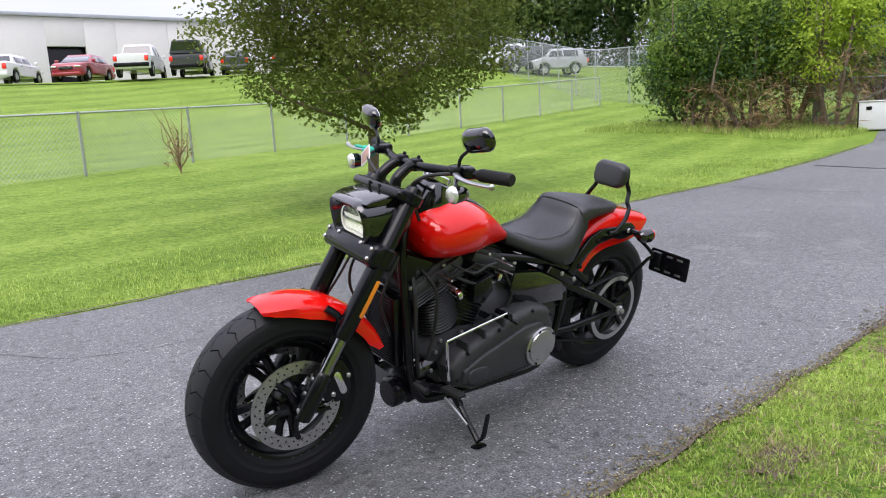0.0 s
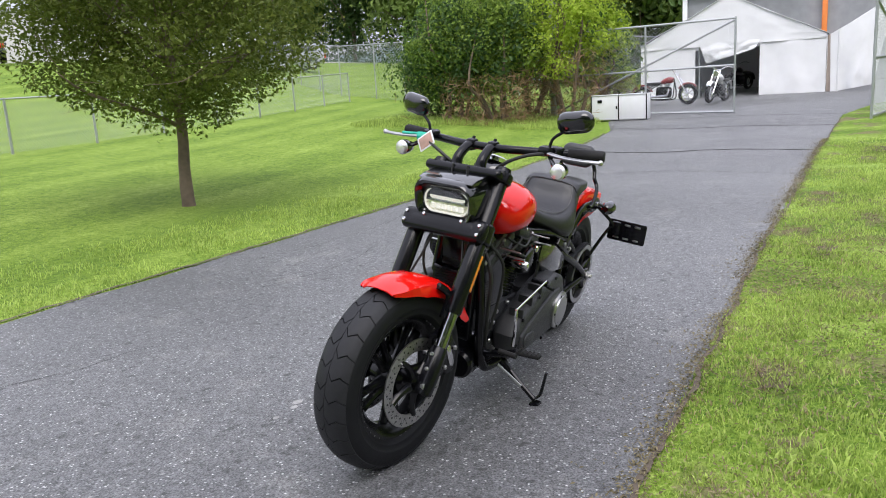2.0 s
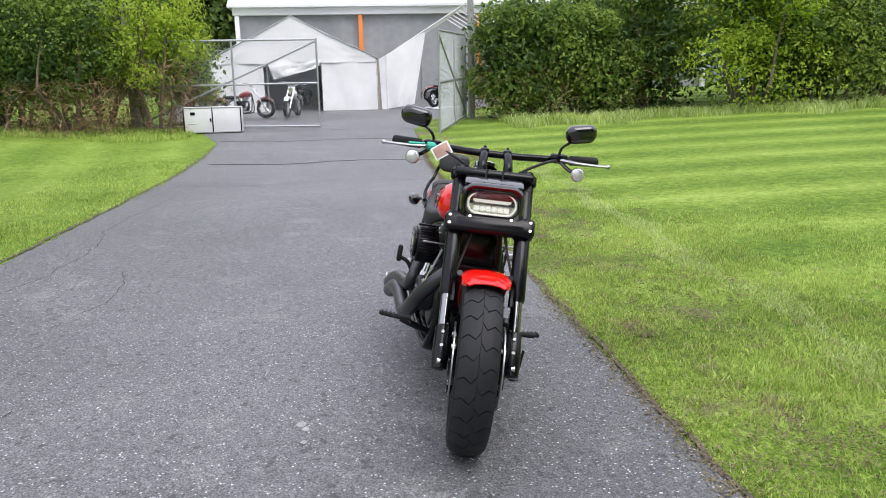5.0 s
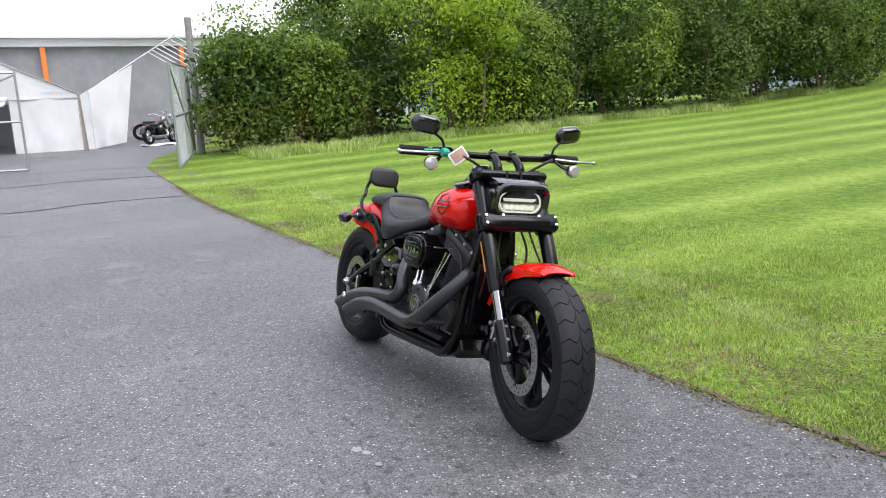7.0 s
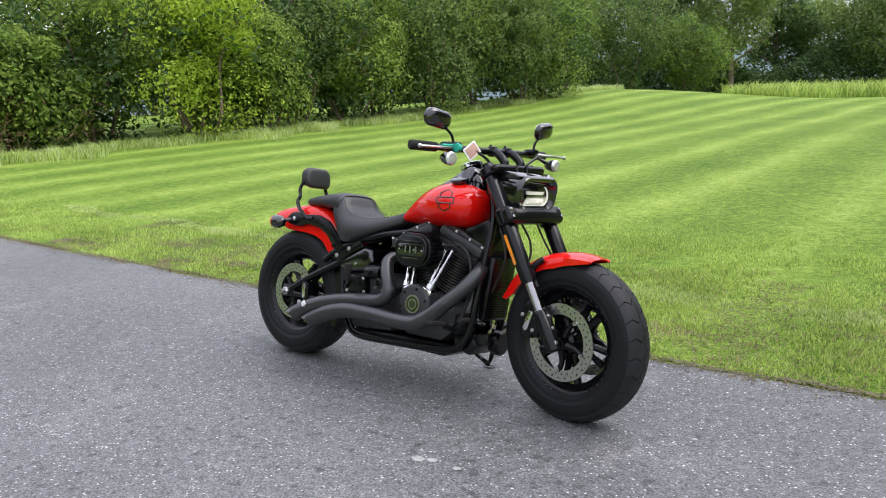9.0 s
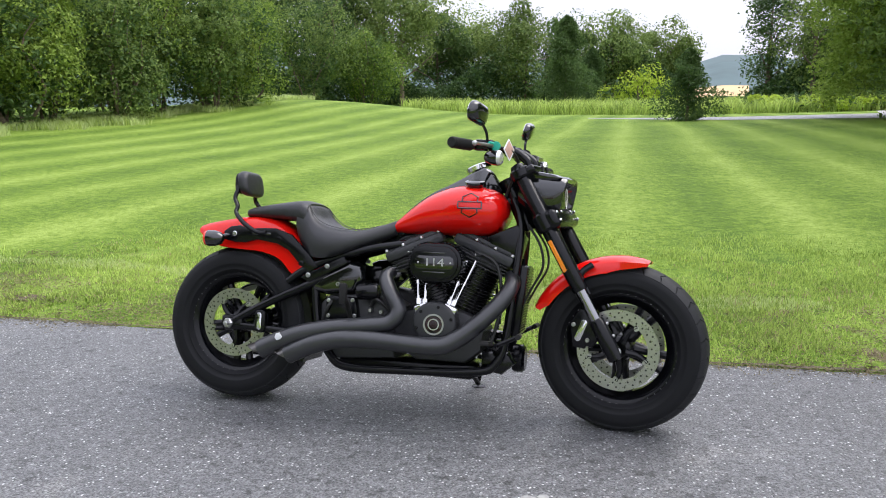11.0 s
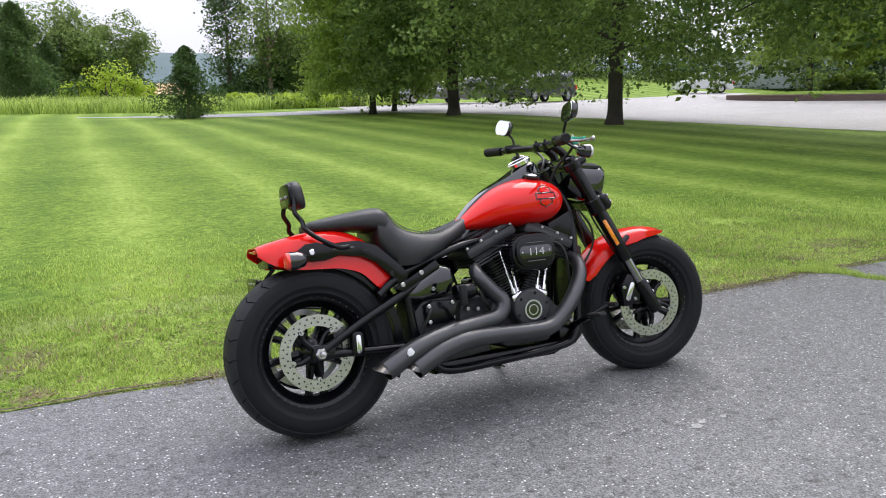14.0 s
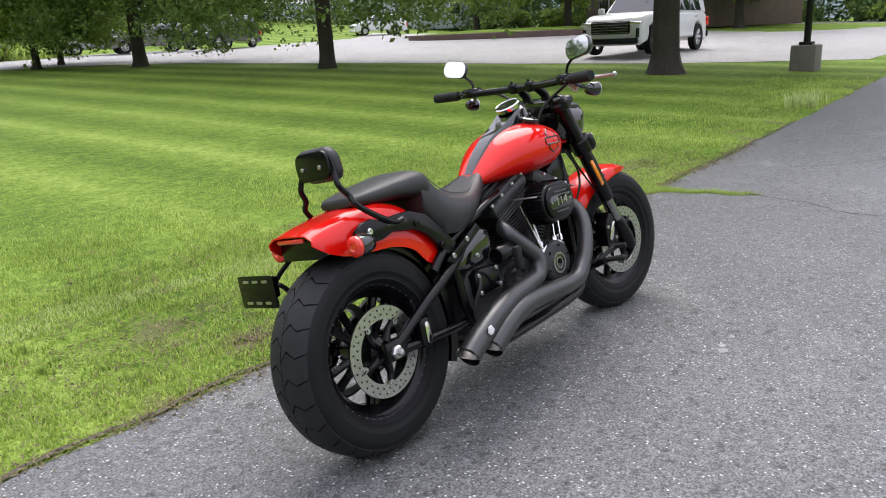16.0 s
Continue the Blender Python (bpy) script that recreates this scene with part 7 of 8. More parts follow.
for s in (-1, 1):
    bm = bmesh.new()
    prism(bm, [(-0.85, 0.66), (-0.852, 0.695), (-0.82, 0.715), (-0.78, 0.72), (-0.74, 0.708), (-0.68, 0.712), (-0.62, 0.712), (-0.55, 0.688), (-0.465, 0.607), (-0.43, 0.565), (-0.475, 0.535), (-0.56, 0.625), (-0.61, 0.65), (-0.7, 0.664), (-0.75, 0.65), (-0.8, 0.65)], s * 0.12, s * 0.138, 0.005)
    strut = bpart("fender_strut", bm, M_SATIN, "satin black fender strut")
    for bx, bz in ((-0.8, 0.685), (-0.6, 0.668), (-0.5, 0.575)):
        bolt(strut, (bx, s * 0.137, bz), (0, s, 0), 0.011, 0.008, M_SATIN if bx > -0.7 else M_CHROME)
    bm = bmesh.new()
    rbox(bm, (-0.68, s * 0.13, 0.688), (0.09, 0.018, 0.018), 0.006)
    bpart("strut_slot", bm, M_GLOSS, parent=strut)
    # turn signal
    bm = bmesh.new()
    tube(bm, [(-0.83, s * 0.13, 0.68), (-0.86, s * 0.165, 0.668)], 0.009, 10, smooth=False)
    lathe(bm, [(0.012, -0.045), (0.024, -0.035), (0.032, -0.01), (0.033, 0.02)], frame_along((-0.875, s * 0.178, 0.662), (-0.975, s * 0.178, 0.66)), 24)
    sig = bpart("rear_turn_signal", bm, M_GLOSS, "bullet turn signal with a red lens")
    bm = bmesh.new()
    lathe(bm, [(0.031, 0.02), (0.03, 0.03), (0.022, 0.036), (0.012, 0.037), (0.008, 0.034)], frame_along((-0.875, s * 0.178, 0.662), (-0.975, s * 0.178, 0.66)), 24)
    bpart("signal_lens", bm, M_REDLENS, "ribbed red lens", parent=sig)
    # backrest stay
    bm = bmesh.new()
    tube(bm, [(-0.66, s * 0.142, 0.694), (-0.7, s * 0.142, 0.694), (-0.765, s * 0.135, 0.73), (-0.81, s * 0.118, 0.77), (-0.815, s * 0.1, 0.8), (-0.835, s * 0.088, 0.835), (-0.83, s * 0.075, 0.875), (-0.835, s * 0.068, 0.92)], 0.009, 10)
    bpart("backrest_stay", bm, M_SATIN, "bent black backrest stay")
bm = bmesh.new()
prism(bm, rrect(0.165, 0.105, 0.04, 6, 0, 0.9), -0.83, -0.785, 0.018, "x", 4)
for v in bm.verts:
    v.co.x -= 0.25 * v.co.y ** 2 * 4 - (v.co.z - 0.9) * -0.18
pad = bpart("backrest_pad", bm, M_LEATHER, "small padded black backrest", angle=60)
bm = bmesh.new()
prism(bm, rrect(0.15, 0.088, 0.03, 5, 0, 0.9), -0.847, -0.832, 0.005, "x")
bpart("backrest_plate", bm, M_SATIN, "hard black back plate", parent=pad)
for y in (-0.04, 0.04):
    bolt(pad, (-0.848, y, 0.895), (-1, 0, 0), 0.007, 0.006)

# number plate bracket at the left of the rear wheel, empty
bm = bmesh.new()
tube(bm, [(-0.83, 0.14, 0.42), (-0.9, 0.19, 0.55), (-0.92, 0.215, 0.56)], 0.008, 8)
tube(bm, [(-0.86, 0.13, 0.66), (-0.9, 0.19, 0.6), (-0.92, 0.215, 0.56)], 0.008, 8)
brk = bpart("plate_bracket", bm, M_SATIN, "empty slotted black plate bracket")
bm = bmesh.new()
prism(bm, rrect(0.19, 0.105, 0.01, 3, 0.275, 0.548), -0.945, -0.938, 0.002, "x")
bpart("bracket_plate", bm, M_SATIN, parent=brk)
bm = bmesh.new()
rbox(bm, (-0.925, 0.222, 0.56), (0.03, 0.05, 0.07), 0.01)
bpart("bracket_hinge", bm, M_SATIN, parent=brk)
for y in (0.225, 0.275, 0.325):
    for z in (0.513, 0.582):
        bm = bmesh.new()
        prism(bm, rrect(0.03, 0.009, 0.004, 3, y, z), -0.9475, -0.9355, 0.001, "x")
        bpart("bracket_slot", bm, M_ALU, parent=brk)

# ---- frame ----
for s in (-1, 1):
    bm = bmesh.new()
    tube(bm, [(0.335, s * 0.035, 0.86), (0.37, s * 0.07, 0.74), (0.352, s * 0.1, 0.5), (0.335, s * 0.11, 0.33), (0.3, s * 0.12, 0.23), (0.22, s * 0.125, 0.195), (-0.1, s * 0.13, 0.178), (-0.3, s * 0.13, 0.178), (-0.37, s * 0.125, 0.225), (-0.42, s * 0.12, 0.32), (-0.44, s * 0.118, 0.45), (-0.45, s * 0.118, 0.55)], 0.017, 12)
    bpart("frame_cradle", bm, M_SATIN, "black tubular frame")
    bm = bmesh.new()
    tube(bm, [(0.3, s * 0.03, 0.8), (0.0, s * 0.06, 0.69), (-0.236, s * 0.105, 0.642), (-0.454, s * 0.12, 0.569), (-0.56, s * 0.13, 0.5)], 0.016, 12)
    bpart("frame_rail", bm, M_SATIN)
    bm = bmesh.new()
    prism(bm, [(-0.5, 0.52), (-0.32, 0.61), (-0.3, 0.585), (-0.46, 0.5)], s * 0.126, s * 0.144, 0.004)
    pl = bpart("frame_plate", bm, M_SATIN)
    for bx, bz in ((-0.465, 0.53), (-0.385, 0.568)):
        bolt(pl, (bx, s * 0.144, bz), (0, s, 0), 0.01, 0.007)
bm = bmesh.new()
tube(bm, [(0.395, 0, 0.74), (0.3, 0, 0.94)], 0.036, 16, smooth=False)
tube(bm, [(0.32, 0, 0.86), (0.1, 0, 0.76), (-0.2, 0, 0.66)], 0.03, 12)
bpart("frame_backbone", bm, M_SATIN)
bm = bmesh.new()
prism(bm, [(0.24, 0.71), (0.36, 0.76), (0.385, 0.71), (0.37, 0.63), (0.33, 0.62), (0.25, 0.67)], -0.09, 0.09, 0.012)
bpart("neck_cover", bm, M_SATIN)

# ---- engine ----
def cyl_axis(sign):
    base = Vector((0.095, 0, 0.325))
    d = Vector((sign * 0.383, 0, 0.924))
    return base, d


bm = bmesh.new()
prism(bm, [(-0.1, 0.27), (-0.13, 0.36), (-0.07, 0.41), (0.0, 0.43), (0.14, 0.43), (0.21, 0.4), (0.25, 0.35), (0.24, 0.27), (0.18, 0.22), (-0.02, 0.22)], -0.11, 0.1, 0.02)
engine = bpart("crankcase", bm, M_WRINKLE, "black crankcase of a V-twin engine")
for sgn in (-1, 1):
    b0, d = cyl_axis(sgn)
    q = d.to_track_quat("Z", "Y").to_matrix().to_4x4()
    bm = bmesh.new()
    lathe(bm, [(0.085, 0.06), (0.085, 0.31)], Matrix.Translation(b0) @ q, 24)
    cyl = bpart("cylinder", bm, M_SATIN, "black finned cylinder")
    for k in range(16):
        h = 0.1 + k * 0.0125
        w = 0.092 if k > 1 else 0.082
        bm = bmesh.new()
        lathe(bm, [(0.055, h), (w, h + 0.0006), (w + 0.002, h + 0.002), (w, h + 0.0036), (0.055, h + 0.004)], Matrix.Translation(b0) @ q, 28)
        bpart("fin", bm, M_FIN, parent=cyl)
        m3 = q.to_3x3()
    bm = bmesh.new()
    rbox(bm, b0 + d * 0.322, (0.18, 0.2, 0.045), 0.014, m3)
    head = bpart("cylinder_head", bm, M_WRINKLE, "wrinkle black cylinder head")
    bm = bmesh.new()
    rbox(bm, b0 + d * 0.36, (0.215, 0.25, 0.045), 0.016, m3)
    rbox(bm, b0 + d * 0.385, (0.185, 0.22, 0.03), 0.012, m3)
    rbox(bm, b0 + d * 0.402, (0.09, 0.17, 0.016), 0.007, m3)
    bpart("rocker_cover", bm, M_WRINKLE, "wrinkle black rocker cover", parent=head)
    for j in range(4):
        bm = bmesh.new()
        rbox(bm, b0 + d * (0.297 + 0.012 * j), (0.196, 0.224, 0.005), 0.002, m3, 1)
        bpart("head_fin", bm, M_FIN, parent=head)
    bm = bmesh.new()
    rbox(bm, b0 + d * 0.338 + Vector((0, -0.124, 0)), (0.17, 0.006, 0.006), 0.002, m3, 1)
    bpart("bright_edge", bm, M_ALU, parent=head)
    for yy in (-0.112, -0.04, 0.04, 0.112):
        for xx in (-0.096, 0.096):
            p = b0 + d * 0.381 + m3 @ Vector((xx, yy, 0))
            bolt(head, p, d, 0.0075, 0.01)
    for yy in (-0.1, 0.1):
        for xx in (-0.06, 0.06):
            bolt(head, b0 + d * 0.399 + m3 @ Vector((xx, yy, 0)), d, 0.0065, 0.008)
    for zz, ww in ((0.35, 0.15), (0.376, 0.12)):
        bm = bmesh.new()
        rbox(bm, b0 + d * zz + Vector((0, 0.125, 0)), (ww, 0.008, 0.006), 0.002, m3, 1)
        bpart("bright_edge", bm, M_ALU, parent=head)
    # rocker box bright edge on the left
    bm = bmesh.new()
    rbox(bm, (b0 + d * 0.322 if sgn < 0 else b0 + d * 0.325 + m3 @ Vector((0.062, 0, 0))) + Vector((0, 0.118, 0)), (0.07, 0.022, 0.03), 0.008, m3)
    bpart("head_insert", bm, M_CHROME, "bright machined edge", parent=head)
    # pushrod tubes and lifter block
    foot = Vector((0.07 + sgn * 0.035, -0.15, 0.44))
    for k in (0, 1):
        a = foot + Vector((sgn * (0.012 + 0.022 * k), -0.012 * k, 0))
        b = b0 + d * 0.335 + Vector((sgn * (-0.05 + 0.035 * k), -0.118, -0.02))
        bm = bmesh.new()
        tube(bm, [a, b], 0.0068, 10, smooth=False)
        tube(bm, [a + (b - a) * 0.0, a + (b - a) * 0.12], 0.012, 10, smooth=False)
        tube(bm, [a + (b - a) * 0.45, a + (b - a) * 0.52], 0.0105, 10, smooth=False)
        bpart("pushrod_tube", bm, M_CHROME, "chrome pushrod tube")
    bm = bmesh.new()
    rbox(bm, foot + Vector((sgn * 0.022, 0, -0.012)), (0.055, 0.05, 0.03), 0.008, Matrix.Rotation(radians(sgn * 22), 3, "Y"))
    lb = bpart("lifter_block", bm, M_CHROME, "chrome lifter block")
    # spark plug lead
    bm = bmesh.new()
    p = b0 + d * 0.33 + Vector((0, 0.1, 0))
    tube(bm, [p, p + Vector((0.02, 0.035, 0.03)), Vector((0.06, 0.11, 0.68)), Vector((0.05, 0.05, 0.72))], 0.0045, 6)
    bpart("plug_lead", bm, M_WIRE)

# cam cover with a round badge
bm = bmesh.new()
prism(bm, [(0.07 + 0.087 * math.cos(a), 0.372 + 0.084 * math.sin(a) * (1.0 if math.sin(a) > 0 else 0.85)) for a in np.linspace(0, 2 * math.pi, 30)[:-1]], -0.185, -0.11, 0.014, seg=3)
camc = bpart("cam_cover", bm, M_WRINKLE, "round wrinkle-black cam cover")
for r0, r1, h, mm, nm in ((0.04, 0.034, 0.006, M_ALU, "cover_ring"), (0.032, 0.0, 0.004, M_GLOSS, "cover_medallion"), (0.022, 0.018, 0.006, M_ALU, "medallion_ring")):
    bm = bmesh.new()
    mm4 = frame_along((0.07, -0.184, 0.369), (0.07, -0.25, 0.369))
    lathe(bm, [(r0, 0), (r0, h), (max(r1, 0.001), h), (max(r1, 0.001), 0)], mm4, 32, closed=r1 > 0)
    bpart(nm, bm, mm, parent=camc)
for k in range(6):
    a = k * math.pi / 3 + 0.3
    bolt(camc, (0.07 + 0.07 * math.cos(a), -0.184, 0.372 + 0.064 * math.sin(a)), (0, -1, 0), 0.006, 0.005, M_SATIN)

# air cleaner
AC = (0.076, 0.602)
bm = bmesh.new()
prism(bm, rrect(0.2, 0.144, 0.068, 8, *AC), -0.225, -0.135, 0.006)
air = bpart("air_cleaner", bm, M_SATIN, "oval black ribbed air cleaner")
for k in range(36):
    out = rrect(0.206, 0.15, 0.07, 8, *AC)
    t = k / 36 * len(out)
    i = int(t)
    a, b = Vector(out[i]), Vector(out[(i + 1) % len(out)])
    p = a.lerp(b, t - i)
    bm = bmesh.new()
    rbox(bm, (p.x, -0.18, p.y), (0.006, 0.075, 0.006), 0.001, seg=1)
    bpart("rib", bm, M_SATIN, parent=air)
bm = bmesh.new()
prism(bm, rrect(0.178, 0.122, 0.057, 8, *AC), -0.238, -0.224, 0.005)
face = bpart("air_cleaner_cover", bm, M_SATIN, "black oval cover with a raised number", parent=air)
for z in (-0.036, 0.036):
    bm = bmesh.new()
    rbox(bm, (AC[0], -0.239, AC[1] + z), (0.12 - abs(z), 0.004, 0.006), 0.0015)
    bpart("cover_groove", bm, M_GLOSS, parent=air)
bm = bmesh.new()
prism(bm, rrect(0.15, 0.05, 0.02, 5, *AC), -0.2395, -0.237, 0.001)
bpart("number_panel", bm, M_GLOSS, parent=air)


def lettering(text, size, m, material, name, parent, depth=0.001):
    cu = bpy.data.curves.new(name, "FONT")
    cu.body, cu.size, cu.extrude, cu.align_x, cu.align_y = text, size, depth, "CENTER", "CENTER"
    tmp = new(name, cu)
    me = bpy.data.meshes.new_from_object(tmp.evaluated_get(bpy.context.evaluated_depsgraph_get()))
    bpy.data.objects.remove(tmp)
    me.transform(m)
    me.materials.clear()
    me.materials.append(material)
    ob = new(name, me)
    ob.parent = parent
    return ob


lettering("114", 0.042, Matrix.Scale(BIKE_SCALE, 4) @ Matrix.Translation((AC[0], -0.2405, AC[1])) @ Matrix.Rotation(radians(90), 4, "X") @ Matrix.Diagonal((1.25, 1, 1, 1)), M_ALU, "number", air)
for x in (-0.062, 0.062):
    bolt(air, (AC[0] + x, -0.2385, AC[1]), (0, -1, 0), 0.004, 0.003)

# gearbox, starter and oil lines on the right
bm = bmesh.new()
prism(bm, [(-0.42, 0.24), (-0.42, 0.42), (-0.38, 0.46), (-0.2, 0.47), (-0.1, 0.42), (-0.1, 0.22), (-0.36, 0.2)], -0.12, 0.12, 0.02)
bpart("gearbox", bm, M_WRINKLE, "wrinkle black gearbox")
bm = bmesh.new()
prism(bm, [(-0.38, 0.36), (-0.385, 0.44), (-0.35, 0.455), (-0.26, 0.45), (-0.245, 0.37)], -0.15, -0.11, 0.01)
gc = bpart("gearbox_cover", bm, M_SATIN)
for bx, bz in ((-0.37, 0.375), (-0.37, 0.435), (-0.27, 0.44), (-0.26, 0.38)):
    bolt(gc, (bx, -0.15, bz), (0, -1, 0), 0.008, 0.007)
bm = bmesh.new()
lathe(bm, [(0.028, 0), (0.032, 0.006), (0.032, 0.075), (0.026, 0.085)], frame_along((-0.25, -0.145, 0.475), (-0.17, -0.145, 0.478)), 20)
bpart("starter_motor", bm, M_SATIN)
bm = bmesh.new()
prism(bm, [(-0.455, 0.47), (-0.45, 0.515), (-0.3, 0.59), (-0.25, 0.575), (-0.235, 0.52), (-0.275, 0.47), (-0.39, 0.455)], -0.138, 0.138, 0.022, seg=3)
bpart("oil_tank", bm, M_GLOSS, "gloss black oil tank under the seat")
for k, pts in enumerate(([(-0.2, -0.13, 0.42), (-0.17, -0.16, 0.45), (-0.13, -0.15, 0.42), (-0.1, -0.14, 0.38)], [(-0.35, -0.13, 0.45), (-0.37, -0.155, 0.41), (-0.4, -0.14, 0.34), (-0.41, -0.13, 0.26)], [(-0.3, -0.12, 0.36), (-0.22, -0.155, 0.36), (-0.15, -0.145, 0.32)], [(0.2, -0.1, 0.65), (0.29, -0.11, 0.6), (0.31, -0.11, 0.45), (0.28, -0.13, 0.3)])):
    bm = bmesh.new()
    tube(bm, pts, 0.007, 8)
    bpart("hose", bm, M_WIRE, "black rubber hose")
for bx, bz in ((-0.2, 0.405), (-0.155, 0.4), (-0.34, 0.5), (-0.13, 0.36)):
    bolt(engine, (bx, -0.125, bz), (0, -1, 0), 0.009, 0.02)

# exhaust
def pipe(pts, r, cut, name="exhaust_pipe"):
    bm = bmesh.new()
    p = spline(pts, 7)
    tube(bm, p, r, 18, smooth=False, caps=False)
    ob = bpart(name, bm, M_PIPE, "matte black shielded exhaust pipe", angle=70)
    e, d = p[-1], (p[-1] - p[-3]).normalized()
    rr = r[-1] if isinstance(r, list) else r
    bm = bmesh.new()
    m = frame_along(e, e + d)
    rings = []
    for rad, shift in ((rr, -0.004), (rr, 0.0), (rr * 0.93, 0.0), (rr * 0.9, -0.05), (rr * 0.2, -0.06)):
        ring = []
        for k in range(22):
            a = 2 * math.pi * k / 22
            v = m @ Vector((rad * math.cos(a), rad * math.sin(a), shift))
            v += d * (cut * (v - e).dot(Vector((0, 0.25, -0.97))) if shift > -0.03 else 0)
            ring.append(v)
        rings.append(ring)
    ring_bridge(bm, rings, caps=False)
    tip = bpart("pipe_tip", bm, M_TIP, "slash-cut bright tip", parent=ob, angle=60)
    return ob


pipe1 = pipe([(-0.13, -0.1, 0.56), (-0.14, -0.135, 0.53), (-0.105, -0.17, 0.472), (-0.068, -0.19, 0.415), (-0.1, -0.2, 0.366), (-0.19, -0.21, 0.35), (-0.305, -0.222, 0.337), (-0.43, -0.235, 0.31), (-0.525, -0.243, 0.274), (-0.605, -0.249, 0.236)], [0.024, 0.029, 0.03, 0.031, 0.031, 0.032, 0.034, 0.036, 0.038, 0.038], -1.1)
pipe2 = pipe([(0.34, -0.07, 0.565), (0.352, -0.115, 0.535), (0.325, -0.16, 0.475), (0.25, -0.198, 0.39), (0.165, -0.215, 0.32), (0.08, -0.224, 0.292), (-0.149, -0.23, 0.3), (-0.28, -0.238, 0.297), (-0.39, -0.245, 0.27), (-0.49, -0.251, 0.225)], [0.026, 0.03, 0.031, 0.032, 0.033, 0.033, 0.034, 0.036, 0.038, 0.038], -1.1)
bm = bmesh.new()
prism(bm, [(-0.5, 0.294), (-0.512, 0.31), (-0.525, 0.306), (-0.53, 0.29), (-0.522, 0.28), (-0.507, 0.284)], -0.2865, -0.28, 0.001)
bpart("pipe_sticker", bm, M_WHITE, "peeling white sticker", parent=pipe1)

# ---- left side ----
bm = bmesh.new()
prism(bm, [(0.2, 0.26), (0.213, 0.33), (0.175, 0.385), (0.06, 0.43), (-0.1, 0.48), (-0.2, 0.492), (-0.275, 0.465), (-0.312, 0.395), (-0.315, 0.3), (-0.275, 0.245), (-0.18, 0.222), (0.1, 0.22)], 0.1, 0.205, 0.03, seg=4)
prim = bpart("primary_cover", bm, M_WRINKLE, "long wrinkle-black primary cover")
bm = bmesh.new()
prism(bm, [(0.175, 0.275), (0.172, 0.325), (0.1, 0.36), (-0.13, 0.43), (-0.21, 0.43), (-0.272, 0.385), (-0.285, 0.3), (-0.24, 0.255), (0.1, 0.248)], 0.2, 0.218, 0.012, seg=3)
bpart("primary_ridge", bm, M_WRINKLE, parent=prim)
bm = bmesh.new()
prism(bm, rrect(0.1, 0.06, 0.028, 5, 0.105, 0.295), 0.214, 0.226, 0.006)
bpart("primary_boss", bm, M_WRINKLE, parent=prim)
bm = bmesh.new()
dm = frame_along((-0.218, 0.212, 0.328), (-0.218, 0.3, 0.328))
lathe(bm, [(0.08, 0), (0.08, 0.014), (0.075, 0.018), (0.066, 0.016), (0.064, 0.021), (0.05, 0.023)], dm, 40)
derby = bpart("derby_cover", bm, M_ALU, "round brushed metal clutch cover", parent=prim)
for k in range(5):
    a = 2 * math.pi * k / 5
    bolt(prim, (-0.218 + 0.071 * math.cos(a), 0.229, 0.328 + 0.071 * math.sin(a)), (0, 1, 0), 0.005, 0.004, M_SATIN)
for px, pz in ((0.19, 0.29), (0.15, 0.385), (0.0, 0.44), (-0.17, 0.478), (-0.28, 0.44), (-0.295, 0.27), (-0.1, 0.228)):
    bolt(prim, (px, 0.2, pz), (0, 1, 0), 0.007, 0.007, M_SATIN)
bm = bmesh.new()
tube(bm, [(0.24, 0.21, 0.31), (0.256, 0.215, 0.39), (0.266, 0.212, 0.466)], [0.007, 0.006, 0.005], 8)
tube(bm, [(0.266, 0.212, 0.466), (-0.02, 0.212, 0.506)], 0.0042, 8, smooth=False)
bpart("shift_linkage", bm, M_CHROME, "thin bright shift linkage")
bm = bmesh.new()
lathe(bm, [(0.012, 0), (0.012, 0.07)], frame_along((-0.03, 0.15, 0.49), (-0.03, 0.25, 0.49)), 12)
tube(bm, [(-0.02, 0.212, 0.506), (-0.045, 0.212, 0.475), (-0.06, 0.235, 0.465)], 0.008, 8, smooth=False)
bpart("shift_arm", bm, M_SATIN)
bm = bmesh.new()
prism(bm, [(0.1, 0.55), (0.1, 0.62), (0.02, 0.64), (0.0, 0.58), (0.04, 0.54)], 0.11, 0.155, 0.01)
bpart("horn_cover", bm, M_SATIN)
bm = bmesh.new()
prism(bm, [(-0.43, 0.44), (-0.41, 0.53), (-0.26, 0.6), (-0.12, 0.62), (-0.1, 0.55), (-0.2, 0.46)], 0.1, 0.14, 0.014)
bpart("left_side_cover", bm, M_GLOSS, "gloss black side cover")

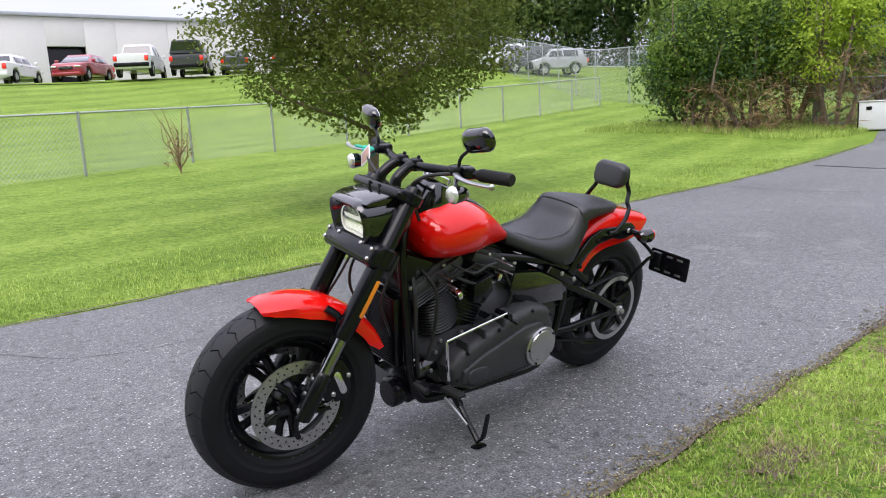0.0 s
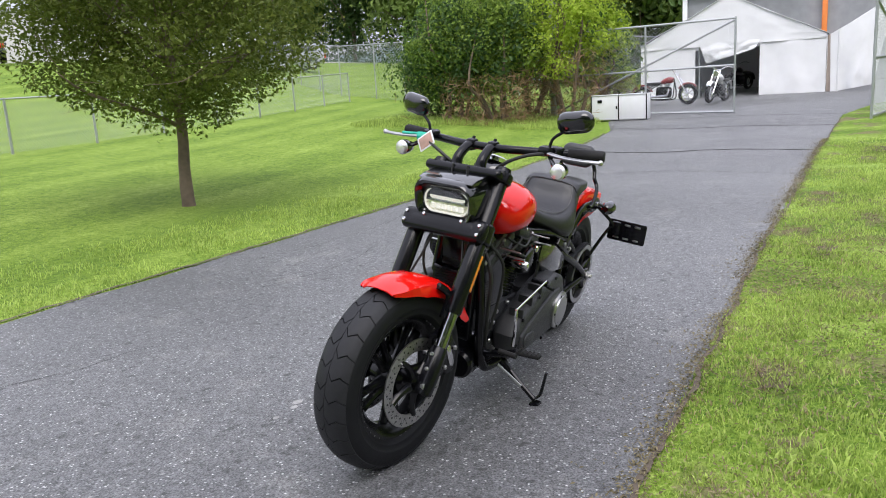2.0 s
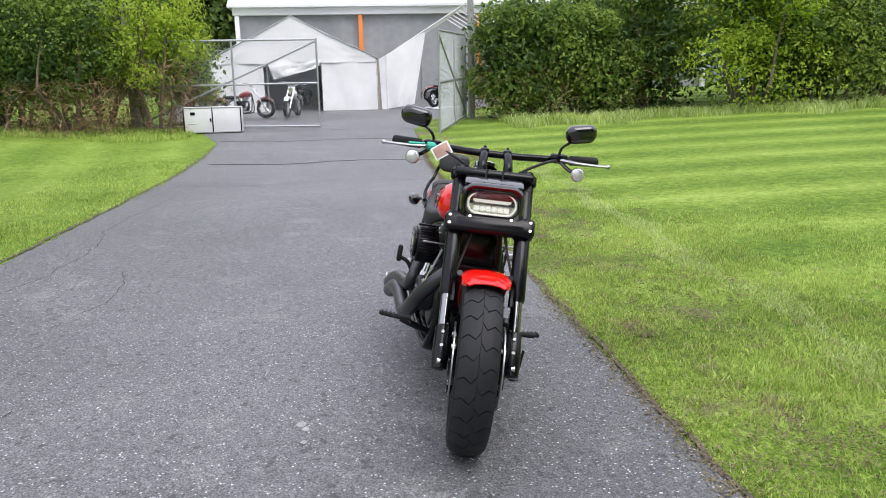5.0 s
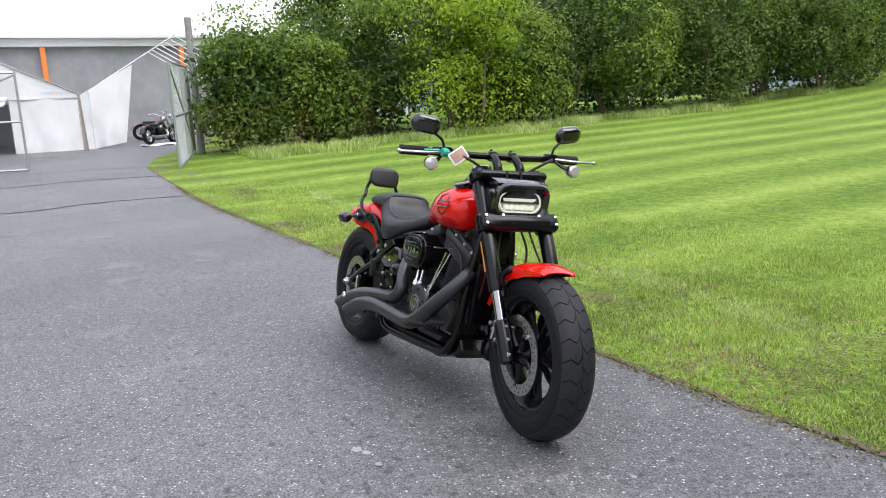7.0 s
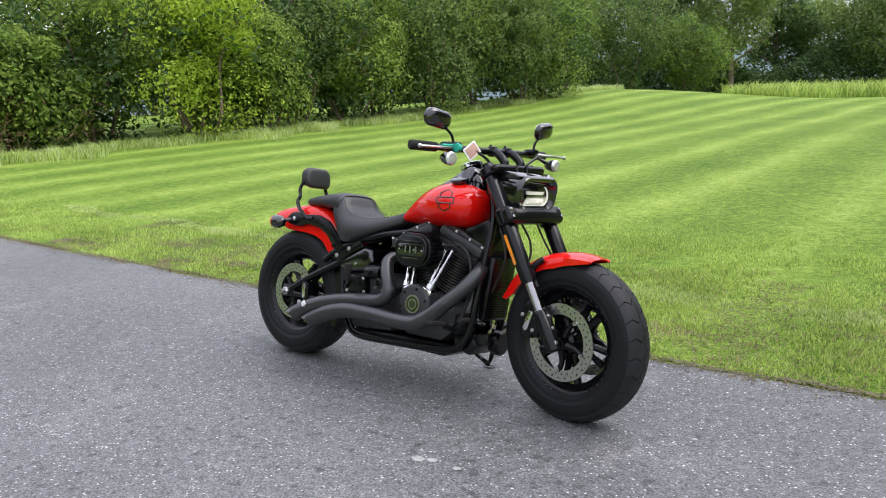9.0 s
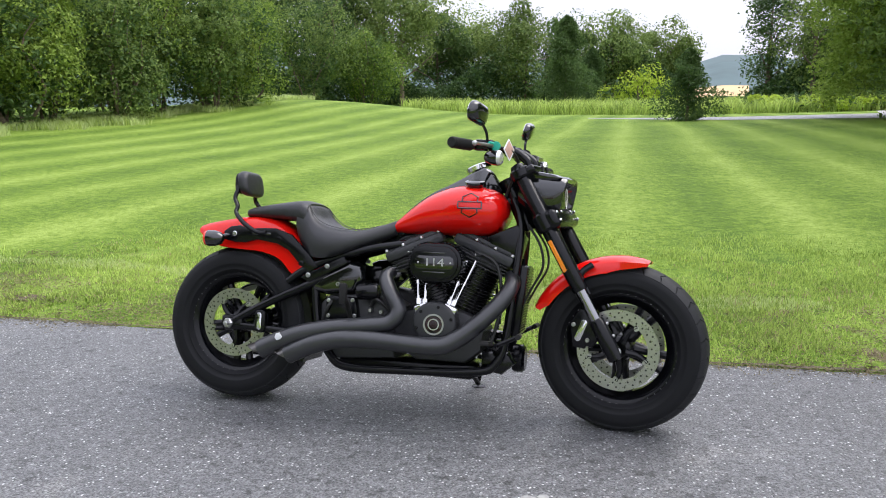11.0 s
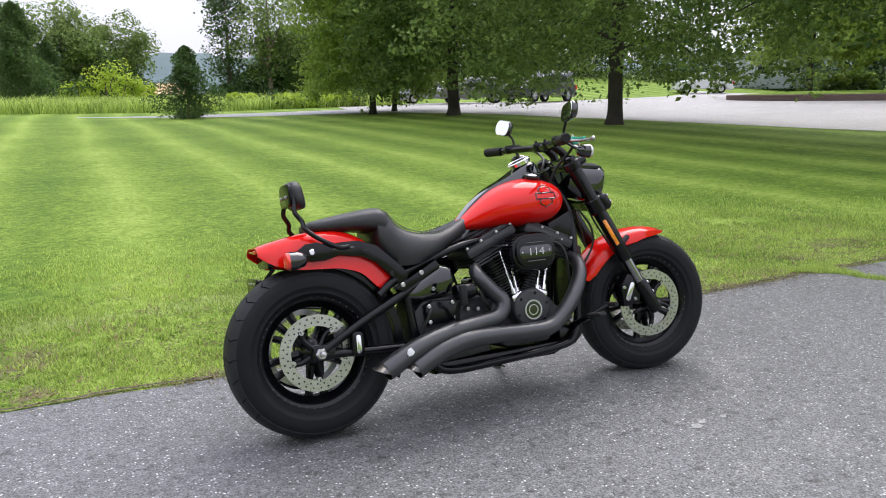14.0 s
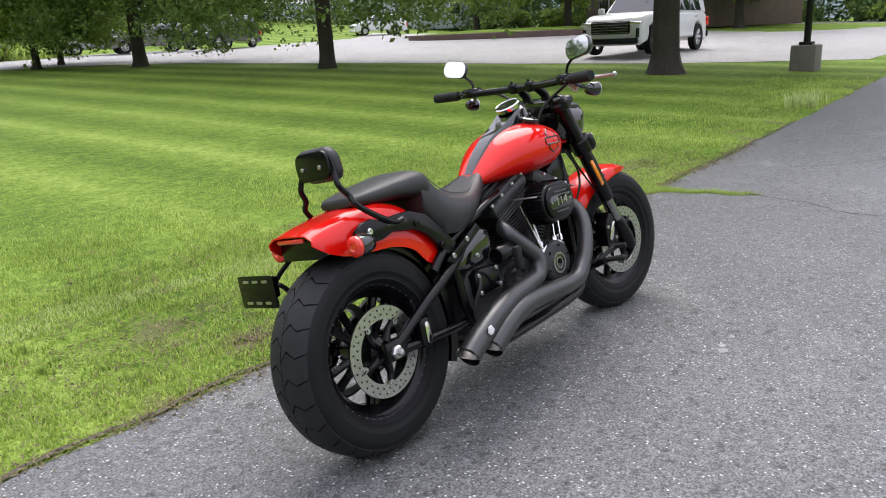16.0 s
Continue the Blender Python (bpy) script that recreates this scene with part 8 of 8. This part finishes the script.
for x, z in ((0.14, 0.405), (0.06, 0.435), (-0.03, 0.46)):
    bm = bmesh.new()
    prism(bm, [(x, z - 0.015), (x + 0.012, z - 0.015), (x + 0.018, z + 0.022), (x + 0.008, z + 0.028)], 0.14, 0.2, 0.003)
    bpart("primary_lug", bm, M_WRINKLE, parent=prim)
bm = bmesh.new()
lathe(bm, [(0.03, 0), (0.037, 0.008), (0.037, 0.085), (0.03, 0.095)], frame_along((0.2, 0.07, 0.31), (0.3, 0.075, 0.3)), 24)
bpart("oil_filter", bm, M_GLOSS, "gloss black oil filter")
for pts, r in (([(0.3, 0.08, 0.7), (0.26, 0.13, 0.62), (0.25, 0.13, 0.5), (0.27, 0.12, 0.36)], 0.006), ([(0.32, 0.05, 0.72), (0.34, 0.12, 0.6), (0.33, 0.125, 0.45), (0.3, 0.12, 0.3)], 0.0075), ([(0.18, 0.1, 0.7), (0.1, 0.14, 0.66), (0.02, 0.13, 0.67), (-0.1, 0.1, 0.66)], 0.005), ([(0.22, 0.1, 0.68), (0.12, 0.135, 0.63), (0.06, 0.15, 0.61)], 0.006), ([(-0.08, 0.12, 0.62), (-0.12, 0.13, 0.54), (-0.1, 0.13, 0.47)], 0.006)):
    bm = bmesh.new()
    tube(bm, pts, r, 8)
    bpart("hose", bm, M_WIRE, "black rubber hose")
for x, z in ((0.22, 0.37), (0.235, 0.3), (0.2, 0.41), (0.1, 0.42), (0.18, 0.25)):
    bolt(engine, (x, 0.1, z), (0, 1, 0), 0.009, 0.014)

# side stand
bm = bmesh.new()
tube(bm, [(0.165, 0.1, 0.212), (0.135, 0.142, 0.182), (0.14, 0.18, 0.158)], [0.019, 0.018, 0.014], 10, smooth=False)
tube(bm, [(0.14, 0.18, 0.158), (0.148, 0.245, 0.115), (0.155, 0.303, 0.08)], [0.011, 0.01, 0.011], 10, smooth=False)
stand = bpart("side_stand", bm, M_SATIN, "black side stand, extended")
bm = bmesh.new()
prism(bm, rrect(0.062, 0.046, 0.02, 4, 0.157, 0.31), 0.055, 0.07, 0.005, "z")
bmesh.ops.rotate(bm, verts=bm.verts, cent=(0.157, 0.31, 0.0625), matrix=Matrix.Rotation(radians(LEAN_DEG), 3, "X"))
bpart("stand_foot", bm, M_SATIN, parent=stand)
bm = bmesh.new()
tube(bm, [(0.155, 0.303, 0.085), (0.154, 0.322, 0.11), (0.152, 0.327, 0.155), (0.151, 0.331, 0.203)], [0.008, 0.012, 0.011, 0.01], 8, flat=0.6)
bpart("stand_tang", bm, M_SATIN, parent=stand)
bm = bmesh.new()
tube(bm, [(0.19, 0.125, 0.2), (0.165, 0.2, 0.145), (0.158, 0.24, 0.118)], 0.0055, 8, smooth=False)
bpart("stand_spring", bm, M_ALU, "bright coil spring", parent=stand)

# foot controls
for s in (-1, 1):
    bm = bmesh.new()
    tube(bm, [(0.3, s * 0.11, 0.27), (0.31, s * 0.2, 0.3), (0.3, s * 0.25, 0.315)], 0.014, 10)
    tube(bm, [(0.3, s * 0.2, 0.3), (0.36, s * 0.22, 0.33), (0.4, s * 0.24, 0.35)], 0.009, 8)
    arm = bpart("foot_control", bm, M_SATIN, "black forward foot control")
    bm = bmesh.new()
    rbox(bm, (0.295, s * 0.295, 0.322), (0.036, 0.095, 0.014), 0.005, Matrix.Rotation(radians(s * 6), 3, "X"))
    for k in range(5):
        rbox(bm, (0.295, s * (0.262 + 0.017 * k), 0.3275 + 0.0018 * k), (0.034, 0.007, 0.005), 0.002, seg=1)
    bpart("foot_peg", bm, M_GRIP, "ribbed rubber foot peg", parent=arm)
    bm = bmesh.new()
    tube(bm, [(0.4, s * 0.22, 0.35), (0.405, s * 0.29, 0.352)], 0.01, 10, smooth=False)
    bpart("pedal", bm, M_GRIP, parent=arm)
bm = bmesh.new()
tube(bm, [(-0.26, -0.15, 0.3), (-0.27, -0.2, 0.42), (-0.27, -0.25, 0.45)], 0.01, 8)
rbox(bm, (-0.27, -0.255, 0.47), (0.03, 0.024, 0.08), 0.008)
bpart("passenger_peg", bm, M_GRIP, "folded black passenger peg")

# radiator and horn at the front of the frame
bm = bmesh.new()
rbox(bm, (0.372, 0.0, 0.47), (0.04, 0.17, 0.27), 0.01, Matrix.Rotation(radians(6), 3, "Y"))
rad = bpart("oil_cooler", bm, M_SATIN, "black oil cooler between the down tubes")
for k in range(24):
    bm = bmesh.new()
    z = 0.35 + k * 0.0105
    rbox(bm, (0.3935 + (z - 0.47) * 0.105, 0, z), (0.006, 0.145, 0.004), 0, seg=1)
    bpart("cooler_fin", bm, M_SATIN, parent=rad, smooth=False)
bm = bmesh.new()
lathe(bm, [(0.05, 0), (0.055, 0.01), (0.055, 0.04), (0.045, 0.05)], frame_along((0.34, 0.06, 0.235), (0.42, 0.06, 0.235)), 24)
bpart("horn", bm, M_SATIN)
bm = bmesh.new()
prism(bm, [(0.24, 0.2), (0.24, 0.27), (0.34, 0.27), (0.37, 0.23), (0.32, 0.185)], -0.1, 0.1, 0.015)
bpart("front_engine_mount", bm, M_SATIN)
bm = bmesh.new()
prism(bm, [(-0.35, 0.165), (-0.33, 0.21), (0.22, 0.215), (0.26, 0.185), (0.2, 0.16)], -0.115, 0.115, 0.012)
bpart("oil_pan", bm, M_SATIN)

# ---- front end ----
TOP, BOT = Vector((0.385, 0, 0.975)), Vector((0.757, 0, 0.316))
FD = (BOT - TOP).normalized()
FN = Vector((-FD.z, 0, FD.x))  # forward and up, square to the legs
for s in (-1, 1):
    y = s * 0.13
    off = Vector((-0.012, y, 0))
    t0, L = TOP + off, (BOT - TOP).length
    mm = frame_along(t0, t0 + FD)
    bm = bmesh.new()
    lathe(bm, [(0.012, -0.018), (0.024, -0.014), (0.028, -0.004), (0.028, 0.2), (0.03, 0.205), (0.03, 0.5), (0.027, 0.51)], mm, 28)
    leg = bpart("fork_leg", bm, M_SATIN, "gloss black upside-down fork leg", True)
    bm = bmesh.new()
    lathe(bm, [(0.0215, 0.5), (0.0215, L - 0.06)], mm, 24)
    bpart("fork_slider", bm, M_SLIDER, "chrome fork slider", True, leg)
    bm = bmesh.new()
    lathe(bm, [(0.024, L - 0.13), (0.029, L - 0.12), (0.031, L - 0.02), (0.028, L + 0.03), (0.016, L + 0.036)], mm, 24)
    rbox(bm, t0 + FD * (L - 0.085) - FN * 0.035 + Vector((0, -s * 0.012, 0)), (0.05, 0.03, 0.1), 0.01, Matrix.Rotation(radians(29), 3, "Y"))
    bpart("axle_clamp", bm, M_SATIN, "", True, leg)
    bm = bmesh.new()
    a = t0 + FD * 0.3 - FN * 0.01 + Vector((0, s * 0.0255, 0))
    rbox(bm, a + FD * 0.06, (0.022, 0.008, 0.13), 0.004, Matrix.Rotation(radians(-29.5), 3, "Y"))
    bpart("reflector", bm, M_AMBER, "amber side reflector", True, leg)
    for h in (L - 0.1, L - 0.05):
        bolt(leg, t0 + FD * h + FN * 0.026 , FN, 0.007, 0.01, steer=True)
    bm = bmesh.new()
    lathe(bm, [(0.02, 0), (0.02, 0.012), (0.013, 0.016), (0.011, 0.01)], frame_along((BOT.x, s * 0.128, BOT.z), (BOT.x, s * 0.2, BOT.z)), 20)
    bpart("axle_end", bm, M_ALU, "", True, leg)
    # caliper behind the leg
    bm = bmesh.new()
    c = Vector((BOT.x - 0.115, 0, BOT.z + 0.075))
    prism(bm, [(c.x - 0.045, c.z - 0.07), (c.x - 0.055, c.z + 0.02), (c.x - 0.02, c.z + 0.075), (c.x + 0.03, c.z + 0.07), (c.x + 0.035, c.z - 0.01), (c.x + 0.0, c.z - 0.075)], s * 0.072, s * 0.135, 0.012)
    cal = bpart("front_caliper", bm, M_SATIN, "black four-piston brake caliper", True)
    bm = bmesh.new()
    pl = [(x, z) for x, z in rrect(0.024, 0.085, 0.012, 5)]
    ca, sa = math.cos(radians(-22)), math.sin(radians(-22))
    prism(bm, [(c.x - 0.012 + x * ca - z * sa, c.z - 0.005 + x * sa + z * ca) for x, z in pl], s * 0.134, s * 0.14, 0.002)
    bpart("caliper_badge", bm, M_CHROME, "bright pill-shaped cap", True, cal)
    for dx, dz in ((0.022, 0.055), (0.012, -0.04), (-0.04, 0.015)):
        bolt(cal, (c.x + dx, s * 0.134, c.z + dz), (0, s, 0), 0.008, 0.008, steer=True)
    bm = bmesh.new()
    tube(bm, [(c.x, s * 0.11, c.z + 0.07), (c.x - 0.06, s * 0.12, c.z + 0.16), (c.x - 0.13, s * 0.08, c.z + 0.3), (c.x - 0.17, s * 0.05, c.z + 0.42), (c.x - 0.2, s * 0.03, c.z + 0.6)], 0.0045, 6)
    bpart("brake_line", bm, M_WIRE, "black brake line", True)
# triple clamps
rot = Matrix.Rotation(radians(-29.5), 3, "Y")
c = TOP + FD * 0.225
bm = bmesh.new()
rbox(bm, c + FN * 0.024, (0.05, 0.344, 0.078), 0.022, rot, 4)
rbox(bm, c + Vector((0.012, 0, 0.006)), (0.075, 0.27, 0.05), 0.014, rot)
for s in (-1, 1):
    lathe(bm, [(0.036, -0.035), (0.041, -0.028), (0.041, 0.028), (0.036, 0.035)], frame_along(c + Vector((-0.012, s * 0.13, 0)), c + Vector((-0.012, s * 0.13, 0)) + FD), 24)
lower = bpart("lower_fork_clamp", bm, M_SATIN, "satin black lower fork clamp", True)
for s in (-1, 1):
    for dy, up in ((0.078, -0.018), (0.152, -0.016), (0.152, 0.016)):
        bolt(lower, c + FN * 0.048 + FD * up + Vector((0.0, s * dy, 0)), FN, 0.0065, 0.006, M_CHROME, steer=True)
c = TOP + FD * 0.02
bm = bmesh.new()
rbox(bm, c + Vector((0.01, 0, 0.004)), (0.085, 0.31, 0.034), 0.014, rot, 3)
for s in (-1, 1):
    lathe(bm, [(0.034, -0.018), (0.039, -0.012), (0.039, 0.014), (0.034, 0.02)], frame_along(c + Vector((-0.012, s * 0.13, 0)), c + Vector((-0.012, s * 0.13, 0)) + FD), 24)
bpart("upper_fork_clamp", bm, M_SATIN, "satin black upper fork clamp", True)

# headlight nacelle
bm = bmesh.new()
rings = []
for x, w, h, cz in ((0.395, 0.24, 0.11, 0.905), (0.43, 0.246, 0.14, 0.89), (0.465, 0.248, 0.158, 0.878), (0.5, 0.246, 0.16, 0.874), (0.532, 0.244, 0.157, 0.872), (0.556, 0.24, 0.15, 0.872), (0.565, 0.228, 0.134, 0.872), (0.561, 0.21, 0.112, 0.871), (0.53, 0.184, 0.082, 0.87)):
    rings.append([Vector((x - 0.024 + (z - 0.87) * 0.2, y, z)) for y, z in rrect(w, h, min(w, h) * 0.36, 6, 0, cz)])
ring_bridge(bm, rings)
nac = bpart("headlight_nacelle", bm, M_GLOSS, "gloss black headlight housing", True, angle=50)
bm = bmesh.new()
prism(bm, rrect(0.19, 0.086, 0.036, 6, 0, 0.87), 0.499, 0.505, 0.002, "x")
refl = bpart("reflector_bowl", bm, M_BOWL, "pale bright reflector", True, nac)
bm = bmesh.new()
prism(bm, rrect(0.146, 0.03, 0.014, 5, 0, 0.888), 0.504, 0.509, 0.002, "x")
bpart("light_guide", bm, M_LED, "lit upper light guide", True, nac)
bm = bmesh.new()
ring = [(0.5095, y, z) for y, z in rrect(0.178, 0.076, 0.036, 6, 0, 0.87)]
tube(bm, ring + [ring[0]], 0.004, 6, smooth=False)
bpart("light_ring", bm, M_LED, "lit rim of the headlight", True, nac)
for k_i in range(6):
    bm = bmesh.new()
    rbox(bm, (0.507, (k_i - 2.5) * 0.0225, 0.851), (0.01, 0.0205, 0.019), 0.005)
    bpart("led_element", bm, M_LED, "", True, nac)
bm = bmesh.new()
rbox(bm, (0.508, 0, 0.87), (0.008, 0.144, 0.006), 0.002)
bpart("lens_divider", bm, M_SLIDER, "", True, nac)
bm = bmesh.new()
prism(bm, rrect(0.188, 0.086, 0.036, 6, 0, 0.87), 0.5155, 0.5185, 0.0008, "x")
glass = bpart("headlight_lens", bm, M_GLASS, "clear rounded headlight lens", True, nac)
glass.visible_shadow = False
bm = bmesh.new()
prism(bm, [(0.37, 0.975), (0.44, 0.968), (0.505, 0.957), (0.534, 0.945), (0.52, 0.935), (0.42, 0.935), (0.37, 0.95)], -0.112, 0.112, 0.008)
bpart("nacelle_top", bm, M_GLOSS, "", True)

# front fender
bm = bmesh.new()
rings = []
cx, cz = FW_
for a in np.linspace(radians(73), radians(157), 26):
    tip = max(0, (radians(80) - a) / radians(14))
    r = 0.338 + 0.02 * float(np.interp(math.degrees(a), [73, 82, 100, 158], [0.1, 0.2, 0.3, 0.9]))
    w = float(np.interp(math.degrees(a), [73, 78, 90, 140, 158], [0.07, 0.084, 0.088, 0.088, 0.08]))
    sk = float(np.interp(math.degrees(a), [73, 82, 100, 150, 158], [0.016, 0.038, 0.06, 0.055, 0.03]))
    outer = [(-w, -sk), (-w, -sk * 0.4), (-w * 0.88, -0.012), (-w * 0.6, -0.002), (0, 0.002), (w * 0.6, -0.002), (w * 0.88, -0.012), (w, -sk * 0.4), (w, -sk)]
    inner = [(y * 0.96, d - 0.004 if abs(y) < w * 0.99 else d) for y, d in outer[::-1]]
    rings.append([Vector((cx + (r + d) * math.cos(a), y, cz + (r + d) * math.sin(a))) for y, d in outer + inner])
ring_bridge(bm, rings)
ff = bpart("front_fender", bm, M_PAINT, "glossy red front fender", True, angle=50)
for s in (-1, 1):
    bm = bmesh.new()
    tube(bm, [(cx - 0.1, s * 0.092, cz + 0.31), (cx - 0.14, s * 0.108, cz + 0.27), (cx - 0.11, s * 0.108, cz + 0.2)], 0.012, 8)
    bpart("fender_bracket", bm, M_SATIN, "", True)

# handlebar
bm = bmesh.new()
tube(bm, [(0.216, -0.415, 1.054), (0.25, -0.3, 1.051), (0.29, -0.17, 1.048), (0.312, -0.08, 1.046), (0.315, 0.08, 1.046), (0.29, 0.17, 1.048), (0.25, 0.3, 1.051), (0.216, 0.415, 1.054)], 0.0145, 14)
hbar = bpart("handlebar", bm, M_SATIN, "satin black drag handlebar", True)
for s in (-1, 1):
    bm = bmesh.new()
    tube(bm, [(0.395, s * 0.05, 0.985), (0.385, s * 0.05, 1.01), (0.345, s * 0.047, 1.04), (0.315, s * 0.045, 1.046)], [0.02, 0.018, 0.017, 0.019], 12)
    rbox(bm, (0.315, s * 0.045, 1.047), (0.044, 0.036, 0.044), 0.012)
    ris = bpart("riser", bm, M_SATIN, "black handlebar riser", True)
    bolt(ris, (0.305, s * 0.045, 1.068), (-0.2, 0, 1), 0.006, 0.008, M_SATIN, True)
    g0, g1 = Vector((0.246, s * 0.303, 1.051)), Vector((0.214, s * 0.42, 1.0535))
    bm = bmesh.new()
    lathe(bm, [(0.018, 0)] + [(0.0195 + 0.0012 * (j % 2), (g1 - g0).length * (0.04 + 0.046 * j)) for j in range(21)] + [(0.017, (g1 - g0).length)], frame_along(g0, g1), 18)
    bpart("grip", bm, M_GRIP, "ribbed black rubber grip", True)
    bm = bmesh.new()
    rbox(bm, (0.264, s * 0.262, 1.054), (0.044, 0.06, 0.04), 0.012, Matrix.Rotation(radians(-s * 16), 3, "Z"))
    rbox(bm, (0.29, s * 0.243, 1.058), (0.05, 0.05, 0.034), 0.012)
    sw = bpart("switch_housing", bm, M_SATIN, "black switch housing", True)
    for k in range(3):
        b2 = bmesh.new()
        rbox(b2, (0.243, s * (0.25 + 0.014 * k), 1.06 - 0.008 * k), (0.01, 0.01, 0.008), 0.002, seg=1)
        bpart("switch", b2, M_GLOSS, "", True, sw)
    bm = bmesh.new()
    tube(bm, [(0.3, s * 0.25, 1.052), (0.325, s * 0.31, 1.048), (0.33, s * 0.38, 1.046), (0.314, s * 0.448, 1.046)], [0.011, 0.009, 0.008, 0.008], 10, flat=0.7)
    lever = bpart("lever", bm, M_ALU, "polished metal hand lever", True)
    bm = bmesh.new()
    bmesh.ops.create_uvsphere(bm, u_segments=12, v_segments=8, radius=0.0095, matrix=Matrix.Translation((0.312, s * 0.451, 1.046)))
    bpart("lever_ball", bm, M_ALU, "", True, lever)
    # mirror
    bm = bmesh.new()
    tube(bm, [(0.29, s * 0.252, 1.068), (0.289, s * 0.262, 1.1), (0.284, s * 0.296, 1.128), (0.282, s * 0.32, 1.15)], 0.0055, 8)
    stem = bpart("mirror_stem", bm, M_SATIN, "thin black mirror stem", True)
    bm = bmesh.new()
    out = [(x * (1.0 if x * s > 0 else 0.92), z) for x, z in rrect(0.132, 0.074, 0.034, 7)]
    tilt = Matrix.Translation((0.28, s * 0.33, 1.16)) @ Matrix.Rotation(radians(s * 10), 4, "X") @ Matrix.Rotation(radians(s * 6), 4, "Z") @ Matrix.Rotation(radians(16 if s > 0 else 11), 4, "Y")
    rings = []
    for x, k in ((-0.012, 0.94), (-0.009, 1.0), (0.0, 1.0), (0.014, 0.9), (0.022, 0.6), (0.024, 0.2)):
        rings.append([tilt @ Vector((x, y * k, z * k)) for y, z in out])
    ring_bridge(bm, rings)
    mir = bpart("mirror_shell", bm, M_GLOSS, "gloss black mirror", True, angle=50)
    bm = bmesh.new()
    rings = [[tilt @ Vector((x, y * 0.93, z * 0.93)) for y, z in out] for x in (-0.0135, -0.0115)]
    ring_bridge(bm, rings)
    bpart("mirror_glass", bm, M_MIRROR, "mirror glass", True, mir)
    # front turn signal
    bm = bmesh.new()
    tube(bm, [(0.3, s * 0.26, 1.045), (0.325, s * 0.29, 1.02), (0.338, s * 0.322, 1.008)], 0.008, 8)
    lathe(bm, [(0.009, -0.045), (0.018, -0.038), (0.026, -0.015), (0.028, 0.008)], frame_along((0.35, s * 0.327, 1.004), (0.45, s * 0.332, 1.0)), 24)
    sig = bpart("front_turn_signal", bm, M_GLOSS, "round front turn signal with a clear lens", True)
    bm = bmesh.new()
    lathe(bm, [(0.0275, 0.008), (0.027, 0.013), (0.022, 0.02), (0.013, 0.023), (0.005, 0.024)], frame_along((0.35, s * 0.327, 1.004), (0.45, s * 0.332, 1.0)), 24)
    bpart("signal_lens", bm, M_SIGNAL, "clear faceted signal lens", True, sig)
    # cables
    bm = bmesh.new()
    tube(bm, [(0.3, s * 0.25, 1.05), (0.36, s * 0.2, 1.04), (0.37, s * 0.12, 1.0), (0.34, s * 0.07, 0.95), (0.3, s * 0.05, 0.86)], 0.006, 8)
    bpart("control_cable", bm, M_WIRE, "black control cable", True)
    bm = bmesh.new()
    tube(bm, [(0.4, s * 0.09, 0.76), (0.45, s * 0.1, 0.68), (0.46, s * 0.09, 0.6), (0.42, s * 0.07, 0.52), (0.38, s * 0.06, 0.44)], 0.005, 6)
    bpart("loom_cable", bm, M_WIRE)

# dealer tag and teal tape on the right control
bm = bmesh.new()
tm = Matrix.Translation((0.362, -0.215, 1.04)) @ Matrix.Rotation(radians(35), 4, "X") @ Matrix.Rotation(radians(-15), 4, "Y")
prism(bm, rrect(0.075, 0.055, 0.004, 2), -0.001, 0.001, 0.0005, "x")
bmesh.ops.transform(bm, matrix=tm, verts=bm.verts)
tag = bpart("hang_tag", bm, M_WHITE, "small printed cardboard tag with a pale border", True)
bm = bmesh.new()
prism(bm, rrect(0.062, 0.043, 0.002, 2), -0.0018, 0.0018, 0.0003, "x")
bmesh.ops.transform(bm, matrix=tm, verts=bm.verts)
bpart("tag_picture", bm, M_PAPER, "brown printed field", True, tag)
bm = bmesh.new()
tube(bm, [(0.31, -0.25, 1.045), (0.325, -0.255, 1.05), (0.33, -0.275, 1.05)], 0.017, 10)
bpart("tape", bm, M_TEAL, "strip of teal tape", True, tag)
bm = bmesh.new()
tube(bm, [(0.322, -0.285, 1.058), (0.328, -0.315, 1.056), (0.331, -0.35, 1.055)], 0.006, 6)
bpart("lever_tie", bm, M_TEAL, "teal strap along the lever", True, tag)
